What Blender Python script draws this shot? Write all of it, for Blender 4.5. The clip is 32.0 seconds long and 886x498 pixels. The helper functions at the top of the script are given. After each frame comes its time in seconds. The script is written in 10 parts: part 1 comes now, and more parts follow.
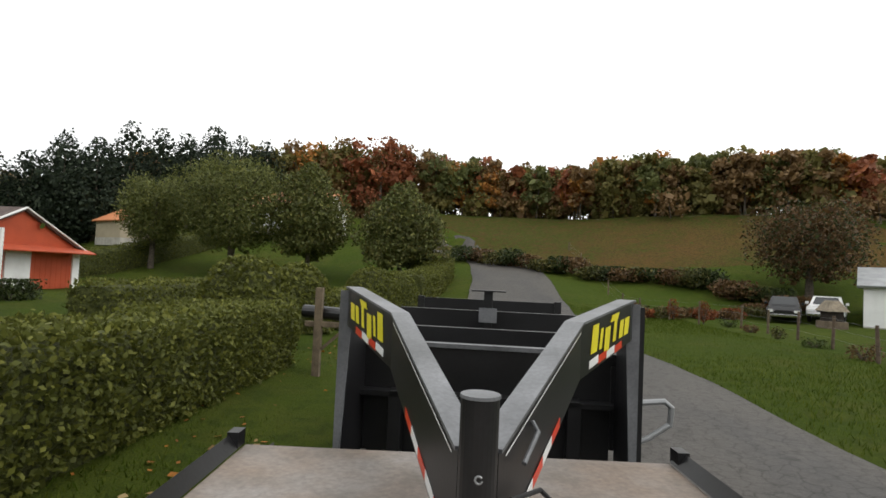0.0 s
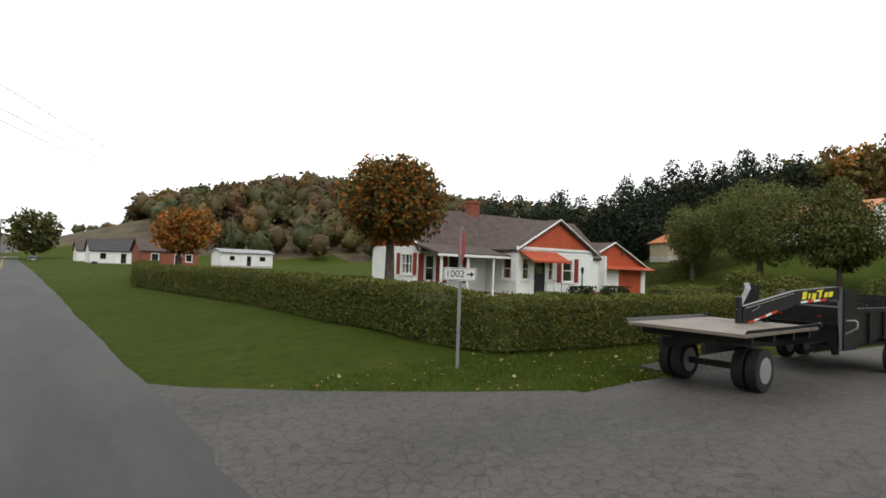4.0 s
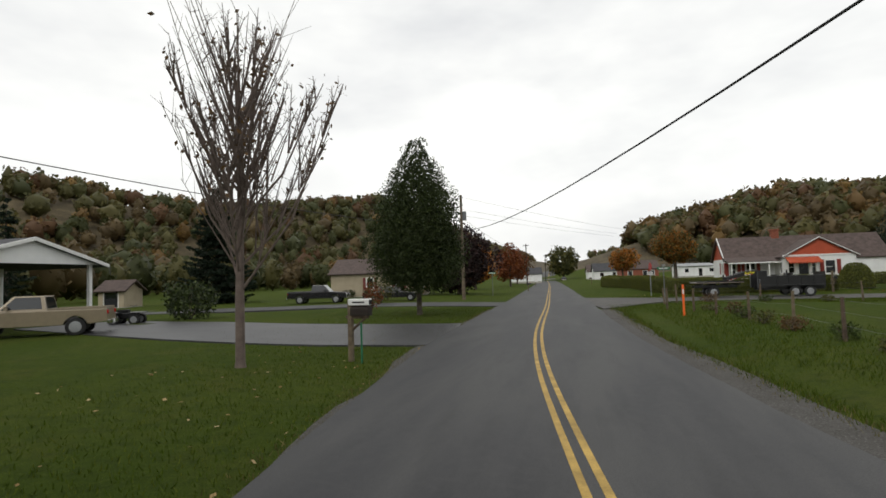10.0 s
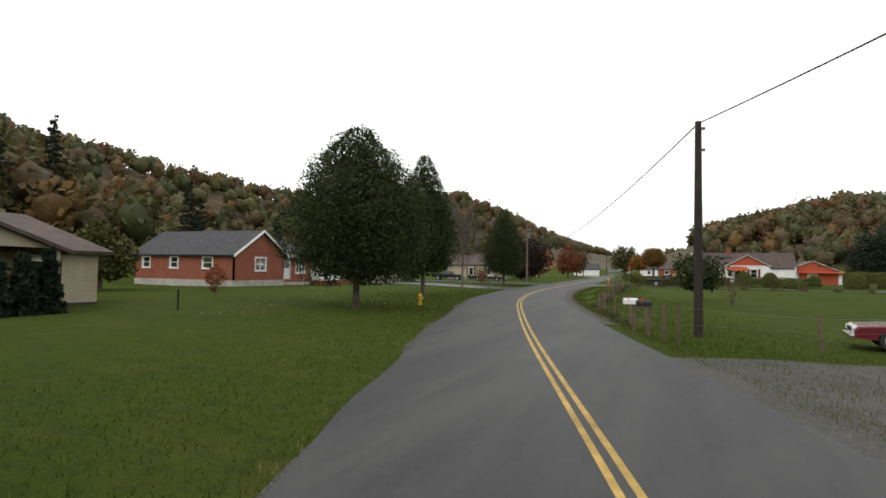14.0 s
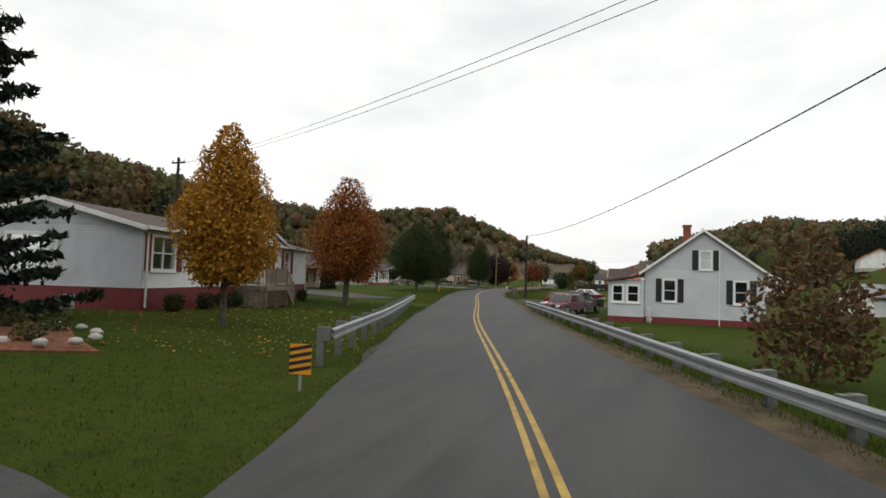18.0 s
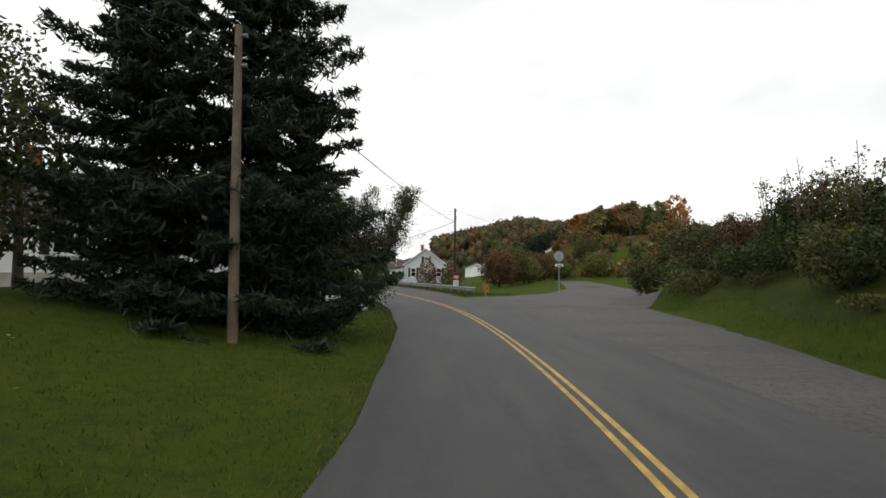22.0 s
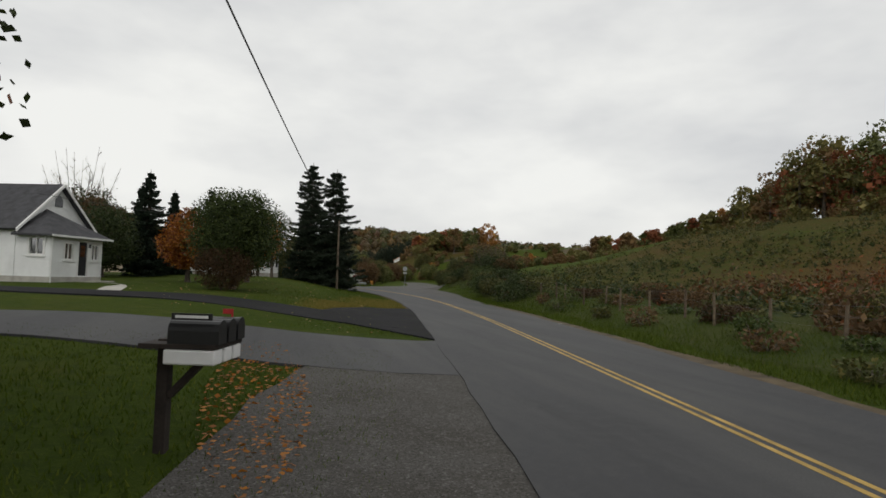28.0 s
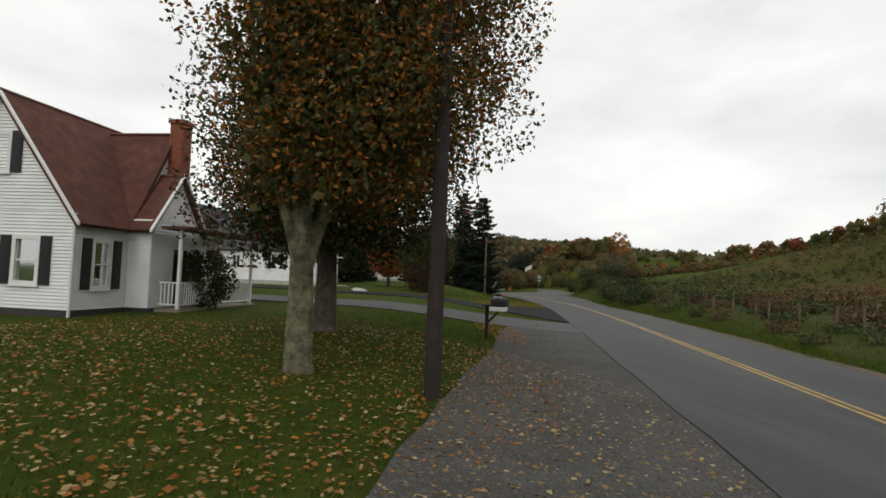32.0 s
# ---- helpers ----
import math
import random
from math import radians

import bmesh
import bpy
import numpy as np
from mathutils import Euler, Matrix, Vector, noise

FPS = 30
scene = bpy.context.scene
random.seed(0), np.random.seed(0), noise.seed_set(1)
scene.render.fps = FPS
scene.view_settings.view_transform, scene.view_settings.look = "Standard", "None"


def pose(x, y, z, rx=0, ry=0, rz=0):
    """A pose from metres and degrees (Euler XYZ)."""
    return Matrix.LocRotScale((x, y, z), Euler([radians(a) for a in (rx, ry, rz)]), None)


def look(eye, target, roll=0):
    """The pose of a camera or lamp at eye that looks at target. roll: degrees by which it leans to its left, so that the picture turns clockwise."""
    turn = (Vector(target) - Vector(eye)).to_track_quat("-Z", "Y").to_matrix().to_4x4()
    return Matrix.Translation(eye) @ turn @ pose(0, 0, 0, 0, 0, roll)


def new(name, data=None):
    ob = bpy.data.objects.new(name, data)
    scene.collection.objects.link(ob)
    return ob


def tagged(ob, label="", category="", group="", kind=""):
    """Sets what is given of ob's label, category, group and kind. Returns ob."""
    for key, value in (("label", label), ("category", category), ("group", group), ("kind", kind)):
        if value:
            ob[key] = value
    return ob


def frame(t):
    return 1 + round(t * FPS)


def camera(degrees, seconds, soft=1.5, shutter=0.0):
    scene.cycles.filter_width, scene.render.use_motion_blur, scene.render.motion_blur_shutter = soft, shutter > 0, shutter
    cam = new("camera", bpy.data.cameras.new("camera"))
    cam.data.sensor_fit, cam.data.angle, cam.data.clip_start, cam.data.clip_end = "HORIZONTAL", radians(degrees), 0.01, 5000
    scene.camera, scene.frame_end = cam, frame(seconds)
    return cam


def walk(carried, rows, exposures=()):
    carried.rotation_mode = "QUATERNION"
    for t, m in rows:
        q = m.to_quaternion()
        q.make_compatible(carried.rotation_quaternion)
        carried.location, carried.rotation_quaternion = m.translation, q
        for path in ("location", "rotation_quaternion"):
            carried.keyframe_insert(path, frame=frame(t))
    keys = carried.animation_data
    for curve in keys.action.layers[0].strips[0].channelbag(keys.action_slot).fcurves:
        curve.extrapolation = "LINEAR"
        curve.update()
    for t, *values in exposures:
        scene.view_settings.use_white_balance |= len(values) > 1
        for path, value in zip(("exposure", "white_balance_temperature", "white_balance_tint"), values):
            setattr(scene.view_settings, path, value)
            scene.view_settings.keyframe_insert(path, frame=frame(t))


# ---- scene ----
# ---- camera ----
cam = camera(77.6, 32.0, soft=1.6)
ROWS = [  # seconds, x, y, z, yaw, pitch, roll
    (0.0, 11.28, 30.26, 2.18, -87.72, 2.70, -2.61),
    (0.5, 10.26, 30.10, 2.19, -86.50, 2.46, -2.60),
    (1.0, 9.20, 29.82, 2.17, -84.56, 2.28, -2.36),
    (1.5, 7.68, 29.16, 2.18, -80.93, 2.20, -2.19),
    (2.0, 6.11, 28.16, 2.19, -74.72, 1.86, -1.84),
    (2.5, 4.74, 27.28, 2.18, -66.84, 0.36, -1.62),
    (3.0, 3.62, 26.77, 2.15, -58.41, 0.18, -1.29),
    (3.5, 2.45, 26.08, 2.18, -48.54, 1.03, -0.54),
    (4.0, 1.32, 24.30, 2.22, -35.31, 1.79, -1.93),
    (4.5, 0.03, 22.34, 2.20, -22.76, 2.16, -1.39),
    (5.0, -0.61, 19.97, 2.21, -11.01, 2.19, -1.08),
    (5.5, -0.89, 17.14, 2.22, -1.70, 2.22, -0.78),
    (6.0, -1.00, 14.17, 2.24, 3.98, 2.25, -0.48),
    (6.5, -0.89, 11.07, 2.28, 6.74, 2.28, -0.18),
    (7.0, -0.76, 7.84, 2.22, 7.36, 2.26, -0.04),
    (7.5, -0.41, 4.06, 2.20, 8.16, 2.38, 0.41),
    (8.0, -0.00, -0.00, 2.17, 9.00, 2.51, 0.87),
    (8.5, 0.44, -4.07, 2.19, 10.03, 2.64, 1.36),
    (9.0, 0.86, -8.18, 2.16, 11.15, 3.00, 1.75),
    (9.5, 1.45, -12.29, 2.20, 12.42, 3.05, 2.09),
    (10.0, 2.12, -16.55, 2.11, 13.64, 3.12, 1.74),
    (10.5, 2.91, -20.98, 2.15, 15.05, 3.02, 1.11),
    (11.0, 3.90, -25.88, 2.22, 16.50, 2.62, 0.84),
    (11.5, 5.14, -30.96, 2.19, 17.81, 2.40, 0.41),
    (12.0, 6.51, -36.32, 2.17, 18.84, 2.27, -0.05),
    (12.5, 8.00, -41.75, 2.16, 19.76, 2.37, -0.87),
    (13.0, 9.72, -47.01, 2.23, 20.79, 2.00, -1.42),
    (13.5, 11.29, -52.46, 2.18, 21.20, 2.11, -1.37),
    (14.0, 12.90, -57.79, 2.19, 21.57, 2.04, -0.91),
    (14.5, 14.67, -63.01, 2.23, 21.95, 2.23, -0.66),
    (15, 16.44, -68.47, 2.22, 22.15, 2.52, -0.6),
    (15.5, 18.28, -74.06, 2.21, 22.36, 2.8, -0.53),
    (16, 20.17, -79.73, 2.2, 22.58, 3.09, -0.47),
    (16.5, 22.08, -85.41, 2.2, 22.66, 3.38, -0.4),
    (17, 24.05, -91.04, 2.18, 22.1, 2.99, -0.48),
    (17.5, 25.89, -96.76, 2.15, 21.24, 3.11, -0.88),
    (18, 27.54, -102.36, 2.15, 20.13, 2.92, -1.74),
    (18.5, 29.01, -108.41, 2.2, 18.26, 2.64, -2.26),
    (19, 30.48, -114.8, 2.19, 15.77, 2.77, -2.28),
    (19.5, 31.56, -121.21, 2.19, 12.95, 2.5, -1.99),
    (20, 32.38, -127.57, 2.15, 9.91, 2.31, -2.18),
    (20.5, 32.86, -134.16, 2.09, 6.87, 2.13, -2.48),
    (21, 33.09, -141.07, 2.12, 4.1, 2.15, -1.94),
    (21.5, 33.02, -148.04, 2.18, 1.5, 2.2, -0.71),
    (22, 32.58, -154.78, 2.15, -0.87, 2.18, -0.35),
    (22.5, 31.86, -161.46, 2.20, -2.84, 2.42, 0.83),
    (23.0, 31.22, -167.41, 2.16, -4.55, 2.42, 0.84),
    (23.5, 30.32, -172.89, 2.19, -6.37, 2.65, 1.55),
    (24.0, 29.37, -178.12, 2.19, -8.10, 2.78, 2.31),
    (24.5, 28.28, -182.87, 2.17, -9.71, 2.81, 2.39),
    (25.0, 27.19, -187.12, 2.20, -11.04, 2.98, 1.41),
    (25.5, 25.93, -190.98, 2.19, -12.04, 3.07, -0.47),
    (26.0, 24.87, -194.45, 2.19, -13.56, 2.92, -0.72),
    (26.5, 23.84, -197.51, 2.18, -15.02, 2.77, -0.98),
    (27.0, 22.86, -200.23, 2.16, -16.09, 2.62, -1.24),
    (27.5, 21.95, -202.63, 2.13, -16.66, 2.47, -1.49),
    (28.0, 21.08, -204.77, 2.11, -16.82, 2.89, -1.69),
    (28.5, 20.30, -206.93, 2.16, -16.77, 2.67, -1.39),
    (29.0, 19.47, -208.99, 2.12, -16.61, 2.88, -2.09),
    (29.5, 18.71, -210.83, 2.14, -16.55, 2.11, -2.77),
    (30.0, 18.04, -212.54, 2.18, -15.67, 2.23, -3.10),
    (30.5, 17.62, -214.11, 2.22, -13.14, 2.67, -2.86),
    (31.0, 17.32, -215.51, 2.19, -9.60, 3.15, -2.82),
    (31.5, 17.22, -216.58, 2.16, -5.45, 3.33, -2.50),
    (32.0, 17.24, -217.27, 2.16, -3.49, 3.13, -2.23),
]
walk(cam, [(t, pose(x, y, z, 90 + pitch, roll, yaw)) for t, x, y, z, yaw, pitch, roll in ROWS],
     exposures=[(0.0, 0.42), (3.0, 0.42), (4.0, 0.30), (7.0, -0.08), (12.0, -0.1), (13.0, 0.1), (14.0, 0.25), (17.0, 0.02), (18.0, -0.05), (19.0, -0.2), (20.0, -0.1), (21.0, 0.0), (23.0, -0.02), (25.0, -0.2), (28.0, -0.42), (30.0, -0.42), (31.0, -0.3), (32.0, -0.2)])
# ---- world and sun ----
SUN_EL, SUN_AZ = radians(48), radians(200)
world = bpy.data.worlds.new("overcast_sky")
scene.world = world
world.use_nodes = True
wn, wl = world.node_tree.nodes, world.node_tree.links
wn.clear()
w_out = wn.new("ShaderNodeOutputWorld")
w_bg = wn.new("ShaderNodeBackground")
w_sky = wn.new("ShaderNodeTexSky")
w_sky.sky_type = "NISHITA"
w_sky.sun_disc = False
w_sky.sun_elevation, w_sky.sun_rotation = SUN_EL, SUN_AZ
w_sky.dust_density = 4.0
w_dim = wn.new("ShaderNodeMix")
w_dim.data_type = "RGBA"
w_dim.blend_type = "MULTIPLY"
w_dim.inputs[0].default_value = 1.0
w_dim.inputs[7].default_value = (0.1, 0.1, 0.1, 1)
w_co = wn.new("ShaderNodeTexCoord")
w_map = wn.new("ShaderNodeMapping")
w_map.inputs["Scale"].default_value = (1.0, 1.0, 2.6)
w_noise = wn.new("ShaderNodeTexNoise")
w_noise.inputs["Scale"].default_value = 1.9
w_noise.inputs["Detail"].default_value = 5.0
w_noise.inputs["Roughness"].default_value = 0.55
w_ramp = wn.new("ShaderNodeValToRGB")
w_ramp.color_ramp.elements[0].position = 0.30
w_ramp.color_ramp.elements[0].color = (0.80, 0.81, 0.82, 1)
w_ramp.color_ramp.elements[1].position = 0.62
w_ramp.color_ramp.elements[1].color = (1.15, 1.15, 1.11, 1)
w_mix = wn.new("ShaderNodeMix")
w_mix.data_type = "RGBA"
w_mix.inputs[0].default_value = 0.93
wl.new(w_co.outputs["Generated"], w_map.inputs["Vector"])
wl.new(w_map.outputs[0], w_noise.inputs["Vector"])
wl.new(w_noise.outputs["Fac"], w_ramp.inputs[0])
wl.new(w_sky.outputs[0], w_dim.inputs[6])
wl.new(w_dim.outputs[2], w_mix.inputs[6])
wl.new(w_ramp.outputs[0], w_mix.inputs[7])
wl.new(w_mix.outputs[2], w_bg.inputs[0])
w_bg.inputs[1].default_value = 1.08
wl.new(w_bg.outputs[0], w_out.inputs[0])

sun_data = bpy.data.lights.new("sun", "SUN")
sun_data.energy, sun_data.angle, sun_data.color = 0.6, radians(25), (1.0, 0.97, 0.92)
sun = new("sun", sun_data)
sun.matrix_world = look((60 * math.sin(SUN_AZ), 60 * math.cos(SUN_AZ), 66), (0, 0, 0))

# ---- materials ----


def mat(name, color, rough=0.8, metal=0.0, var=0.25, scale=6.0, fine=60.0, bump=0.25, tint=None, dirt=0.0,
        spread=0.0, island=0.0, spec=0.4, coat=0.0, dirt_scale=1.2, depth=0.01):
    """A surface with variation at two scales, optional second tint in patches, per-object or per-piece spread."""
    m = bpy.data.materials.new(name)
    m.use_nodes = True
    n, l = m.node_tree.nodes, m.node_tree.links
    b = n["Principled BSDF"]
    b.inputs["Roughness"].default_value = rough
    b.inputs["Metallic"].default_value = metal
    b.inputs["Specular IOR Level"].default_value = spec
    b.inputs["Coat Weight"].default_value = coat
    co = n.new("ShaderNodeTexCoord")
    big, small = n.new("ShaderNodeTexNoise"), n.new("ShaderNodeTexNoise")
    for x, s, d in ((big, scale, 3.0), (small, fine, 4.0)):
        x.inputs["Scale"].default_value, x.inputs["Detail"].default_value = s, d
        l.new(co.outputs["Object"], x.inputs["Vector"])
    dark = tuple(c * (1 - var) for c in color)
    lite = tuple(min(1, c * (1 + var)) for c in color)
    r1 = n.new("ShaderNodeValToRGB")
    r1.color_ramp.elements[0].position, r1.color_ramp.elements[1].position = 0.32, 0.68
    r1.color_ramp.elements[0].color, r1.color_ramp.elements[1].color = (*dark, 1), (*(tint or lite), 1)
    l.new(big.outputs["Fac"], r1.inputs[0])
    mul = n.new("ShaderNodeMix")
    mul.data_type, mul.blend_type = "RGBA", "OVERLAY"
    mul.inputs[0].default_value = min(1.0, var * 1.6)
    l.new(r1.outputs[0], mul.inputs[6])
    l.new(small.outputs["Color"], mul.inputs[7])
    bw = n.new("ShaderNodeRGBToBW")
    l.new(small.outputs["Fac"], bw.inputs[0])
    l.new(bw.outputs[0], mul.inputs[7])
    last = mul.outputs[2]
    if dirt:
        dn = n.new("ShaderNodeTexNoise")
        dn.inputs["Scale"].default_value, dn.inputs["Detail"].default_value = dirt_scale, 6.0
        l.new(co.outputs["Object"], dn.inputs["Vector"])
        dr = n.new("ShaderNodeValToRGB")
        dr.color_ramp.elements[0].position, dr.color_ramp.elements[1].position = 0.45, 0.7
        dr.color_ramp.elements[0].color, dr.color_ramp.elements[1].color = (1, 1, 1, 1), (1 - dirt, 1 - dirt, 1 - dirt * 1.05, 1)
        l.new(dn.outputs["Fac"], dr.inputs[0])
        dm = n.new("ShaderNodeMix")
        dm.data_type, dm.blend_type = "RGBA", "MULTIPLY"
        dm.inputs[0].default_value = 1.0
        l.new(last, dm.inputs[6])
        l.new(dr.outputs[0], dm.inputs[7])
        last = dm.outputs[2]
    if spread or island:
        src = n.new("ShaderNodeObjectInfo") if spread else n.new("ShaderNodeNewGeometry")
        out = src.outputs["Random"] if spread else src.outputs["Random Per Island"]
        k = spread or island
        hs = n.new("ShaderNodeHueSaturation")
        mr = n.new("ShaderNodeMapRange")
        mr.inputs[3].default_value, mr.inputs[4].default_value = 1 - k, 1 + k
        l.new(out, mr.inputs[0])
        l.new(mr.outputs[0], hs.inputs["Value"])
        mh = n.new("ShaderNodeMapRange")
        mh.inputs[3].default_value, mh.inputs[4].default_value = 0.5 - k * 0.05, 0.5 + k * 0.05
        l.new(out, mh.inputs[0])
        l.new(mh.outputs[0], hs.inputs["Hue"])
        l.new(last, hs.inputs["Color"])
        last = hs.outputs[0]
    l.new(last, b.inputs["Base Color"])
    if bump:
        bp = n.new("ShaderNodeBump")
        bp.inputs["Strength"].default_value, bp.inputs["Distance"].default_value = bump, depth
        l.new(small.outputs["Fac"], bp.inputs["Height"])
        l.new(bp.outputs[0], b.inputs["Normal"])
    return m


def leafy(name, color, alt, island=0.35, rough=0.6, sheen=0.25):
    """Leaves: each leaf its own shade between two colours, with light coming through."""
    m = bpy.data.materials.new(name)
    m.use_nodes = True
    n, l = m.node_tree.nodes, m.node_tree.links
    b = n["Principled BSDF"]
    b.inputs["Roughness"].default_value = rough
    b.inputs["Specular IOR Level"].default_value = sheen
    g = n.new("ShaderNodeNewGeometry")
    r = n.new("ShaderNodeValToRGB")
    r.color_ramp.elements[0].color, r.color_ramp.elements[1].color = (*[c * (1 - island) for c in color], 1), (*alt, 1)
    mid = r.color_ramp.elements.new(0.55)
    mid.color = (*color, 1)
    l.new(g.outputs["Random Per Island"], r.inputs[0])
    l.new(r.outputs[0], b.inputs["Base Color"])
    t = n.new("ShaderNodeBsdfTranslucent")
    l.new(r.outputs[0], t.inputs[0])
    mx = n.new("ShaderNodeMixShader")
    mx.inputs[0].default_value = 0.25
    l.new(b.outputs[0], mx.inputs[1])
    l.new(t.outputs[0], mx.inputs[2])
    l.new(mx.outputs[0], n["Material Output"].inputs[0])
    return m


def glass_mat():
    m = mat("window_glass", (0.02, 0.025, 0.03), 0.05, var=0.1, bump=0.0, spec=0.9)
    b = m.node_tree.nodes["Principled BSDF"]
    b.inputs["Transmission Weight"].default_value = 0.5
    return m


def turf(name, a, b, c, d):
    """Grass or tarmac seen at all distances: four tones mixed at four scales."""
    m = bpy.data.materials.new(name)
    m.use_nodes = True
    n, l = m.node_tree.nodes, m.node_tree.links
    bs = n["Principled BSDF"]
    bs.inputs["Roughness"].default_value = d["rough"]
    bs.inputs["Specular IOR Level"].default_value = d["spec"]
    co = n.new("ShaderNodeTexCoord")
    prev = None
    for k, (scale, col, lo, hi, amt) in enumerate(d["layers"]):
        mp = n.new("ShaderNodeMapping")
        mp.inputs["Scale"].default_value = d.get("stretch", (1, 1, 1)) if k < 2 else (1, 1, 1)
        l.new(co.outputs["Object"], mp.inputs["Vector"])
        t = n.new("ShaderNodeTexNoise")
        t.inputs["Scale"].default_value, t.inputs["Detail"].default_value, t.inputs["Roughness"].default_value = scale, 5.0, 0.6
        l.new(mp.outputs[0], t.inputs["Vector"])
        r = n.new("ShaderNodeValToRGB")
        r.color_ramp.elements[0].position, r.color_ramp.elements[1].position = lo, hi
        r.color_ramp.elements[0].color, r.color_ramp.elements[1].color = (0, 0, 0, 1), (amt, amt, amt, 1)
        l.new(t.outputs["Fac"], r.inputs[0])
        x = n.new("ShaderNodeMix")
        x.data_type = "RGBA"
        l.new(r.outputs[0], x.inputs[0])
        if prev is None:
            x.inputs[6].default_value = (*a, 1)
        else:
            l.new(prev, x.inputs[6])
        x.inputs[7].default_value = (*col, 1)
        prev = x.outputs[2]
        last = t
    if "cracks" in d:
        vo = n.new("ShaderNodeTexVoronoi")
        vo.feature = "DISTANCE_TO_EDGE"
        vo.inputs["Scale"].default_value = d["cracks"]
        wob = n.new("ShaderNodeMix")
        wob.data_type = "RGBA"
        wob.inputs[0].default_value = 0.06
        l.new(co.outputs["Object"], wob.inputs[6])
        l.new(last.outputs["Color"], wob.inputs[7])
        l.new(wob.outputs[2], vo.inputs["Vector"])
        cr = n.new("ShaderNodeValToRGB")
        cr.color_ramp.elements[0].position, cr.color_ramp.elements[1].position = 0.01, 0.06
        cr.color_ramp.elements[0].color, cr.color_ramp.elements[1].color = (0.3, 0.29, 0.27, 1), (1, 1, 1, 1)
        l.new(vo.outputs["Distance"], cr.inputs[0])
        cm = n.new("ShaderNodeMix")
        cm.data_type, cm.blend_type = "RGBA", "MULTIPLY"
        cm.inputs[0].default_value = 0.55
        l.new(prev, cm.inputs[6])
        l.new(cr.outputs[0], cm.inputs[7])
        prev = cm.outputs[2]
    l.new(prev, bs.inputs["Base Color"])
    bp = n.new("ShaderNodeBump")
    bp.inputs["Strength"].default_value, bp.inputs["Distance"].default_value = d["bump"], d["depth"]
    l.new(last.outputs["Fac"], bp.inputs["Height"])
    l.new(bp.outputs[0], bs.inputs["Normal"])
    return m


GRASS = turf("lawn_grass", (0.046, 0.070, 0.009), None, None, dict(rough=0.95, spec=0.04, bump=1.0, depth=0.05, layers=(
    (0.09, (0.070, 0.089, 0.014), 0.40, 0.62, 0.9), (0.5, (0.090, 0.087, 0.022), 0.50, 0.70, 0.6), (2.6, (0.031, 0.049, 0.010), 0.46, 0.68, 0.75),
    (9.0, (0.075, 0.102, 0.016), 0.48, 0.70, 0.6), (42.0, (0.022, 0.036, 0.010), 0.48, 0.66, 0.7))))
DRY_GRASS = turf("dry_yellow_grass", (0.150, 0.120, 0.026), None, None, dict(rough=0.95, spec=0.04, bump=1.0, depth=0.05, layers=(
    (0.5, (0.085, 0.090, 0.014), 0.46, 0.62, 0.8), (1.6, (0.115, 0.078, 0.030), 0.52, 0.68, 0.7), (9.0, (0.185, 0.150, 0.045), 0.50, 0.70, 0.6), (42.0, (0.055, 0.048, 0.012), 0.48, 0.66, 0.7))))
ASPHALT = turf("asphalt", (0.048, 0.048, 0.051), None, None, dict(rough=0.66, spec=0.17, bump=0.4, depth=0.006, stretch=(1.6, 0.25, 1), layers=(
    (0.35, (0.076, 0.075, 0.074), 0.42, 0.62, 0.8), (0.9, (0.034, 0.034, 0.036), 0.50, 0.72, 0.7), (5.0, (0.068, 0.067, 0.066), 0.48, 0.70, 0.5), (60.0, (0.029, 0.029, 0.030), 0.46, 0.66, 0.6))))
ASPHALT_OLD = turf("old_patched_asphalt", (0.084, 0.078, 0.072), None, None, dict(rough=0.72, spec=0.2, bump=0.7, depth=0.012, stretch=(0.5, 1.3, 1), cracks=5.0, layers=(
    (0.3, (0.060, 0.058, 0.058), 0.44, 0.58, 0.9), (1.2, (0.108, 0.100, 0.090), 0.52, 0.70, 0.7), (5.0, (0.048, 0.045, 0.042), 0.50, 0.66, 0.7), (30.0, (0.120, 0.112, 0.100), 0.50, 0.70, 0.5))))
ASPHALT_NEW = turf("new_black_asphalt", (0.021, 0.021, 0.022), None, None, dict(rough=0.9, spec=0.06, bump=0.4, depth=0.006, layers=(
    (0.4, (0.029, 0.029, 0.031), 0.42, 0.62, 0.8), (2.0, (0.014, 0.014, 0.015), 0.50, 0.70, 0.7), (60.0, (0.032, 0.031, 0.030), 0.50, 0.70, 0.6))))
ASPHALT_WET = turf("rain_wet_asphalt", (0.045, 0.045, 0.047), None, None, dict(rough=0.5, spec=0.3, bump=0.2, depth=0.004, layers=(
    (0.4, (0.060, 0.060, 0.062), 0.42, 0.62, 0.8), (2.0, (0.030, 0.030, 0.032), 0.50, 0.70, 0.7))))
GRAVEL = turf("grey_gravel", (0.095, 0.090, 0.083), None, None, dict(rough=0.95, spec=0.15, bump=1.0, depth=0.03, layers=(
    (0.6, (0.070, 0.064, 0.056), 0.42, 0.62, 0.8), (6.0, (0.125, 0.120, 0.112), 0.50, 0.68, 0.6), (22.0, (0.19, 0.185, 0.175), 0.54, 0.64, 0.7), (40.0, (0.035, 0.033, 0.030), 0.50, 0.62, 0.8))))
DIRT = mat("brown_dirt_with_leaves", (0.085, 0.062, 0.034), 0.95, var=0.4, scale=1.5, fine=22.0, bump=0.9, depth=0.03)
YELLOW_LINE = mat("yellow_road_paint", (0.40, 0.26, 0.06), 0.7, var=0.25, scale=3.0, fine=50.0, bump=0.2, dirt=0.3)
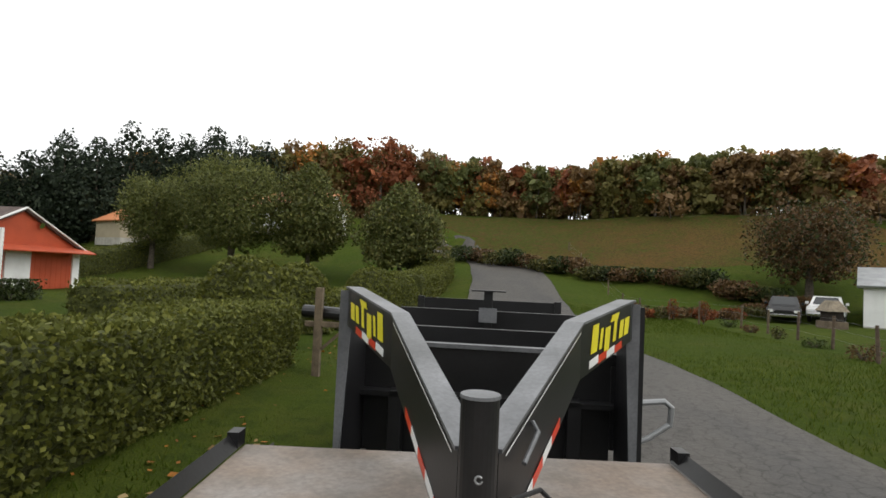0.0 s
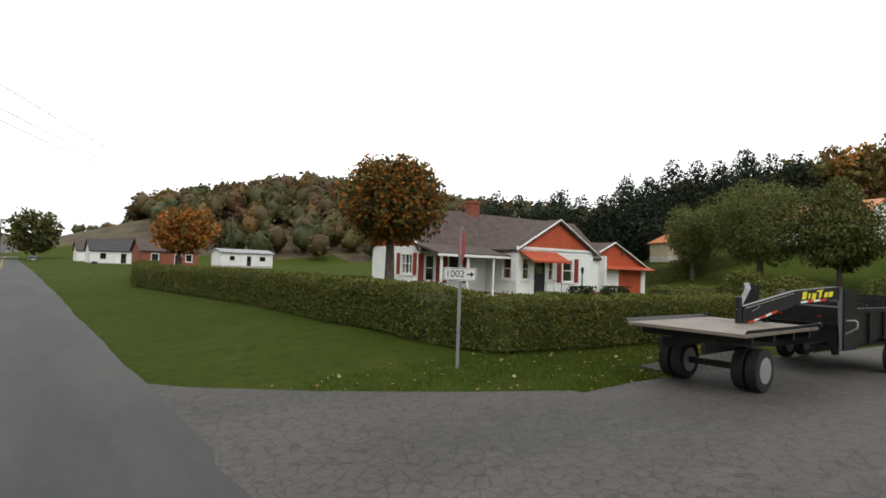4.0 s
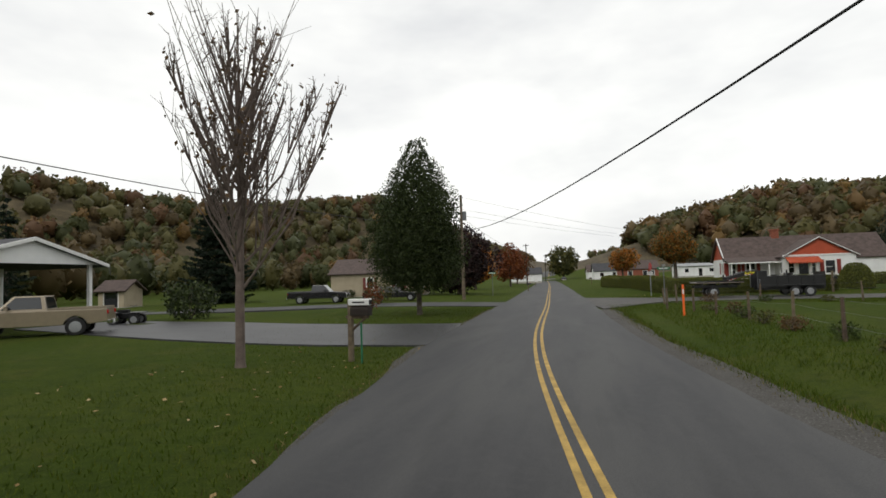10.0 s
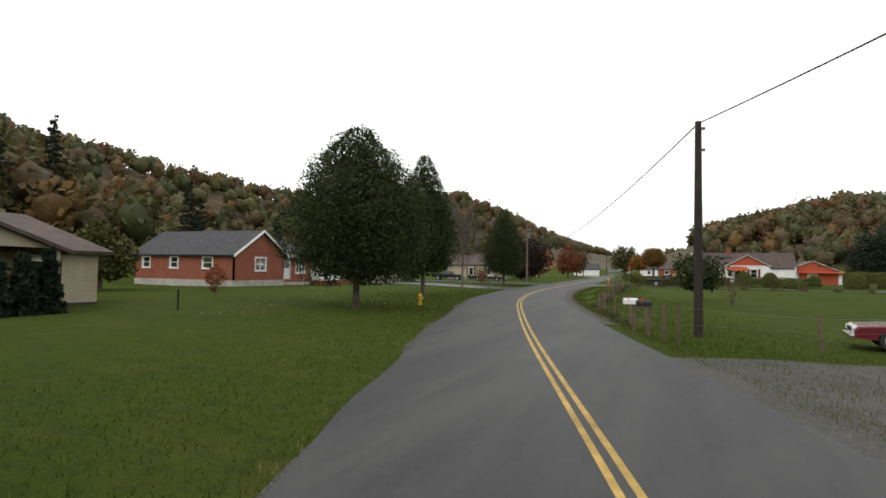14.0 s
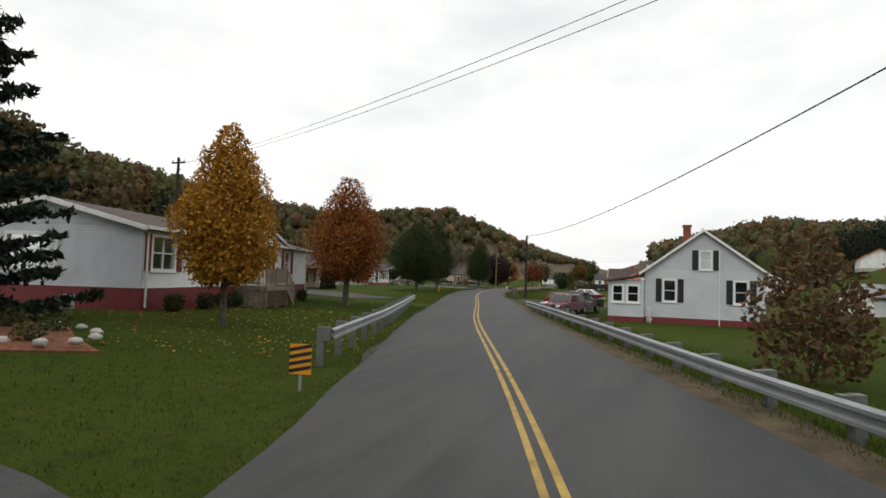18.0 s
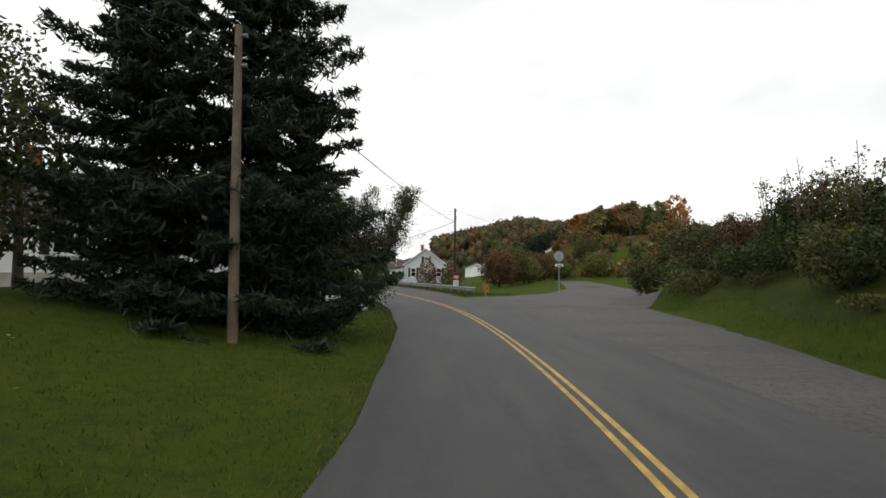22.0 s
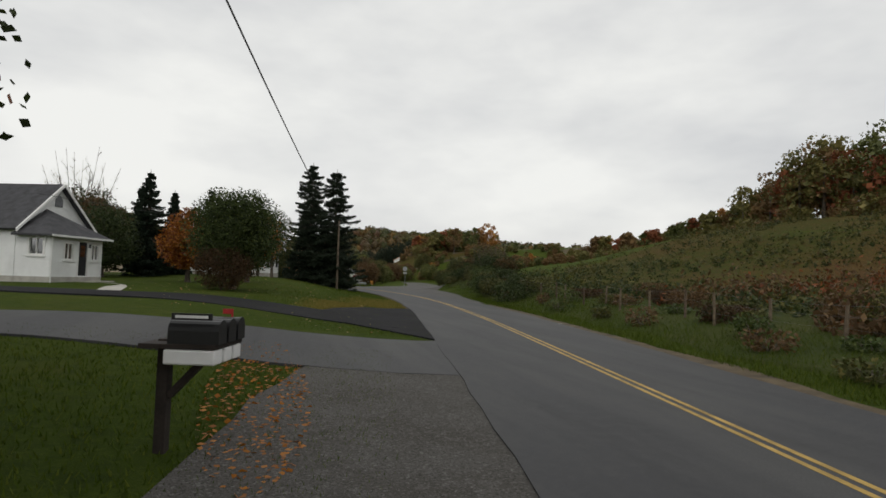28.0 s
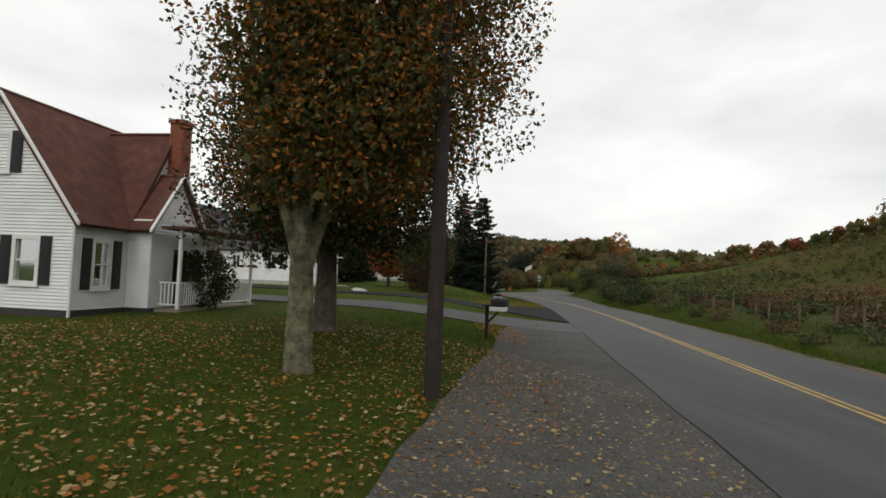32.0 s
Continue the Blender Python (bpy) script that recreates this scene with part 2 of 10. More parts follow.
WHITE_SIDING = mat("white_siding", (0.80, 0.81, 0.80), 0.55, var=0.05, scale=0.7, fine=25.0, bump=0.08, dirt=0.10)
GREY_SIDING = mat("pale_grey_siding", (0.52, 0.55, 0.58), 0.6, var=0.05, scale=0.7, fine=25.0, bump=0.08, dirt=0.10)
TAN_SIDING = mat("tan_siding", (0.40, 0.34, 0.24), 0.7, var=0.06, scale=0.7, fine=25.0, bump=0.08, dirt=0.12)
WHITE_TRIM = mat("white_painted_trim", (0.75, 0.75, 0.73), 0.5, var=0.04, scale=3.0, bump=0.05)
RED_PAINT = mat("orange_red_painted_siding", (0.42, 0.075, 0.03), 0.6, var=0.10, scale=1.5, bump=0.1, dirt=0.08)
RED_SHUTTER = mat("red_shutter_paint", (0.25, 0.035, 0.025), 0.55, var=0.10, bump=0.05)
BURGUNDY = mat("burgundy_paint", (0.17, 0.028, 0.030), 0.6, var=0.12, bump=0.08)
BLACK_SHUTTER = mat("black_shutter_paint", (0.016, 0.017, 0.02), 0.5, var=0.10, bump=0.05)
BRICK = mat("red_brick", (0.26, 0.085, 0.05), 0.85, var=0.30, scale=9.0, fine=40.0, bump=0.4, dirt=0.15)
ROOF_BROWN = mat("brown_shingles", (0.085, 0.062, 0.055), 0.9, var=0.25, scale=2.5, fine=35.0, bump=0.6, dirt=0.15)
ROOF_RED = mat("rust_red_shingles", (0.105, 0.040, 0.027), 0.9, var=0.25, scale=2.5, fine=35.0, bump=0.6, dirt=0.2)
ROOF_GREY = mat("dark_grey_shingles", (0.055, 0.055, 0.06), 0.9, var=0.25, scale=2.5, fine=35.0, bump=0.6, dirt=0.15)
ROOF_ORANGE = mat("orange_metal_roof", (0.55, 0.22, 0.10), 0.5, var=0.08, scale=1.5, bump=0.05)
CONCRETE = mat("pale_concrete", (0.42, 0.40, 0.36), 0.85, var=0.15, scale=2.0, fine=40.0, bump=0.3, dirt=0.2)
BLOCK_DARK = mat("dark_foundation", (0.05, 0.045, 0.045), 0.9, var=0.2, scale=3.0, bump=0.3)
WOOD_POST = mat("weathered_post_wood", (0.115, 0.085, 0.058), 0.9, var=0.3, scale=5.0, fine=45.0, bump=0.6, spread=0.25)
WOOD_POLE = mat("creosote_pole_wood", (0.028, 0.021, 0.017), 0.85, var=0.3, scale=3.0, fine=30.0, bump=0.5, dirt=0.2)
WOOD_PALE = mat("pale_pole_wood", (0.13, 0.10, 0.07), 0.85, var=0.25, scale=3.0, fine=30.0, bump=0.5)
WOOD_DECK = mat("grey_deck_wood", (0.20, 0.165, 0.125), 0.85, var=0.25, scale=5.0, fine=40.0, bump=0.4, spread=0.2)
BARK = mat("grey_brown_bark", (0.095, 0.078, 0.060), 0.95, var=0.4, scale=5.0, fine=26.0, bump=1.0, depth=0.03)
BARK_PALE = mat("peeling_pale_bark", (0.12, 0.11, 0.07), 0.95, var=0.45, scale=4.0, fine=18.0, bump=1.0, tint=(0.22, 0.21, 0.12), dirt=0.5, dirt_scale=3.0, depth=0.04)
TWIG = mat("bare_twig", (0.13, 0.10, 0.085), 0.9, var=0.2, bump=0.2)
GALV = mat("galvanised_steel", (0.33, 0.34, 0.35), 0.55, 0.55, var=0.12, scale=2.0, fine=40.0, bump=0.1, dirt=0.2)
CABLE = mat("black_cable", (0.012, 0.012, 0.013), 0.6, var=0.1, bump=0.0)
BLACK_METAL = mat("black_painted_steel", (0.010, 0.010, 0.011), 0.38, 0.0, var=0.25, scale=3.0, fine=50.0, bump=0.05, dirt=0.15, spec=0.5)
GREY_STEEL = mat("mid_grey_steel", (0.16, 0.165, 0.175), 0.45, 0.2, var=0.2, scale=4.0, fine=50.0, bump=0.08, dirt=0.3)
RUST_DECK = mat("worn_brown_deck_plate", (0.30, 0.23, 0.18), 0.5, 0.1, var=0.3, scale=2.2, fine=35.0, bump=0.15, tint=(0.22, 0.20, 0.185), dirt=0.35, dirt_scale=2.5)
RUBBER = mat("black_rubber", (0.015, 0.015, 0.015), 0.8, var=0.2, bump=0.3)
GLASS = glass_mat()
# near black that stands in for the shade inside rooms and hollows
DARK = mat("painted_dark_interior", (0.012, 0.012, 0.012), 0.9, var=0.1, bump=0.0)
CURTAIN = mat("white_curtain", (0.5, 0.5, 0.48), 0.9, var=0.1, bump=0.1)
SIGN_WHITE = mat("white_sign_face", (0.75, 0.75, 0.74), 0.4, var=0.04, bump=0.0)
SIGN_BLACK = mat("black_sign_print", (0.015, 0.015, 0.016), 0.5, var=0.05, bump=0.0)
SIGN_RED = mat("red_sign_print", (0.45, 0.03, 0.03), 0.5, var=0.08, bump=0.0)
SIGN_BLUE = mat("blue_sign_print", (0.03, 0.06, 0.20), 0.5, var=0.08, bump=0.0)
SIGN_GREEN = mat("green_sign_face", (0.02, 0.14, 0.07), 0.4, var=0.06, bump=0.0)
SIGN_BACK = mat("bare_aluminium_sign_back", (0.38, 0.40, 0.40), 0.4, 0.5, var=0.08, bump=0.02)
HAZARD_YELLOW = mat("hazard_yellow", (0.65, 0.28, 0.02), 0.5, var=0.12, bump=0.0)
HYDRANT_YELLOW = mat("yellow_hydrant_paint", (0.62, 0.36, 0.02), 0.45, var=0.1, bump=0.05, dirt=0.15)
DECAL_YELLOW = mat("yellow_decal", (0.70, 0.62, 0.03), 0.4, var=0.04, bump=0.0)
REFLECT_RED = mat("red_reflective_tape", (0.55, 0.05, 0.02), 0.35, var=0.05, bump=0.0)
REFLECT_WHITE = mat("white_reflective_tape", (0.72, 0.73, 0.72), 0.35, var=0.05, bump=0.0)
ORANGE_PAINT = mat("fluorescent_orange_paint", (0.85, 0.14, 0.02), 0.5, var=0.05, bump=0.0)
PUMPKIN = mat("orange_pumpkin_skin", (0.70, 0.17, 0.015), 0.45, var=0.15, scale=8.0, bump=0.1)
STRAW = mat("dry_corn_stalk", (0.40, 0.29, 0.14), 0.85, var=0.25, bump=0.2, island=0.3)
MULCH = mat("red_brown_mulch", (0.17, 0.065, 0.035), 0.95, var=0.4, fine=30.0, bump=1.0)
CAR_MAROON = mat("maroon_car_paint", (0.12, 0.012, 0.016), 0.25, 0.1, var=0.05, bump=0.0, coat=0.6)
CAR_BLACK = mat("black_car_paint", (0.012, 0.012, 0.014), 0.25, 0.1, var=0.05, bump=0.0, coat=0.6)
CAR_TAN = mat("gold_tan_truck_paint", (0.28, 0.23, 0.16), 0.35, 0.3, var=0.05, bump=0.0, coat=0.5)
CAR_WHITE = mat("white_car_paint", (0.7, 0.7, 0.7), 0.3, 0.0, var=0.03, bump=0.0, coat=0.5)
CAR_BROWN = mat("brown_truck_panel", (0.16, 0.08, 0.04), 0.4, 0.1, var=0.08, bump=0.0, coat=0.4)
CHROME = mat("chrome", (0.6, 0.6, 0.62), 0.15, 1.0, var=0.03, bump=0.0)
TAIL_RED = mat("red_lamp_lens", (0.45, 0.02, 0.02), 0.2, var=0.05, bump=0.0)
LEAF_DARK = leafy("dark_green_leaves", (0.030, 0.044, 0.012), (0.060, 0.080, 0.022), sheen=0.25)
LEAF_MUSTARD = leafy("mustard_brown_leaves", (0.115, 0.085, 0.024), (0.21, 0.15, 0.034))
LEAF_GREEN = leafy("green_leaves", (0.050, 0.075, 0.018), (0.095, 0.115, 0.028))
LEAF_OLIVE = leafy("olive_leaves", (0.075, 0.080, 0.025), (0.14, 0.12, 0.03))
LEAF_ORANGE = leafy("orange_leaves", (0.30, 0.11, 0.016), (0.42, 0.17, 0.026))
LEAF_YELLOW = leafy("golden_yellow_leaves", (0.42, 0.21, 0.02), (0.56, 0.31, 0.035))
LEAF_RUST = leafy("rust_red_leaves", (0.16, 0.045, 0.015), (0.24, 0.08, 0.02))
LEAF_PLUM = leafy("dark_purple_leaves", (0.024, 0.014, 0.014), (0.05, 0.024, 0.02))
LEAF_SPRUCE = leafy("spruce_needles", (0.016, 0.026, 0.016), (0.030, 0.046, 0.026), sheen=0.15)
LEAF_HEDGE = leafy("hedge_leaves", (0.098, 0.110, 0.022), (0.17, 0.175, 0.034), sheen=0.2)
LEAF_PALE = leafy("pale_green_leaves", (0.115, 0.132, 0.038), (0.20, 0.20, 0.055))
ROOF_RUST = mat("orange_rust_shingles", (0.15, 0.052, 0.028), 0.9, var=0.25, scale=2.5, fine=35.0, bump=0.6, dirt=0.2)
LEAF_RUSSET = leafy("dark_russet_leaves", (0.055, 0.032, 0.014), (0.095, 0.052, 0.022))
LEAF_BROWN = leafy("brown_leaves", (0.11, 0.065, 0.03), (0.17, 0.10, 0.04))
LEAF_DRY = leafy("fallen_leaves", (0.30, 0.19, 0.07), (0.50, 0.38, 0.20))

# ---- mesh helpers ----


def part(name, bm, material, parent=None, label=""):
    """Links a bmesh (or verts and faces) as one mesh object under a thing or part."""
    me = bpy.data.meshes.new(name)
    if isinstance(bm, tuple):
        me.from_pydata(bm[0], [], bm[1])
    else:
        bm.normal_update()
        bm.to_mesh(me)
        bm.free()
    me.materials.append(material)
    ob = new(name, me)
    if parent is not None:
        ob.parent = parent
    if label:
        ob["label"] = label
    return ob


def thing(name, label, category, group="", at=(0, 0, 0), rz=0.0, kind=""):
    ob = new(name)
    ob.matrix_world = pose(*at, 0, 0, rz)
    return tagged(ob, label, category, group, kind)


def nb():
    return bmesh.new()


def box(bm, x0, x1, y0, y1, z0, z1):
    v = [bm.verts.new(p) for p in ((x0, y0, z0), (x1, y0, z0), (x1, y1, z0), (x0, y1, z0), (x0, y0, z1), (x1, y0, z1), (x1, y1, z1), (x0, y1, z1))]
    for f in ((3, 2, 1, 0), (4, 5, 6, 7), (0, 1, 5, 4), (1, 2, 6, 5), (2, 3, 7, 6), (3, 0, 4, 7)):
        bm.faces.new([v[i] for i in f])
    return v


def rbox(bm, x0, x1, y0, y1, z0, z1, r=0.02):
    """A box with bevelled edges."""
    t = nb()
    box(t, x0, x1, y0, y1, z0, z1)
    bmesh.ops.bevel(t, geom=list(t.edges), offset=r, segments=2, affect="EDGES", profile=0.5)
    join(bm, t)


def join(bm, t, m=None):
    ids = {}
    for v in t.verts:
        ids[v] = bm.verts.new(m @ v.co if m else v.co)
    for f in t.faces:
        bm.faces.new([ids[v] for v in f.verts])
    t.free()


def rod(bm, p, q, r0, r1=None, n=8, caps=True):
    """A tapered round bar from p to q."""
    p, q = Vector(p), Vector(q)
    r1 = r0 if r1 is None else r1
    d = (q - p).normalized()
    a = d.orthogonal().normalized()
    b = d.cross(a)
    rings = []
    for c, r in ((p, r0), (q, r1)):
        rings.append([bm.verts.new(c + r * (math.cos(6.28319 * i / n) * a + math.sin(6.28319 * i / n) * b)) for i in range(n)])
    for i in range(n):
        bm.faces.new((rings[0][i], rings[0][(i + 1) % n], rings[1][(i + 1) % n], rings[1][i]))
    if caps:
        bm.faces.new(rings[0][::-1])
        bm.faces.new(rings[1])


def tube(bm, pts, r, n=8):
    """A round bar along a line of points."""
    rings = []
    pts = [Vector(p) for p in pts]
    a = None
    for i, p in enumerate(pts):
        d = (pts[min(i + 1, len(pts) - 1)] - pts[max(i - 1, 0)]).normalized()
        a = d.orthogonal().normalized() if a is None else (a - a.dot(d) * d).normalized()
        b = d.cross(a)
        k = r[i] if isinstance(r, (list, tuple)) else r
        rings.append([bm.verts.new(p + k * (math.cos(6.28319 * j / n) * a + math.sin(6.28319 * j / n) * b)) for j in range(n)])
    for s, t in zip(rings, rings[1:]):
        for j in range(n):
            bm.faces.new((s[j], s[(j + 1) % n], t[(j + 1) % n], t[j]))
    bm.faces.new(rings[0][::-1])
    bm.faces.new(rings[-1])


def prism(bm, outline, y0, y1):
    """A slab with the outline (x, z), from y0 to y1."""
    a = [bm.verts.new((x, y0, z)) for x, z in outline]
    b = [bm.verts.new((x, y1, z)) for x, z in outline]
    n = len(outline)
    bm.faces.new(a)
    bm.faces.new(b[::-1])
    for i in range(n):
        bm.faces.new((a[(i + 1) % n], a[i], b[i], b[(i + 1) % n]))


def slab(bm, p, u, v, thick):
    """A plate spanned from corner p by u and v, thick downwards along its normal."""
    p, u, v = Vector(p), Vector(u), Vector(v)
    w = u.cross(v).normalized() * thick
    c = [bm.verts.new(x) for x in (p, p + u, p + u + v, p + v, p - w, p + u - w, p + u + v - w, p + v - w)]
    for f in ((0, 1, 2, 3), (7, 6, 5, 4), (4, 5, 1, 0), (5, 6, 2, 1), (6, 7, 3, 2), (7, 4, 0, 3)):
        bm.faces.new([c[i] for i in f])


# ---- ground ----
ROAD = np.array([(1100, -34), (774, -25), (400, -15.5), (220, -10), (130, -5), (90, -3), (55, -1.4), (20, 0.15), (10, 0.4), (0, 0.8), (-10, 2.0), (-20, 3.6),
                 (-30, 6.2), (-40, 8.9), (-50, 12), (-62, 15.6), (-76, 19.6), (-85, 22.8), (-96, 26.6), (-109, 30.2), (-121, 33.3),
                 (-134, 34.8), (-148, 35.1), (-160, 34.3), (-171, 32.7), (-179, 31.4), (-195, 28.2), (-210, 25.1), (-250, 17), (-500, -30)])[::-1]
_ys = np.arange(-500, 1100, 1.0)
_xs = np.interp(_ys, ROAD[:, 0], ROAD[:, 1])
_xs = np.convolve(np.pad(_xs, 6, mode="edge"), np.ones(13) / 13, mode="valid")


def road_x(y):
    return np.interp(y, _ys, _xs)


SIDE = np.array([(2.0, 28.3), (16, 28.6), (40, 27.8), (56, 26.6), (66, 26.8), (72, 29.0), (76, 33.5), (78, 40)])


def side_y(x):
    return np.interp(x, SIDE[:, 0], SIDE[:, 1])


def smooth(a, b, x):
    t = np.clip((x - a) / (b - a), 0, 1)
    return t * t * (3 - 2 * t)


RIDGES = [([(-460, -260, 120), (-400, -60, 100), (-330, 80, 78), (-275, 200, 56), (-215, 280, 44), (-150, 352, 57), (-130, 520, 38), (-110, 800, 34), (-60, 1150, 30)], 85),
          ([(-14, 345, 3), (12, 330, 12), (45, 310, 24), (100, 278, 35), (160, 232, 27), (215, 180, 20), (240, 120, 10)], 60),
          ([(60, 800, 30), (200, 640, 50), (380, 420, 40)], 120),
          ([(-125, -110, 30), (-108, -72, 27), (-86, -37, 24), (-73, -18, 15)], 24)]


def hills(x, y):
    h = np.zeros_like(x)
    for pts, wide in RIDGES:
        best, hh = np.full_like(x, 1e9), np.zeros_like(x)
        for (ax, ay, ah), (bx, by, bh) in zip(pts, pts[1:]):
            ux, uy = bx - ax, by - ay
            t = np.clip(((x - ax) * ux + (y - ay) * uy) / (ux * ux + uy * uy), 0, 1)
            d = np.hypot(x - ax - t * ux, y - ay - t * uy)
            hh = np.where(d < best, ah + t * (bh - ah), hh)
            best = np.minimum(best, d)
        h = np.maximum(h, hh * np.exp(-(best / wide) ** 2))
    return h


def paved(y):
    """How far the paving reaches east of the road's middle, wider where a second road joins."""
    return np.interp(y, [-166, -156, -149.5, -145.6, -139.5, -128, -118], [3.4, 4.2, 5.1, 6.1, 7.5, 10.1, 12.5])


def wood_rim(way):
    """How far the wood's edge lies from the side road, by compass bearing in degrees."""
    return np.interp(way, [58, 87, 100, 112, 127], [86, 80, 76, 72, 70])


def height(x, y):
    """The ground's height at x, y."""
    x, y = np.asarray(x, float), np.asarray(y, float)
    d = x - road_x(y)
    left = np.interp(y, [-230, -205, -170, -140, -110, -90, -60, -30, 40, 100], [0.25, 0.5, 1.1, 1.6, 0.7, 0.5, 0.4, 0.3, 0.2, 0.3]) * smooth(3.8, 15, -d)
    r8 = np.interp(y, [-260, -190, -165, -148, -130, -118, -100, -60, -45, -20, 20, 34, 60], [1.0, 0.55, 0.6, 1.5, 1.7, 0.7, -0.55, -0.5, -0.2, 0.1, 0.15, 0.5, 0.6])
    right = r8 * smooth(3.8, 10, d)
    ditch = np.interp(y, [-38, -30, 12, 19], [0, 1, 1, 0]) * -0.30 * np.exp(-((d - 5.0) / 0.8) ** 2)
    east = np.interp(x, [40, 56, 66, 80, 95, 115, 150, 220, 400], [0, 1.3, 3.3, 8.3, 11.6, 13.6, 15.5, 18, 18]) * np.interp(y, [-300, -200, -146, -118, -91, -64, -50, -36, -20, 36, 60, 130, 200], [0.95, 0.93, 0.9, 0.8, 0.68, 0.6, 0.5, 0.2, 0, 0, 0.2, 0.3, 0.2])
    far, way = np.hypot(x - 11.3, y - 30.3), np.degrees(np.arctan2(x - 11.3, y - 30.3))
    rim = wood_rim(way)
    foot = np.interp(way, [58, 87, 112, 127], [40, 40, 32, 25])
    knoll = np.interp(way, [46, 58, 80, 87, 100, 112, 120, 127, 146], [0, 7, 9.5, 10.6, 10.2, 10.6, 10.4, 9.6, 0]) * (np.clip((far - rim + foot) / foot, 0, 1) ** 1.25 + 0.006 * np.clip(far - rim, 0, 70))
    east = np.maximum(east, knoll)
    s = side_y(x)
    on_side = np.where((x > 3) & (x < 80), np.clip(1 - (np.abs(y - s) - 3.4) / 5.0, 0, 1), 0)
    s2 = np.interp(y, [-121, -117, -110, -97, -75, -40, -10], [38, 41, 45.5, 50, 54, 60, 66])
    apron = np.clip(1 - (d - paved(y) - 0.3) / 3.0, 0, 1) * np.where((y > -166) & (y < -113) & (d > 0), 1, 0)
    on_two = np.where((y > -128) & (y < -54), np.clip(1 - (np.abs(x - s2) - 4.5) / 4.0, 0, 1), 0)
    track = np.interp(x, [38, 48, 58, 68, 78], [0, 0.7, 2.1, 3.9, 5.4])
    z = left + right + ditch + east
    z = z * (1 - on_side) + track * on_side
    z = z * (1 - on_two) + np.interp(y, [-120, -100, -60, 0], [0.0, 0.1, 0.3, 1.5]) * on_two
    z = z * (1 - apron)
    near = np.clip(1 - (np.abs(d) - 3.6) / 2.0, 0, 1)
    z = z * (1 - near) - 0.04 * near
    # the road leans into the bend
    z = z + np.interp(y, [-140, -118, -98, -80, -62, -50], [0, 0.025, 0.045, 0.045, 0.015, 0]) * np.clip(d, -4.5, 4.5) * np.clip(1 - (np.abs(d) - 6) / 8, 0, 1)
    return np.maximum(z, hills(x, y) - 1.5)


def ground_z(x, y):
    return float(height(x, y))


def line_grid(lo, a, b, hi, fine, n):
    out = np.geomspace(1, 1 + (a - lo), n)
    left = a - (out - 1)[::-1]
    right = b + (np.geomspace(1, 1 + (hi - b), n) - 1)
    return np.concatenate([left[:-1], np.arange(a, b, fine), right])


gx = line_grid(-1800, -70, 140, 1800, 1.25, 46)
gy = line_grid(-1200, -260, 110, 1900, 1.6, 46)
GX, GY = np.meshgrid(gx, gy)
GZ = height(GX, GY) + 0.06 * np.sin(GX * 0.31 + 1.3) * np.sin(GY * 0.23) * smooth(6, 14, np.abs(GX - road_x(GY)))
nx, ny = len(gx), len(gy)
idx = np.arange(nx * ny).reshape(ny, nx)
faces = np.stack([idx[:-1, :-1], idx[:-1, 1:], idx[1:, 1:], idx[1:, :-1]], -1).reshape(-1, 4)
ground = part("ground", (np.stack([GX, GY, GZ], -1).reshape(-1, 3).tolist(), faces.tolist()), GRASS)
for p in ground.data.polygons:
    p.use_smooth = True
ground.data.materials.append(mat("leaf_strewn_forest_floor", (0.075, 0.058, 0.030), 0.95, var=0.4, scale=0.15, fine=1.5, bump=0.8, depth=0.1))
_cx, _cy = (GX[:-1, :-1] + GX[1:, 1:]) / 2, (GY[:-1, :-1] + GY[1:, 1:]) / 2
_wood = (hills(_cx, _cy) > 5) | ((_cx > 108) & (_cy < -46)) | (np.hypot(_cx - 11.3, _cy - 30.3) > wood_rim(np.degrees(np.arctan2(_cx - 11.3, _cy - 30.3)))) & (_cx > 60) & (_cy > -30) & (_cy < 80)
ground.data.polygons.foreach_set("material_index", _wood.ravel().astype(np.int32))
tagged(ground, "green mown lawns and fields rolling up to hills", "grass ground", kind="structure")


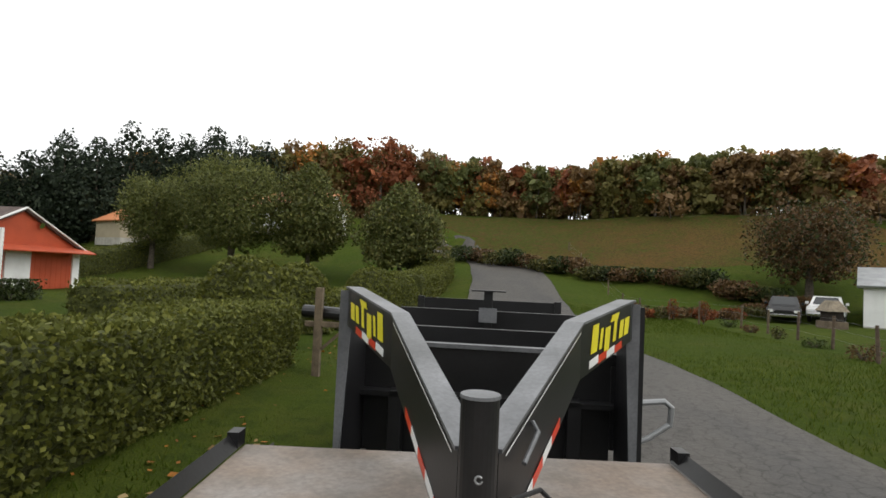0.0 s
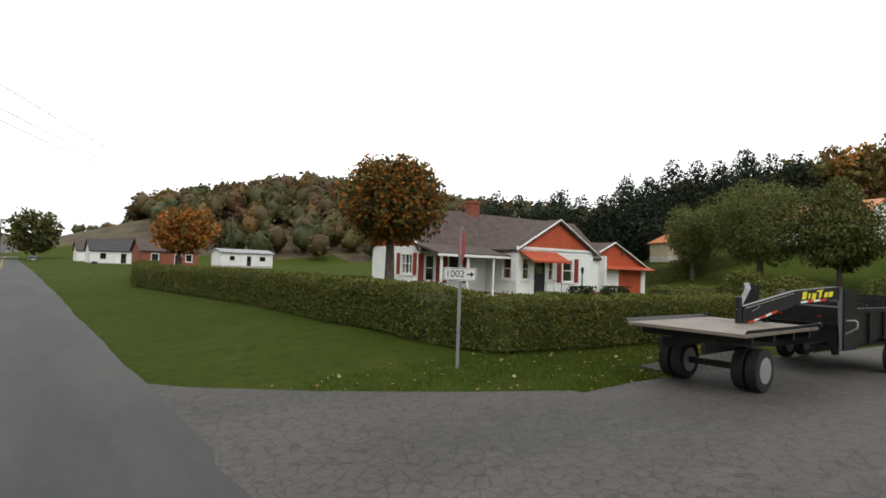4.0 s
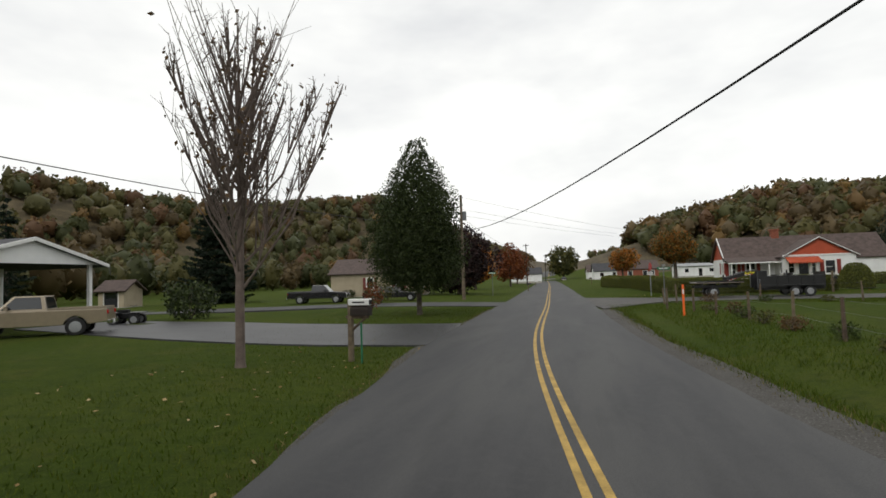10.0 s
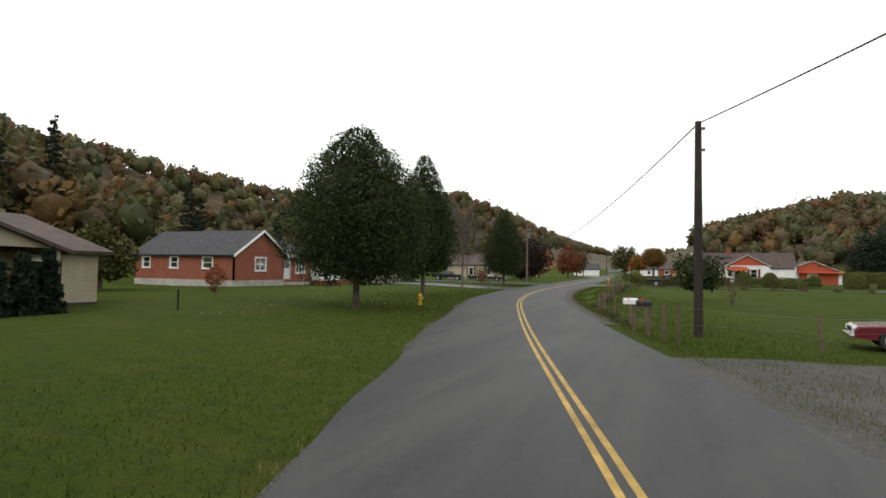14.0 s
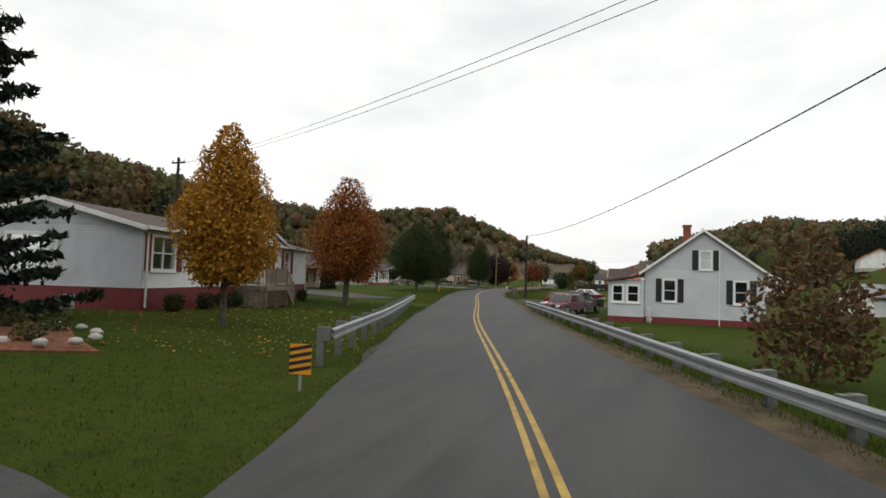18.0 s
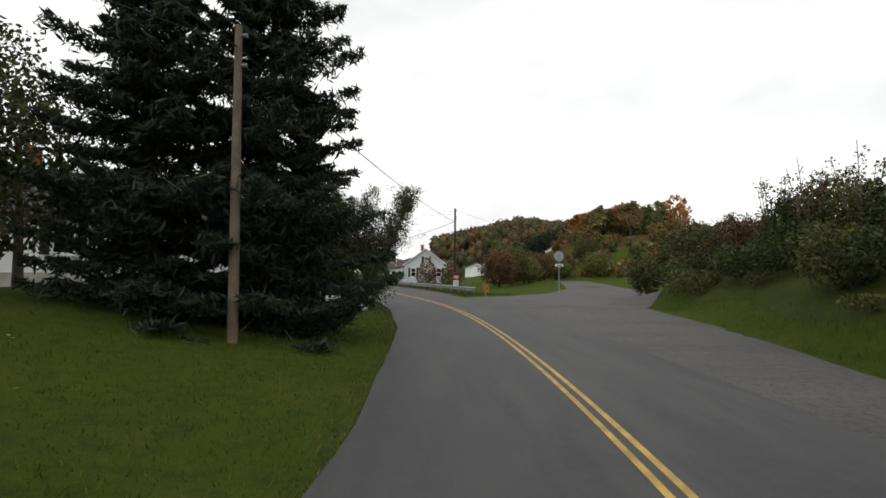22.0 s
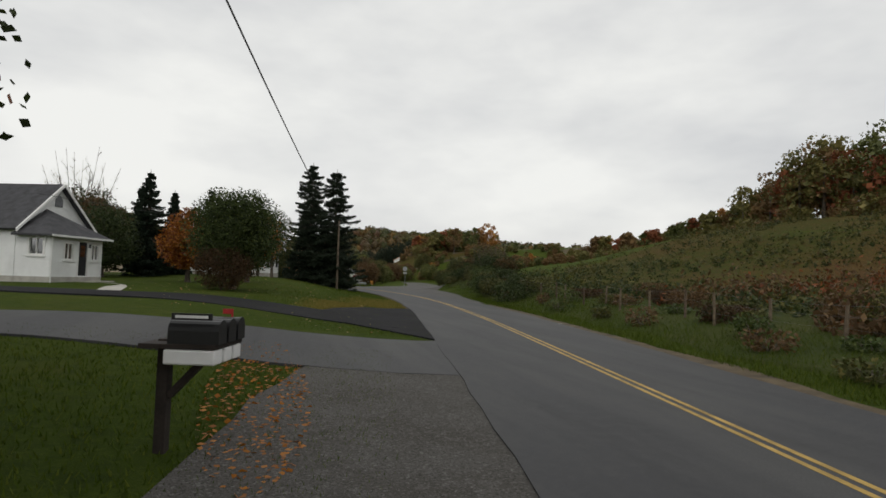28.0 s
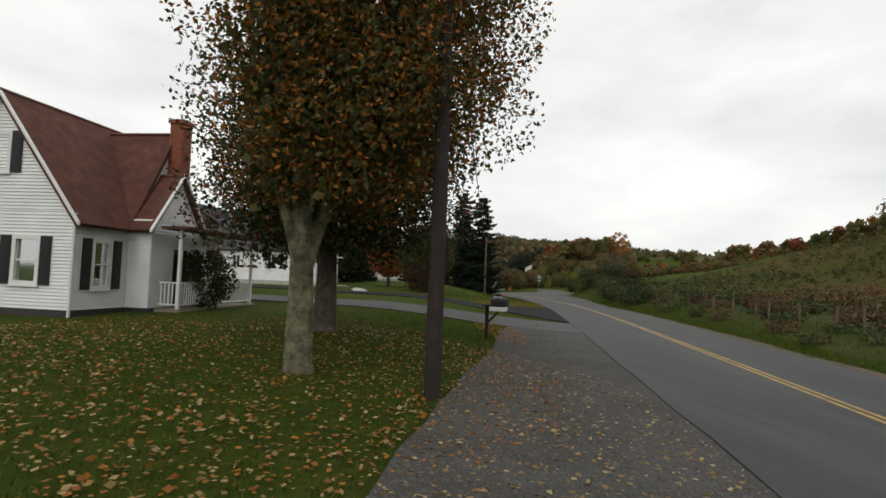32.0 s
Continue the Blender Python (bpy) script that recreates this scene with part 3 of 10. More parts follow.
def strip(name, pts, w_left, w_right, lift, material, label, category, kind="structure", cols=4, wobble=0.0):
    """A road or drive laid on the ground along points (x, y)."""
    pts = np.array(pts, float)
    seg = np.r_[0, np.cumsum(np.hypot(*np.diff(pts, axis=0).T))]
    n = max(2, int(seg[-1] / 1.2))
    s = np.linspace(0, seg[-1], n)
    P = np.stack([np.interp(s, seg, pts[:, k]) for k in (0, 1)], 1)
    for _ in range(2):
        P[1:-1] = (P[:-2] + 2 * P[1:-1] + P[2:]) / 4
    T = np.gradient(P, axis=0)
    T /= np.linalg.norm(T, axis=1)[:, None]
    N = np.stack([T[:, 1], -T[:, 0]], 1)
    rng = np.random.default_rng(len(name) + n)
    wl_ = np.broadcast_to(w_left, n) if np.ndim(w_left) == 0 else np.interp(s / seg[-1], np.linspace(0, 1, len(w_left)), w_left)
    wr_ = np.broadcast_to(w_right, n) if np.ndim(w_right) == 0 else np.interp(s / seg[-1], np.linspace(0, 1, len(w_right)), w_right)
    wl_ = wl_ + wobble * np.convolve(rng.normal(size=n), np.ones(3) / 2, "same")
    wr_ = wr_ + wobble * np.convolve(rng.normal(size=n), np.ones(3) / 2, "same")
    cols_ = [P + N * (-wl_ + (wl_ + wr_) * k / cols)[:, None] for k in range(cols + 1)]
    v = np.stack(cols_, 1)
    z = height(v[..., 0], v[..., 1]) + lift
    V = np.dstack([v, z]).reshape(-1, 3)
    k = cols + 1
    f = [[i * k + j, i * k + j + 1, (i + 1) * k + j + 1, (i + 1) * k + j] for i in range(n - 1) for j in range(cols)]
    ob = part(name, (V.tolist(), f), material)
    m = ob.modifiers.new("thickness", "SOLIDIFY")
    m.thickness, m.offset = 0.25, -1 if ob.data.polygons[0].normal.z > 0 else 1
    return tagged(ob, label, category, kind=kind)


_ry = np.concatenate([np.arange(1000, 120, -20), np.arange(120, -330, -2.0)])
strip("road", [(road_x(y), y) for y in _ry], 3.2, 3.5, 0.07, ASPHALT, "grey two-lane asphalt country road", "road", wobble=0.04)


def line_mark(name, off, y0, y1, material, label):
    ys = np.arange(y0, y1, -2.0)
    return strip(name, [(road_x(y) + off, y) for y in ys], 0.048, 0.048, 0.074, material, label, "road marking", cols=1)


line_mark("centre_line", -0.10, 900, -320, YELLOW_LINE, "solid yellow centre line on the road")
line_mark("centre_line", 0.12, 900, -320, YELLOW_LINE, "solid yellow centre line on the road")
strip("side_road", SIDE, [2.4, 2.4, 3.0, 3.2], 3.5, 0.060, ASPHALT_OLD, "old cracked and patched asphalt side road", "road", wobble=0.08)
strip("road_mouth", [(2.6, 27.4), (4.6, 27.4), (7.0, 28.3), (9.5, 28.6)], [9.0, 6.2, 4.1, 2.5], [9.0, 6.5, 4.2, 3.5], 0.064, ASPHALT_OLD, "cracked asphalt flare where the side road meets the road", "road")
strip("side_road", [(-3.0, 26.6), (-7.4, 26.8), (-13, 24.6), (-22, 20.5), (-45, 14)], 2.9, 2.9, 0.054, ASPHALT, "grey asphalt side road between lawns", "road", wobble=0.05)
strip("driveway", [(-2.4, 3.8), (-6, 3.2), (-11, 2.9), (-17, 4.6), (-24, 6.8)], [3.2, 3.2, 2.6, 2.2], [5.2, 4.0, 3.4, 3.0], 0.058, ASPHALT_WET, "wet dark asphalt driveway", "driveway", wobble=0.05)
strip("driveway", [(13.6, -47.6), (17, -46.4), (24, -43.5), (30, -42)], [5.6, 4.4, 3.4], [6.4, 4.8, 3.4], 0.056, GRAVEL, "pale grey gravel driveway beside the road", "driveway", wobble=0.2)
strip("driveway", [(6, -60.2), (0, -59.5), (-10, -57), (-30, -50)], 4.2, 3.5, 0.05, GRAVEL, "wide grey gravel driveway", "driveway", wobble=0.2)
strip("driveway", [(29.5, -104.2), (21, -102), (14, -101), (4, -99.5)], [4.5, 3.2, 3.0, 3.0], [4.6, 3.6, 3.0, 2.6], 0.06, ASPHALT, "leaf-strewn asphalt driveway", "driveway", wobble=0.1)
_ay = np.arange(-162, -113, 2.0)
strip("road_apron", [(road_x(y) + 3.0, y) for y in _ay], 0.2, [paved(y) - 3.0 for y in _ay], 0.050, ASPHALT_OLD, "wide asphalt apron where two roads merge", "road", wobble=0.05)
strip("lane", [(29.0, -181.5), (25.5, -181.0), (17.4, -179.2), (8.7, -175.6), (-10, -168)], [2.6, 1.5, 1.4, 1.4], [3.0, 1.5, 1.4, 1.4], 0.058, ASPHALT_NEW, "narrow new black asphalt lane between lawns", "lane", wobble=0.05)
_dy = np.array([-170.4, -171.0, -172.5, -175.5, -178, -180, -183, -185.5, -187.5])
strip("driveway_mouth", [(road_x(y) - 3.0, y) for y in _dy], 0.3, [0.4, 3.2, 4.0, 4.8, 5.2, 5.6, 4.2, 1.6, 0.3], 0.060, ASPHALT_NEW, "wide new black asphalt driveway mouth joining the road", "driveway", wobble=0.04)
strip("lane", [(26.4, -190.6), (22, -190.2), (18.3, -189.4), (14.0, -189.2), (4, -186), (-20, -178)], [3.0, 1.9, 1.8, 1.8], [3.2, 1.9, 1.8, 1.8], 0.055, ASPHALT, "narrow wet asphalt lane", "lane", wobble=0.05)
strip("side_road", [(37.5, -121.5), (41, -117.5), (45.5, -110), (50, -97), (54, -75), (56, -60)], [5.0, 3.2, 2.8], [7.0, 3.4, 2.8], 0.055, ASPHALT_OLD, "pale asphalt side road curving up behind a grass island", "road", wobble=0.05)
for y0, y1, off, w, nm in ((24, -100, -3.45, 0.3, "gravelly road verge with worn grass"), (18, -36, 3.75, 0.3, "gravelly road verge with worn grass"), (-52, -112, 3.75, 0.35, "dirt verge under the guardrail"), (-164, -260, 3.7, 0.22, "dirt road verge"), (-150, -186, -3.45, 0.25, "sandy dry grass verge")):
    strip("verge", [(road_x(y) + off, y) for y in np.arange(y0, y1, -2.0)], w + (0.6 if off < 0 else 0), w + (0.6 if off > 0 else 0), 0.035, GRAVEL if "gravel" in nm else DIRT, nm, "road verge", wobble=0.12)
_py = np.arange(-188, -226, -2.0)
strip("pull_off", [(road_x(y) - 3.0, y) for y in _py], 0.3, [0.6, 3.6, 4.0, 4.0, 4.2, 4.5, 4.6, 4.7, 4.7, 4.6], 0.046, GRAVEL, "grey gravel pull-off beside the road", "road verge", wobble=0.1)

FIELD = turf("dry_field_grass", (0.058, 0.064, 0.015), None, None, dict(rough=0.95, spec=0.04, bump=1.0, depth=0.12, layers=(
    (0.05, (0.105, 0.062, 0.022), 0.42, 0.60, 0.9), (0.25, (0.048, 0.064, 0.012), 0.48, 0.68, 0.8), (1.4, (0.092, 0.054, 0.023), 0.48, 0.62, 0.75), (6.0, (0.026, 0.026, 0.009), 0.48, 0.64, 0.8))))
LONG_GRASS = turf("unmown_green_grass", (0.042, 0.058, 0.011), None, None, dict(rough=0.95, spec=0.1, bump=1.0, depth=0.08, layers=(
    (0.15, (0.072, 0.076, 0.020), 0.42, 0.62, 0.8), (0.8, (0.034, 0.049, 0.010), 0.48, 0.68, 0.8), (4.0, (0.072, 0.072, 0.024), 0.50, 0.70, 0.6), (16.0, (0.020, 0.029, 0.007), 0.48, 0.66, 0.7))))


def field(name, x0, x1, y0, y1, material, label, lift=0.05, step=3.0):
    """A field of its own growth lying on the slope; its edges may follow functions of y."""
    ys = np.arange(y0, y1 + 0.1, step)
    xa = np.array([x0(y) if callable(x0) else x0 for y in ys], float)
    xb = np.array([x1(y) if callable(x1) else x1 for y in ys], float)
    k = 24
    X = xa[:, None] + (xb - xa)[:, None] * np.linspace(0, 1, k)[None, :]
    Y = np.repeat(ys[:, None], k, 1)
    Z = height(X, Y) + lift + 0.06 * np.sin(X * 0.31 + 1.3) * np.sin(Y * 0.23)
    Z[0] -= 0.4
    Z[-1] -= 0.4
    Z[:, 0] -= 0.4
    Z[:, -1] -= 0.4
    idx_ = np.arange(len(ys) * k).reshape(len(ys), k)
    f = np.stack([idx_[:-1, :-1], idx_[:-1, 1:], idx_[1:, 1:], idx_[1:, :-1]], -1).reshape(-1, 4)
    ob = part(name, (np.stack([X, Y, Z], -1).reshape(-1, 3).tolist(), f.tolist()), material)
    for p in ob.data.polygons:
        p.use_smooth = True
    return tagged(ob, label, "field", kind="structure")


field("field", lambda y: np.interp(y, [-30, 0, 12, 24, 44], [54, 56, 60, 64, 70]) + math.sin(y * 0.4), 125, -30, 44, FIELD, "dry reddish-brown grass field on the slope", 0.08)
field("field", lambda y: road_x(y) + 16 + 2 * math.sin(y * 0.13) + np.interp(y, [-152, -128], [0, 8]), 118, -262, -128, FIELD, "rough green and rust-brown hillside field", 0.08)
field("bank", lambda y: road_x(y) + paved(y) + 1.2 + 0.3 * math.sin(y * 0.7), lambda y: road_x(y) + max(17, paved(y) + 7), -262, -124, LONG_GRASS, "unmown green bank above the road", 0.05, 1.5)

# ---- plants ----


def rand_dirs(rng, n):
    v = rng.normal(size=(n, 3))
    return v / np.linalg.norm(v, axis=1)[:, None]


def quads(rng, centres, size, flat=0.0, stretch=1.5):
    """One small leaf-shaped quad at each centre."""
    n = len(centres)
    size = np.broadcast_to(size, n) * rng.uniform(0.6, 1.3, n)
    u = rand_dirs(rng, n)
    if flat:
        u[:, 2] *= 1 - flat
        u /= np.linalg.norm(u, axis=1)[:, None]
    w = rand_dirs(rng, n)
    if flat:
        w[:, 2] *= 1 - flat
    v = np.cross(u, w)
    if flat:
        v = w - (w * u).sum(1)[:, None] * u
    v /= np.linalg.norm(v, axis=1)[:, None] + 1e-9
    a, b = u * (size * stretch * 0.5)[:, None], v * (size * 0.5)[:, None]
    V = np.stack([centres - a, centres + b * 0.9 - a * 0.1, centres + a, centres - b * 0.9 - a * 0.1], 1).reshape(-1, 3)
    F = np.arange(4 * n).reshape(-1, 4)
    return V, F


def mesh_np(name, V, F, material, parent=None, label=""):
    me = bpy.data.meshes.new(name)
    n, k = F.shape
    me.vertices.add(len(V))
    me.vertices.foreach_set("co", np.asarray(V, np.float32).ravel())
    me.loops.add(n * k)
    me.loops.foreach_set("vertex_index", F.astype(np.int32).ravel())
    me.polygons.add(n)
    me.polygons.foreach_set("loop_start", np.arange(0, n * k, k, dtype=np.int32))
    me.update(calc_edges=True)
    me.materials.append(material)
    ob = new(name, me)
    if parent is not None:
        ob.parent = parent
    if label:
        ob["label"] = label
    return ob


def crown_points(rng, n, h0, h1, r, shape, lumps=22, gap=0.35):
    """Leaf places in a lumpy crown between heights h0 and h1."""
    prof = {"round": lambda q: np.sqrt(np.clip(1 - (2 * q - 1) ** 2, 0, 1)) ** 0.8,
            "oval": lambda q: np.interp(q, [0, 0.12, 0.4, 0.75, 1], [0.55, 0.9, 1.0, 0.6, 0.12]),
            "pear": lambda q: np.interp(q, [0, 0.1, 0.3, 0.55, 0.75, 0.9, 1], [0.62, 0.93, 1.0, 0.84, 0.55, 0.27, 0.06]),
            "cone": lambda q: np.interp(q, [0, 0.08, 0.2, 1], [0.75, 1.0, 0.92, 0.05]),
            "spread": lambda q: np.interp(q, [0, 0.3, 0.7, 1], [0.45, 0.9, 1.0, 0.5])}[shape]
    q = np.linspace(0.02, 0.97, 200)
    w = np.cumsum(prof(q) + 0.15)
    t = np.interp((np.arange(lumps) + rng.uniform(0, 1, lumps)) / lumps, w / w[-1], q)
    ang = np.arange(lumps) * 2.39996 + rng.uniform(-0.5, 0.5, lumps)
    rad = prof(t) * r
    keep = rng.uniform(0.5, 0.8, lumps)
    C = np.stack([np.cos(ang) * rad * keep, np.sin(ang) * rad * keep, h0 + t * (h1 - h0)], 1)
    size = np.maximum(rad * rng.uniform(0.36, 0.55, lumps), 0.16 * r)
    wt = size ** 2
    m = int(n * 0.68)
    pick = rng.choice(lumps, m, p=wt / wt.sum())
    d = rand_dirs(rng, m)
    rr = rng.uniform(gap, 1, m) ** 0.5
    P = C[pick] + d * (size[pick] * rr)[:, None] * np.array([1, 1, 0.8])
    tq = np.interp(rng.uniform(0, 1, n - m), w / w[-1], q)
    a = rng.uniform(0, 6.283, n - m)
    ridge = 0.86 + 0.14 * np.sin(a * 3 + tq * 9) * np.cos(a * 5 - tq * 13)
    k = prof(tq) * r * ridge * rng.uniform(0.45, 1.0, n - m) ** 0.4
    P = np.concatenate([P, np.stack([np.cos(a) * k, np.sin(a) * k, h0 + tq * (h1 - h0)], 1)])
    P = P[rng.permutation(n)]
    P[:, 2] = np.clip(P[:, 2], h0 - 0.06 * (h1 - h0), h1 + 0.03 * (h1 - h0))
    return P


def trunk_mesh(rng, h, r, limbs, h0, reach, bend=0.15, n=9, spread_z=(0.5, 1.0), fork=0.0):
    """A tapered trunk with a root flare and limbs."""
    bm = nb()
    ax, ay = rng.normal(0, bend, 2)
    pts = [(0, 0, -0.15), (0, 0, 0.12), (ax * 0.1, ay * 0.1, h * 0.2), (ax * 0.4, ay * 0.4, h * 0.5), (ax, ay, h)]
    tube(bm, pts, [r * 1.55, r * 1.2, r, r * 0.8, r * 0.25], n)
    if fork:
        for a in (0.3, 3.2):
            c, q = math.cos(a), math.sin(a)
            tube(bm, [(c * 0.02, q * 0.02, fork - 0.9), (c * r * 0.9, q * r * 0.9, fork), (c * 0.8, q * 0.8, fork + 1.8), (c * 1.3, q * 1.3, fork + 4.2)], [r * 0.55, r * 0.62, r * 0.42, r * 0.12], n)
    for i in range(limbs):
        a = 6.283 * i / limbs + rng.uniform(-0.4, 0.4)
        z = h0 + (h - h0) * rng.uniform(0.0, 0.55)
        q = z / h
        s = (ax * q * q, ay * q * q, z)
        L = reach * rng.uniform(0.6, 1.0)
        up = rng.uniform(*spread_z)
        e = (s[0] + math.cos(a) * L, s[1] + math.sin(a) * L, z + L * up)
        m = (s[0] + math.cos(a) * L * 0.45, s[1] + math.sin(a) * L * 0.45, z + L * up * 0.62)
        tube(bm, [s, m, e], [r * 0.42, r * 0.28, r * 0.07], 6)
    return bm


def tree(name, x, y, h, r, h0, shape, leaf, label, leaves=4200, size=0.26, trunk=0.16, limbs=7, seed=1, bark=None, lumps=26, category="tree", group="", second=None, z=None, off=(0, 0), fork=0.0):
    rng = np.random.default_rng(seed)
    t = thing(name, label, category, group, at=(x, y, ground_z(x, y) if z is None else z), rz=0.0 if off[0] else float(rng.uniform(0, 360)))
    part("trunk", trunk_mesh(rng, h * 0.8, trunk, limbs, h0 * 0.95, r * 0.75, fork=fork), bark or BARK, t)
    P = crown_points(rng, leaves, h0, h, r, shape, lumps)
    P[:, :2] += np.array(off) * np.clip((P[:, 2:3] - h0) / (0.35 * (h - h0)) + 0.3, 0, 1)
    inner = P[:: 7].copy()
    inner[:, :2] *= 0.66
    inner[:, 2] = h0 + (inner[:, 2] - h0) * 0.9
    V, F = quads(rng, inner, size * 2.4, stretch=1.2)
    mesh_np("inner_foliage", V, F, leaf, t)
    if second:
        cut = int(leaves * second[1])
        V, F = quads(rng, P[:cut], size)
        mesh_np("foliage", V, F, second[0], t)
        P = P[cut:]
    V, F = quads(rng, P, size)
    mesh_np("crown", V, F, leaf, t)
    return t


def spruce(name, x, y, h, r, label, seed=1, tiers=26, leaf=None, base=0.6, droop=0.25, dens=1.0, trunk=0.2, group="", z=None, power=0.85, needle=0.0):
    """A conifer: a straight trunk with whorls of drooping boughs carrying needles."""
    rng = np.random.default_rng(seed)
    t = thing(name, label, "conifer", group, at=(x, y, ground_z(x, y) if z is None else z))
    bm = nb()
    tube(bm, [(0, 0, -0.1), (0, 0, h * 0.4), (0, 0, h)], [trunk * 1.3, trunk * 0.8, 0.02], 8)
    pts = []
    for i in range(tiers):
        q = i / tiers
        z0 = base + (h - base) * q
        R = r * (1 - q) ** power * rng.uniform(0.8, 1.12) + 0.12
        k = int(10 - 4 * q)
        for j in range(k):
            a = 6.283 * j / k + rng.uniform(-0.35, 0.35) + i
            L = R * (rng.uniform(0.6, 1.08) if power > 0.7 else rng.uniform(0.45, 1.15))
            z = max(base * 0.6, z0 + rng.uniform(-0.7, 0.7) * (h - base) / tiers * (0 if q > 0.95 else 1))
            tip = np.array((math.cos(a) * L, math.sin(a) * L, z - L * droop + 0.12 * L))
            m = np.array((math.cos(a) * L * 0.55, math.sin(a) * L * 0.55, z - L * droop * 0.9))
            rod(bm, (0, 0, z), tuple(m), 0.035, 0.02, 4, False)
            n = int((38 + 55 * L) * dens)
            u = rng.uniform(0.12, 1, n) ** 0.8
            line = np.where(u[:, None] < 0.55, m * (u / 0.55)[:, None] + np.array((0, 0, z)) * (1 - u / 0.55)[:, None], m + (tip - m) * ((u - 0.55) / 0.45)[:, None])
            side = rng.normal(0, 0.16 * L * (1.15 - u) + 0.05, n)
            off = np.stack([-math.sin(a) * side, math.cos(a) * side, -np.abs(rng.normal(0, 0.11, n)) - 0.1 * np.abs(side)], 1)
            pts.append(line + off)
    part("trunk", bm, BARK, t)
    P = np.concatenate(pts)
    V, F = quads(rng, P, needle or (0.17 if h > 6 else 0.11), stretch=4.5 if 0 < needle < 0.1 else 2.4)
    mesh_np("needles", V, F, leaf or LEAF_SPRUCE, t)
    return t


def bare_tree(name, x, y, h, r, label, seed=1, stems=5, upright=0.9, leaves=150, leaf=None, trunk=0.13, twigs=5, category="tree", z=None, leaf_size=0.1, side=16):
    """A tree that has dropped its leaves: branching limbs, fine twigs, a few leaves left."""
    rng = np.random.default_rng(seed)
    t = thing(name, label, category, at=(x, y, ground_z(x, y) if z is None else z))
    bm = nb()
    fork = h * 0.2
    tube(bm, [(0, 0, -0.1), (0, 0, 0.15), (0, 0, fork)], [trunk * 1.5, trunk * 1.1, trunk], 9)
    if upright > 1:
        tube(bm, [(0, 0, fork), (0.05, 0.03, h * 0.55), (0, 0, h * 0.98)], [trunk, trunk * 0.55, 0.012], 8)
    tips = []
    for i in range(stems):
        a = (2.4 * i if upright > 1 else 6.283 * i / stems) + rng.uniform(-0.4, 0.4)
        R = r * rng.uniform(0.25, 0.7)
        top = h * rng.uniform(0.8, 1.0)
        k0 = fork + (h * 0.42 * i / stems if upright > 1 else 0)
        top = max(top, k0 + h * 0.35) if upright > 1 else top
        top = min(top, h)
        if upright > 1:
            R *= 1.35 - 0.85 * i / stems
            top -= 0.32 * h * (1 - i / stems) * rng.uniform(0.3, 1)
        p = [np.array((0, 0, k0)), np.array((math.cos(a) * R * 0.5, math.sin(a) * R * 0.5, k0 + (top - k0) * 0.35)), np.array((math.cos(a) * R, math.sin(a) * R, top))]
        tube(bm, p, [trunk * (0.34 if upright > 1 else 0.55), trunk * (0.24 if upright > 1 else 0.36), 0.012], 6)
        for k in range(side):
            u = rng.uniform(0.12, 0.95)
            s = p[0] * (1 - u) ** 2 + 2 * p[1] * u * (1 - u) + p[2] * u * u
            b = a + rng.uniform(-1.9, 1.9)
            L = r * rng.uniform(0.25, 0.7) * (1.1 - u)
            e = s + np.array((math.cos(b) * L * 0.75, math.sin(b) * L * 0.75, L * upright * rng.uniform(0.9, 1.7)))
            rod(bm, s, e, 0.022, 0.007, 4, False)
            for _ in range(twigs):
                w = rng.uniform(0.25, 1.0)
                q = s + (e - s) * w
                e2 = q + np.array((rng.normal(0, 0.3), rng.normal(0, 0.3), rng.uniform(0.15, 0.7))) * L * 0.55
                rod(bm, q, e2, 0.009, 0.004, 3, False)
                tips.append(e2)
    part("trunk", bm, TWIG, t)
    if leaves:
        P = np.array(tips)[rng.integers(0, len(tips), leaves)] + rng.normal(0, 0.14, (leaves, 3))
        V, F = quads(rng, P, leaf_size)
        mesh_np("leaves", V, F, leaf or LEAF_BROWN, t, "few brown leaves left")
    return t


def shrub(name, x, y, h, r, leaf, label, seed=1, leaves=1500, size=0.12, category="bush", group="", shape="round", ry=None, lift=0.0, rz=0.0, kind=""):
    """A leafy bush reaching to the ground."""
    rng = np.random.default_rng(seed)
    t = thing(name, label, category, group, at=(x, y, ground_z(x, y) + lift), rz=rz, kind=kind)
    bm = nb()
    for i in range(6):
        a = i * 1.05 + rng.uniform(-0.3, 0.3)
        rod(bm, (0, 0, -0.05), (math.cos(a) * r * 0.5, math.sin(a) * r * 0.5 * ((ry or r) / r), h * 0.7), 0.03, 0.01, 5)
    part("stem", bm, BARK, t)
    P = crown_points(rng, leaves, 0.05 * h, h, r, shape, 20, 0.3)
    if ry:
        P[:, 1] *= ry / r
    P[:, 2] = np.maximum(P[:, 2], 0.03)
    V, F = quads(rng, P, size)
    mesh_np("leaves", V, F, leaf, t)
    return t


def clipped(name, verts_fn, n, leaf, label, category, seed, size=0.10, core=None):
    """A clipped plant: a closed green core with leaves standing off its faces."""
    rng = np.random.default_rng(seed)
    t = thing(name, label, category)
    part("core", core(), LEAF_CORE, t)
    P = verts_fn(rng, n)
    V, F = quads(rng, P, size)
    mesh_np("leaves", V, F, leaf, t)
    return t


# darker than the outer leaves: the shade between them is put into this colour
LEAF_CORE = mat("shaded_hedge_core", (0.060, 0.068, 0.015), 0.9, var=0.5, scale=6.0, fine=30.0, bump=1.0, depth=0.06)


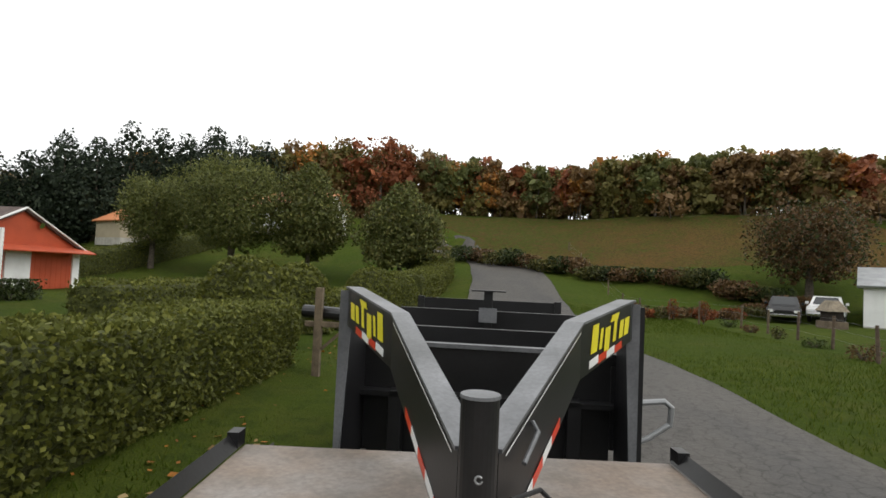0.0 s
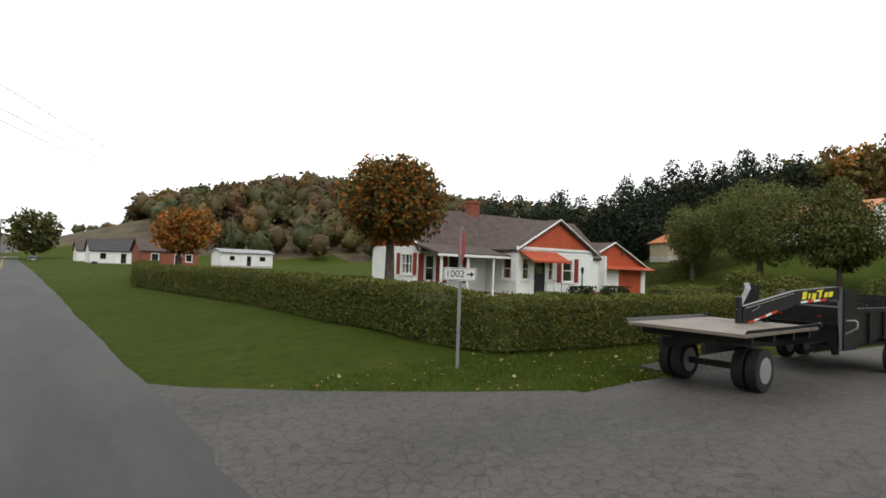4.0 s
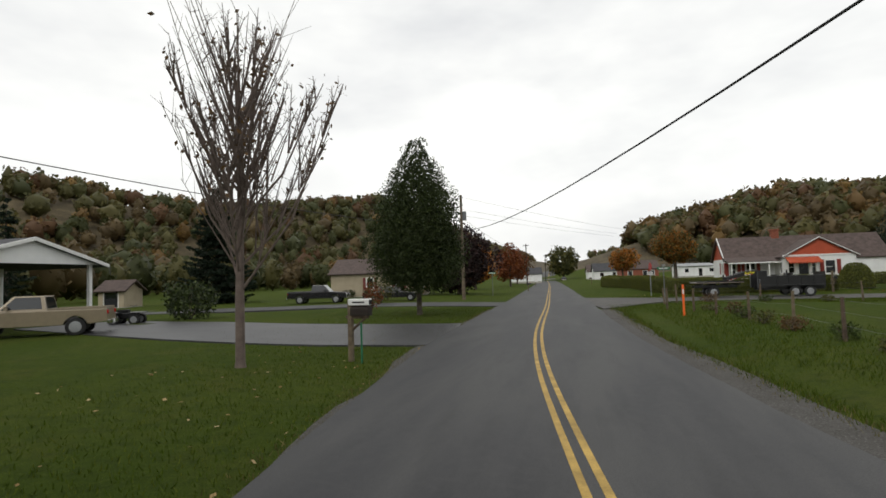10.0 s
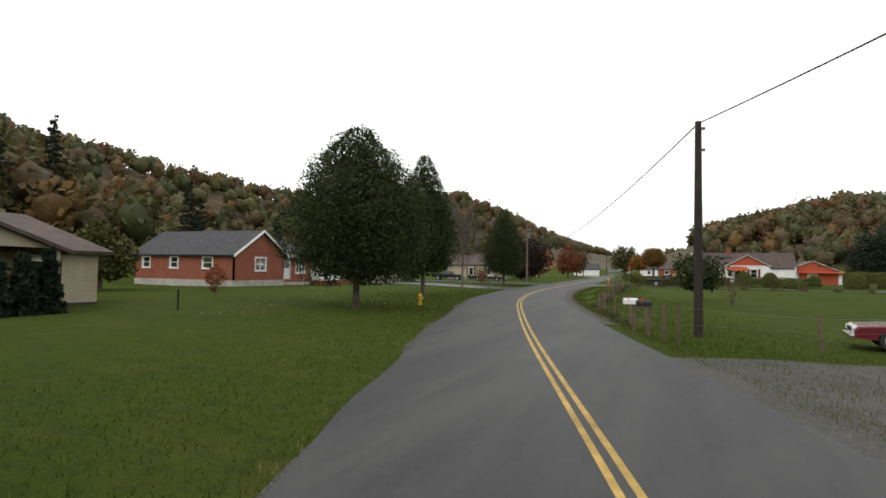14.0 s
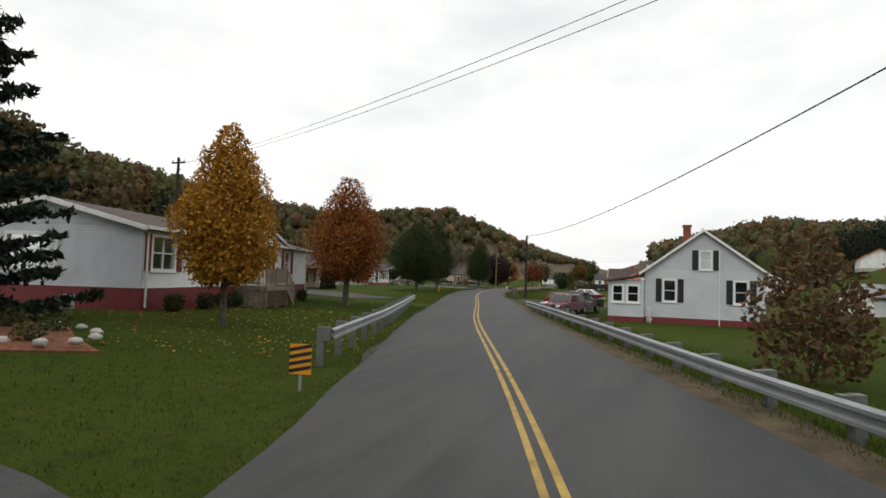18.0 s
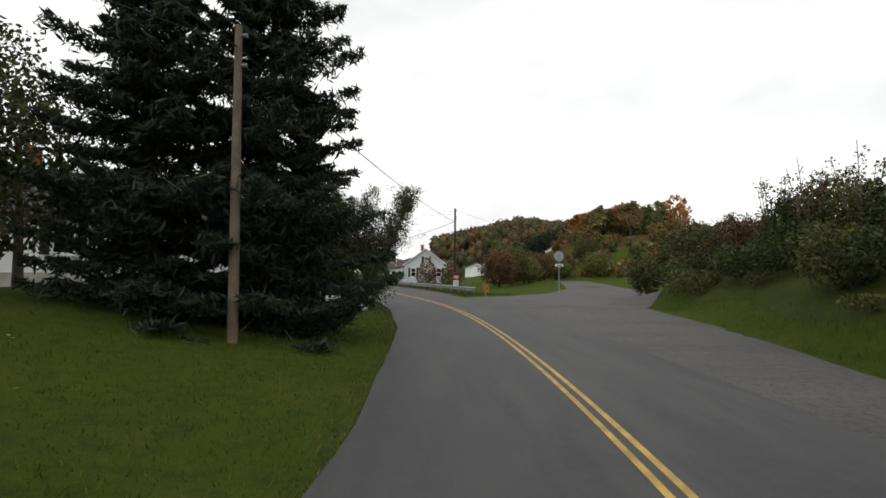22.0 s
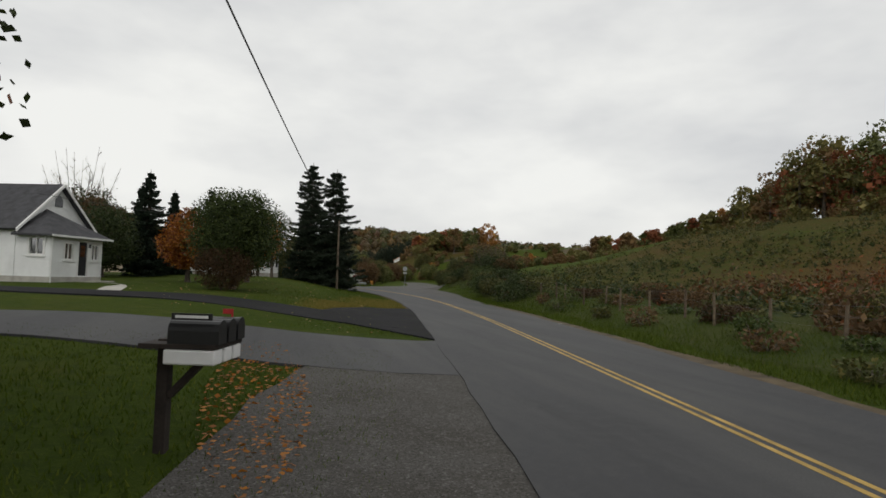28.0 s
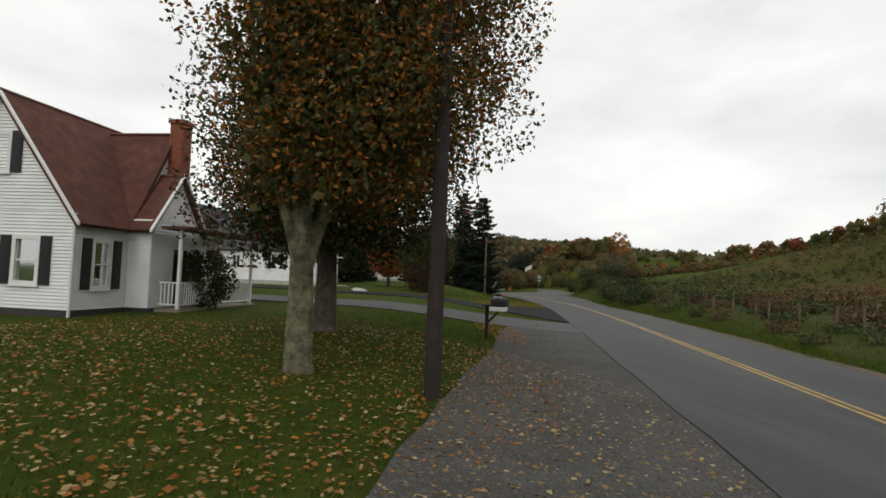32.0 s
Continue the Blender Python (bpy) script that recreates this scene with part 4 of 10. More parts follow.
def hedge(name, pts, w, h, label, seed=3, dens=330, leaf_size=0.085, lean=1.0):
    """A hedge clipped square along points (x, y) of its middle line."""
    pts = np.array(pts, float)
    seg = np.r_[0, np.cumsum(np.hypot(*np.diff(pts, axis=0).T))]

    def mid(s):
        p = np.stack([np.interp(s, seg, pts[:, k]) for k in (0, 1)], -1)
        q = np.stack([np.interp(s + 0.2, seg, pts[:, k]) - np.interp(s - 0.2, seg, pts[:, k]) for k in (0, 1)], -1)
        q = q / (np.linalg.norm(q, axis=-1, keepdims=True) + 1e-9)
        return p, np.stack([q[..., 1], -q[..., 0]], -1)

    def core():
        n = max(3, int(seg[-1] / 0.8))
        s = np.linspace(0, seg[-1], n)
        p, nr = mid(s)
        V, F = [], []
        prof = [(-0.46, 0.0), (-0.5, 0.45), (-0.46, 0.86), (-0.34, 0.97), (0.34, 0.97), (0.46, 0.86), (0.5, 0.45), (0.46, 0.0)]
        for i in range(n):
            g = ground_z(*p[i])
            for a, b in prof:
                V.append((p[i][0] + nr[i][0] * a * w * 0.93, p[i][1] + nr[i][1] * a * w * 0.93, g - 0.05 + b * (h - 0.02)))
        k = len(prof)
        for i in range(n - 1):
            F += [[i * k + j, i * k + (j + 1) % k, (i + 1) * k + (j + 1) % k, (i + 1) * k + j] for j in range(k)]
        F += [list(range(k))[::-1], [(n - 1) * k + j for j in range(k)]]
        return V, F

    def places(rng, n):
        s = seg[-1] * rng.uniform(0, 1, n) ** lean
        p, nr = mid(s)
        u = rng.uniform(0, 2 * h + w, n)
        a = np.where(u < h, -0.5, np.where(u < h + w, (u - h) / w - 0.5, 0.5))
        b = np.where(u < h, u, np.where(u < h + w, h, 2 * h + w - u))
        lump = 0.045 * np.sin(s * 1.7) + 0.03 * np.sin(s * 4.1 + b * 3)
        a = a * (1 + lump / w) + rng.normal(0, 0.035, n)
        b = np.clip(b + lump + rng.normal(0, 0.035, n), 0.02, h + 0.12)
        out = np.stack([p[:, 0] + nr[:, 0] * a * w, p[:, 1] + nr[:, 1] * a * w, height(p[:, 0], p[:, 1]) + b], 1)
        ends = rng.uniform(0, 1, n) < w / seg[-1] * 0.7
        out[ends, :2] = np.where(rng.uniform(0, 1, (ends.sum(), 1)) < 0.5, pts[0], pts[-1]) + nr[ends] * rng.uniform(-0.5, 0.5, (ends.sum(), 1)) * w
        out[ends, 2] = height(out[ends, 0], out[ends, 1]) + rng.uniform(0, h, ends.sum())
        return out

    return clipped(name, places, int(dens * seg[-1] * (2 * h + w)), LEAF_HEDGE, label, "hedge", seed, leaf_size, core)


def dome(name, x, y, r, h, label, seed=5, dens=260):
    """A bush clipped to a dome."""
    g = ground_z(x, y)

    def core():
        V, F = [], []
        for i in range(7):
            a = i / 6 * 1.45
            for j in range(16):
                b = 6.283 * j / 16
                V.append((x + math.cos(b) * r * 0.93 * math.cos(a) ** 0.8, y + math.sin(b) * r * 0.93 * math.cos(a) ** 0.8, g - 0.05 + h * 0.96 * math.sin(a)))
        for i in range(6):
            F += [[i * 16 + j, i * 16 + (j + 1) % 16, (i + 1) * 16 + (j + 1) % 16, (i + 1) * 16 + j] for j in range(16)]
        F.append([96 + j for j in range(16)])
        return V, F

    def places(rng, n):
        b, s = rng.uniform(0, 6.283, n), rng.uniform(0, 1, n)
        a = np.arcsin(s)
        k = r * np.cos(a) ** 0.8 + rng.normal(0, 0.03, n)
        return np.stack([x + np.cos(b) * k, y + np.sin(b) * k, g + h * np.sin(a) + rng.normal(0, 0.03, n)], 1)

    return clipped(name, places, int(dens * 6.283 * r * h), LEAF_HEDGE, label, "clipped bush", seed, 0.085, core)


def blob_template():
    bm = nb()
    bmesh.ops.create_icosphere(bm, subdivisions=1, radius=1.08)
    v = np.array([tuple(x.co) for x in bm.verts])
    f = np.array([[x.index for x in q.verts] for q in bm.faces])
    bm.free()
    return v, f


BLOB = blob_template()


def woods(name, xy, leaf, label, h=(9, 15), leaves=70, size=1.5, seed=1, shape=1.0, core=1.0):
    """Far woodland: many crowns, each a lumpy inner mass under leaf clumps, joined."""
    rng = np.random.default_rng(seed)
    n = len(xy)
    hh = rng.uniform(*h, n)
    g = height(xy[:, 0], xy[:, 1])
    lump = rand_dirs(rng, n * 8).reshape(n, 8, 3)
    P = rand_dirs(rng, n * leaves).reshape(n, leaves, 3)
    P = P * (0.70 + 0.34 * np.clip(np.einsum("nij,nkj->nik", P, lump), 0, 1).max(2) ** 5)[..., None] * rng.uniform(0.84, 1.04, (n, leaves, 1))
    rad = hh * rng.uniform(0.26, 0.38, n) * shape
    P[..., 0] = P[..., 0] * rad[:, None] + xy[:, 0, None]
    P[..., 1] = P[..., 1] * rad[:, None] + xy[:, 1, None]
    P[..., 2] = (P[..., 2] * 0.5 + 0.50) * hh[:, None] + g[:, None]
    V, F = quads(rng, P.reshape(-1, 3), size, stretch=1.2)
    bv, bf = BLOB
    B = bv[None] * core * ((0.60 + 0.28 * np.clip(np.einsum("ij,nkj->nik", bv, lump), 0, 1).max(2) ** 5)[..., None] * rng.uniform(0.85, 1.1, (n, len(bv), 1)))
    B = B * np.stack([rad, rad, hh * 0.5], 1)[:, None, :] + np.stack([xy[:, 0], xy[:, 1], g + hh * 0.48], 1)[:, None, :]
    BF = (bf[None] + (np.arange(n) * len(bv))[:, None, None]).reshape(-1, 3)
    ob = mesh_np(name, B.reshape(-1, 3), BF, leaf)
    top_ = mesh_np("leaf_clump", V, F, leaf, ob)
    tagged(top_, kind="stuff")
    return tagged(ob, label, "woodland", kind="stuff")


def grove(name, xy, tall, leaf, label, leaves, size, seed, wide=0.31, low=0.16):
    """Woodland seen at middle distance: each tree a trunk under ten leafy lumps, joined."""
    rng = np.random.default_rng(seed)
    n, m = len(xy), 10
    g = height(xy[:, 0], xy[:, 1])
    q = np.tile(np.linspace(low + 0.12, 0.86, m), (n, 1)) + rng.normal(0, 0.04, (n, m))
    a = np.arange(m)[None] * 2.4 + rng.uniform(0, 6.283, (n, 1)) + rng.normal(0, 0.4, (n, m))
    span = np.sin(np.clip((q - low) / (1.02 - low), 0, 1) ** 0.8 * math.pi) ** 0.6
    rad = tall[:, None] * wide * span * rng.uniform(0.35, 0.75, (n, m))
    C = np.stack([xy[:, :1] + np.cos(a) * rad, xy[:, 1:] + np.sin(a) * rad, g[:, None] + q * tall[:, None]], -1)
    R = tall[:, None] * wide * rng.uniform(0.42, 0.66, (n, m)) * (0.55 + 0.45 * span)
    pick = rng.integers(0, m, (n, leaves))
    row = np.arange(n)[:, None]
    P = C[row, pick] + rand_dirs(rng, n * leaves).reshape(n, leaves, 3) * (R[row, pick] * rng.uniform(0.25, 1.0, (n, leaves)) ** 0.5)[..., None] * np.array([1, 1, 0.72])
    P[..., 2] = np.maximum(P[..., 2], g[:, None] + 0.1)
    inner = C[row, pick[:, : leaves // 8]] + rng.normal(0, 0.3, (n, leaves // 8, 3)) * R[row, pick[:, : leaves // 8]][..., None]
    V, F = quads(rng, P.reshape(-1, 3), size, stretch=1.25)
    V2, F2 = quads(rng, inner.reshape(-1, 3), size * 2.6, stretch=1.1)
    bm = nb()
    for x, y, h_, z in np.column_stack([xy, tall, g]).tolist():
        rod(bm, (x, y, z - 0.2), (x + rng.normal(0, 0.2), y + rng.normal(0, 0.2), z + h_ * 0.7), 0.022 * h_, 0.008 * h_, 5, False)
    ob = part(name, bm, BARK)
    tagged(mesh_np("leaf_clump", np.concatenate([V, V2]), np.concatenate([F, F2 + len(V)]), leaf, ob), kind="stuff")
    return tagged(ob, label, "woodland", kind="stuff")


# haze put into the far leaf colours: duller and closer to one brown
FAR_OLIVE = leafy("hazed_olive_leaves", (0.082, 0.078, 0.026), (0.120, 0.104, 0.032), 0.15)
FAR_BROWN = leafy("hazed_brown_leaves", (0.098, 0.070, 0.031), (0.128, 0.090, 0.038), 0.15)
FAR_ORANGE = leafy("hazed_orange_leaves", (0.145, 0.088, 0.030), (0.195, 0.120, 0.034), 0.15)
FAR_GREEN = leafy("hazed_green_leaves", (0.060, 0.068, 0.024), (0.085, 0.088, 0.030), 0.15)
FAR_RUST = leafy("hazed_rust_leaves", (0.110, 0.060, 0.029), (0.140, 0.076, 0.032), 0.15)

# ---- far woods ----
rng = np.random.default_rng(11)


def scatter_ridge(k, n, spread, t0=0.0, t1=1.0):
    pts, wide = RIDGES[k]
    p = np.array(pts)[:, :2]
    seg = np.r_[0, np.cumsum(np.hypot(*np.diff(p, axis=0).T))]
    s = rng.uniform(t0, t1, n) * seg[-1]
    q = np.stack([np.interp(s, seg, p[:, i]) for i in (0, 1)], 1)
    return q + rng.normal(0, spread, (n, 2))


def clear(xy, gap=26):
    d = xy[:, 0] - road_x(xy[:, 1])
    return xy[np.abs(d) > gap]


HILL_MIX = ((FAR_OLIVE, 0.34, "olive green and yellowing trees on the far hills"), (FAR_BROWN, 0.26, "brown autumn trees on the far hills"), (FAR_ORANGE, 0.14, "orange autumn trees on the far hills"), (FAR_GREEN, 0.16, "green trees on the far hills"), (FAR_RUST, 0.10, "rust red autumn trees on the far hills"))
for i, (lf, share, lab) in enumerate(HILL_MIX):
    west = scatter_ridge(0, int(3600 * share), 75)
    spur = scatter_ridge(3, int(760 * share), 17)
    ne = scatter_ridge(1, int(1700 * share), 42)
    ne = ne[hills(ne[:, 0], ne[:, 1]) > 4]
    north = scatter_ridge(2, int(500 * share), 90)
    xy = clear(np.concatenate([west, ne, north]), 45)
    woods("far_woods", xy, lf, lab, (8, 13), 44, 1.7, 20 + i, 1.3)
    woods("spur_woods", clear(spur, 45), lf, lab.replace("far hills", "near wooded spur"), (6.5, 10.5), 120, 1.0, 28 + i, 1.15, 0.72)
RIDGE_OLIVE = leafy("ridge_olive_leaves", (0.147, 0.137, 0.042), (0.238, 0.196, 0.059), 0.25)
RIDGE_BROWN = leafy("ridge_brown_leaves", (0.182, 0.112, 0.048), (0.266, 0.168, 0.070), 0.25)
RIDGE_ORANGE = leafy("ridge_orange_leaves", (0.336, 0.147, 0.036), (0.476, 0.238, 0.049), 0.25)
RIDGE_GREEN = leafy("ridge_green_leaves", (0.101, 0.115, 0.036), (0.154, 0.168, 0.050), 0.25)
RIDGE_RUST = leafy("ridge_rust_leaves", (0.238, 0.084, 0.039), (0.350, 0.119, 0.049), 0.25)
for i, (lf, share, lab) in enumerate(((RIDGE_OLIVE, 0.3, "olive trees on the wooded ridge above the field"), (RIDGE_BROWN, 0.28, "brown autumn trees on the ridge above the field"), (RIDGE_GREEN, 0.2, "dark green trees on the ridge above the field"), (RIDGE_ORANGE, 0.1, "orange autumn trees on the ridge above the field"), (RIDGE_RUST, 0.12, "rust red autumn trees on the ridge above the field"))):
    n = int(230 * share)
    way = rng.uniform(58, 127, n)
    away = wood_rim(way) + np.minimum(np.abs(rng.normal(0, 9, n)), 26)
    xy = np.stack([11.3 + np.sin(np.radians(way)) * away, 30.3 + np.cos(np.radians(way)) * away], 1)
    rise = np.interp(way, [58, 65, 71, 75, 82, 87, 93, 99, 101, 104, 107, 112, 117, 123, 127], [10.0, 10.6, 12.8, 13.8, 14.6, 12.8, 12.0, 11.4, 12.2, 13.0, 13.2, 12.6, 12.9, 12.5, 12.0])
    tall = np.clip(2.2 + away * np.tan(np.radians(rise)) - height(xy[:, 0], xy[:, 1]), 4.5, 13)
    grove("ridge_woods", xy, tall * rng.uniform(0.8, 1.0, n), lf, lab, 640, 0.42, 40 + i)
    n = int(190 * share)
    y = rng.uniform(-250, -60, n)
    xy = np.stack([np.interp(y, [-250, -160, -122, -46], [104, 107, 110, 111]) + np.abs(rng.normal(0, 9, n)), y], 1)
    tall = np.interp(y, [-250, -144, -130, -122, -112, -107, -90, -76, -62, -46], [15, 16, 17, 14, 12.5, 9.5, 9, 8, 7, 6])
    grove("ridge_woods", xy, tall * rng.uniform(0.75, 1.0, n), lf, lab, 640, 0.44, 50 + i)
    k = np.linspace(0, 1, 26)
    xy = np.stack([11.3 + np.sin(np.radians(58 + 69 * k)) * (wood_rim(58 + 69 * k) + 3), 30.3 + np.cos(np.radians(58 + 69 * k)) * (wood_rim(58 + 69 * k) + 3)], 1) + rng.normal(0, 1.6, (26, 2))
    grove("ridge_undergrowth", np.concatenate([xy, np.stack([np.interp(k, [0, 1], [107, 111]) + rng.normal(0, 1.5, 26), -200 + 140 * k + rng.normal(0, 2, 26)], 1)]), rng.uniform(2.2, 4.0, 52), (RIDGE_OLIVE, RIDGE_BROWN)[i % 2], "brown and olive brush under the ridge trees", 240, 0.36, 140 + i, 0.75, 0.02)
for i, (lf, n, lab) in enumerate(((RIDGE_OLIVE, 60, "olive brush and small trees on the slope above the hollow"), (RIDGE_BROWN, 60, "brown brush and small trees on the slope above the hollow"), (RIDGE_GREEN, 36, "green brush and small trees on the slope above the hollow"), (RIDGE_ORANGE, 8, "orange small trees on the slope above the hollow"))):
    xy = np.stack([rng.uniform(63, 108, n), rng.uniform(-84, -14, n)], 1)
    grove("hollow_woods", xy, rng.uniform(1.4, 3.0, n), lf, lab, 420, 0.28, 160 + i, 0.55, 0.03)
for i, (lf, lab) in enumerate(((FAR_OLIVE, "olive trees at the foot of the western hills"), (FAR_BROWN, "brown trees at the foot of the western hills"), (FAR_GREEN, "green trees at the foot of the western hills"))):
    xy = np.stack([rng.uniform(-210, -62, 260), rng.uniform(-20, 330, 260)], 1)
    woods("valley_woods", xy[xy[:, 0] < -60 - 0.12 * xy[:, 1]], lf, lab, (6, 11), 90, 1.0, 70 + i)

# ---- building helpers ----


def wall_frame(p0, p1):
    """Coordinates along a wall: u from p0 to p1, o outwards (to the right of that way), z up."""
    d = (Vector(p1) - Vector(p0)).normalized()
    return Matrix(((d.x, d.y, 0, p0[0]), (d.y, -d.x, 0, p0[1]), (0, 0, 1, 0), (0, 0, 0, 1)))


def wall(parent, name, p0, p1, z0, z1, material, holes=(), board=0.0, thick=0.14, label=""):
    """A wall with openings cut through it and, where board is given, lapped boards on its face."""
    M = wall_frame(p0, p1)
    L = (Vector(p1) - Vector(p0)).length
    bm = nb()
    cuts = sorted({0.0, L, *[h[0] for h in holes], *[h[1] for h in holes]})
    for a, b in zip(cuts, cuts[1:]):
        if b - a < 0.01:
            continue
        mid = (a + b) / 2
        blocked = sorted((h[2], h[3]) for h in holes if h[0] < mid < h[1])
        z = z0
        spans = []
        for c, d in blocked:
            if c > z:
                spans.append((z, c))
            z = max(z, d)
        if z < z1:
            spans.append((z, z1))
        for c, d in spans:
            prof = [(-thick, c)]
            if board:
                k = math.floor((c - z0) / board)
                while z0 + k * board < d - 0.005:
                    lo, hi = max(c, z0 + k * board), min(d, z0 + (k + 1) * board)
                    prof += [(0.03, lo), (0.008, max(lo, hi - 0.012)), (-0.012, max(lo, hi - 0.0119)), (-0.012, hi)]
                    k += 1
            else:
                prof += [(0.0, c), (0.0, d)]
            prof.append((-thick, d))
            if len(prof) < 4:
                continue
            t = nb()
            va = [t.verts.new((a, o, z_)) for o, z_ in prof]
            vb = [t.verts.new((b, o, z_)) for o, z_ in prof]
            for q in range(len(prof)):
                r_ = (q + 1) % len(prof)
                t.faces.new((va[q], va[r_], vb[r_], vb[q]))
            t.faces.new(va[::-1])
            t.faces.new(vb)
            join(bm, t, M)
    bmesh.ops.remove_doubles(bm, verts=bm.verts, dist=0.0006)
    bmesh.ops.recalc_face_normals(bm, faces=bm.faces)
    return part(name, bm, material, parent, label)


def window(parent, p0, p1, hole, frame_mat=None, shutters=None, bars=(1, 1), curtain=False, sill=True):
    """A sash window set into an opening: frame, glazing bars, pane and, where given, two shutters."""
    M = wall_frame(p0, p1)
    u0, u1, z0, z1 = hole
    fm = frame_mat or WHITE_TRIM
    bm, t = nb(), nb()
    w = 0.07
    rings = []
    for (o, a, b, c, d) in ((-0.10, u0 - 0.05, u1 + 0.05, z0 - 0.05, z1 + 0.06), (0.045, u0 - 0.05, u1 + 0.05, z0 - 0.05, z1 + 0.06), (0.045, u0 + w, u1 - w, z0 + w, z1 - w), (-0.10, u0 + w, u1 - w, z0 + w, z1 - w)):
        rings.append([t.verts.new(q) for q in ((a, o, c), (b, o, c), (b, o, d), (a, o, d))])
    for p_, q_ in zip(rings, rings[1:] + rings[:1]):
        for k in range(4):
            t.faces.new((p_[k], p_[(k + 1) % 4], q_[(k + 1) % 4], q_[k]))
    join(bm, t, M)
    bmesh.ops.recalc_face_normals(bm, faces=bm.faces)
    fr = part("window", bm, fm, parent)
    nx_, nz_ = bars
    pieces = []
    for i in range(1, nx_):
        c = u0 + (u1 - u0) * i / nx_
        pieces.append(("glazing_bar", c - 0.02, c + 0.02, -0.075, 0.0, z0 + w, z1 - w))
    for i in range(1, nz_):
        c = z0 + (z1 - z0) * i / nz_
        pieces.append(("glazing_bar", u0 + w, u1 - w, -0.078, 0.004, c - 0.022, c + 0.022))
    if sill:
        pieces.append(("sill", u0 - 0.1, u1 + 0.1, -0.02, 0.09, z0 - 0.10, z0 - 0.052))
    for q in pieces:
        bm, t = nb(), nb()
        box(t, *q[1:])
        join(bm, t, M)
        part(q[0], bm, fm, fr)
    bm, t = nb(), nb()
    box(t, u0 + 0.02, u1 - 0.02, -0.066, -0.056, z0 + 0.02, z1 - 0.02)
    join(bm, t, M)
    part("pane", bm, GLASS, fr, "dark window glass")
    bm, t = nb(), nb()
    if curtain:
        for s in (u0, u1 - (u1 - u0) * 0.3):
            for k in range(5):
                a = s + (u1 - u0) * 0.06 * k
                box(t, a, a + (u1 - u0) * 0.055, -0.16 - 0.02 * (k % 2), -0.12, z0, z1)
        join(bm, t, M)
        part("curtain", bm, CURTAIN, fr, "white curtain behind the glass")
    if shutters:
        w = 0.36
        for a in (u0 - 0.09 - w, u1 + 0.09):
            bm, t = nb(), nb()
            box(t, a, a + w, 0.03, 0.065, z0 - 0.04, z1 + 0.04)
            n = int((z1 - z0) / 0.09)
            for k in range(n):
                c = z0 + 0.03 + (z1 - z0 - 0.06) * k / n
                box(t, a + 0.05, a + w - 0.05, 0.066, 0.082, c, c + 0.05)
            join(bm, t, M)
            part("shutter", bm, shutters, parent)
    return fr


def door(parent, p0, p1, hole, material, glazed=True):
    M = wall_frame(p0, p1)
    u0, u1, z0, z1 = hole
    bm, t = nb(), nb()
    for q in ((u0 - 0.09, u0, z0, z1 + 0.09), (u1, u1 + 0.09, z0, z1 + 0.09), (u0, u1, z1, z1 + 0.09)):
        box(t, q[0], q[1], -0.1, 0.04, q[2], q[3])
    join(bm, t, M)
    part("door_frame", bm, WHITE_TRIM, parent)
    bm, t = nb(), nb()
    box(t, u0 + 0.005, u1 - 0.005, -0.08, -0.03, z0 + 0.01, z1 - 0.005)
    for a, b in ((0.12, 0.45), (0.55, 0.92)):
        box(t, u0 + 0.12, u1 - 0.12, -0.029, -0.018, z0 + (z1 - z0) * a, z0 + (z1 - z0) * b)
    join(bm, t, M)
    leaf = part("door", bm, material, parent)
    bm, t = nb(), nb()
    if glazed:
        box(t, u0 + 0.17, u1 - 0.17, -0.017, -0.008, z0 + (z1 - z0) * 0.57, z0 + (z1 - z0) * 0.9)
        join(bm, t, M)
        part("pane", bm, GLASS, leaf)
        bm, t = nb(), nb()
    rod(t, (u1 - 0.1, -0.03, z0 + 1.0), (u1 - 0.1, 0.03, z0 + 1.0), 0.025, 0.035, 8)
    join(bm, t, M)
    part("door_knob", bm, CHROME, leaf)
    return leaf


def gable_roof(parent, x0, x1, y0, y1, ze, zr, axis, material, over=0.35, thick=0.14, ridge=None, rake=None):
    """Two roof slopes; axis: the way of the ridge."""
    bm = nb()
    r = rake if rake is not None else over
    if axis == "x":
        ym = (y0 + y1) / 2 if ridge is None else ridge
        for ya in (y0, y1):
            k = (zr - ze) / abs(ym - ya)
            s = -1 if ya < ym else 1
            a = Vector((x0 - r, ya + s * over, ze - k * over))
            u, v = Vector((x1 - x0 + 2 * r, 0, 0)), Vector((0, ym - a.y, zr - a.z))
            if s < 0:
                slab(bm, a, u, v, thick)
            else:
                slab(bm, a + u, -u, v, thick)
    else:
        xm = (x0 + x1) / 2 if ridge is None else ridge
        for xa in (x0, x1):
            k = (zr - ze) / abs(xm - xa)
            s = -1 if xa < xm else 1
            a = Vector((xa + s * over, y0 - r, ze - k * over))
            u, v = Vector((0, y1 - y0 + 2 * r, 0)), Vector((xm - a.x, 0, zr - a.z))
            if s < 0:
                slab(bm, a + u, -u, v, thick)
            else:
                slab(bm, a, u, v, thick)
    return part("roof", bm, material, parent)


def gable_end(parent, axis, at, a0, a1, ze, zr, material, mid=None, thick=0.14, drop=0.1, name="gable"):
    m = (a0 + a1) / 2 if mid is None else mid
    bm = nb()
    prism(bm, [(a0, ze), (a1, ze), (m, zr - drop)], at - thick / 2, at + thick / 2)
    if axis == "x":
        for v in bm.verts:
            v.co = Vector((v.co.y, v.co.x, v.co.z))
    return part(name, bm, material, parent)


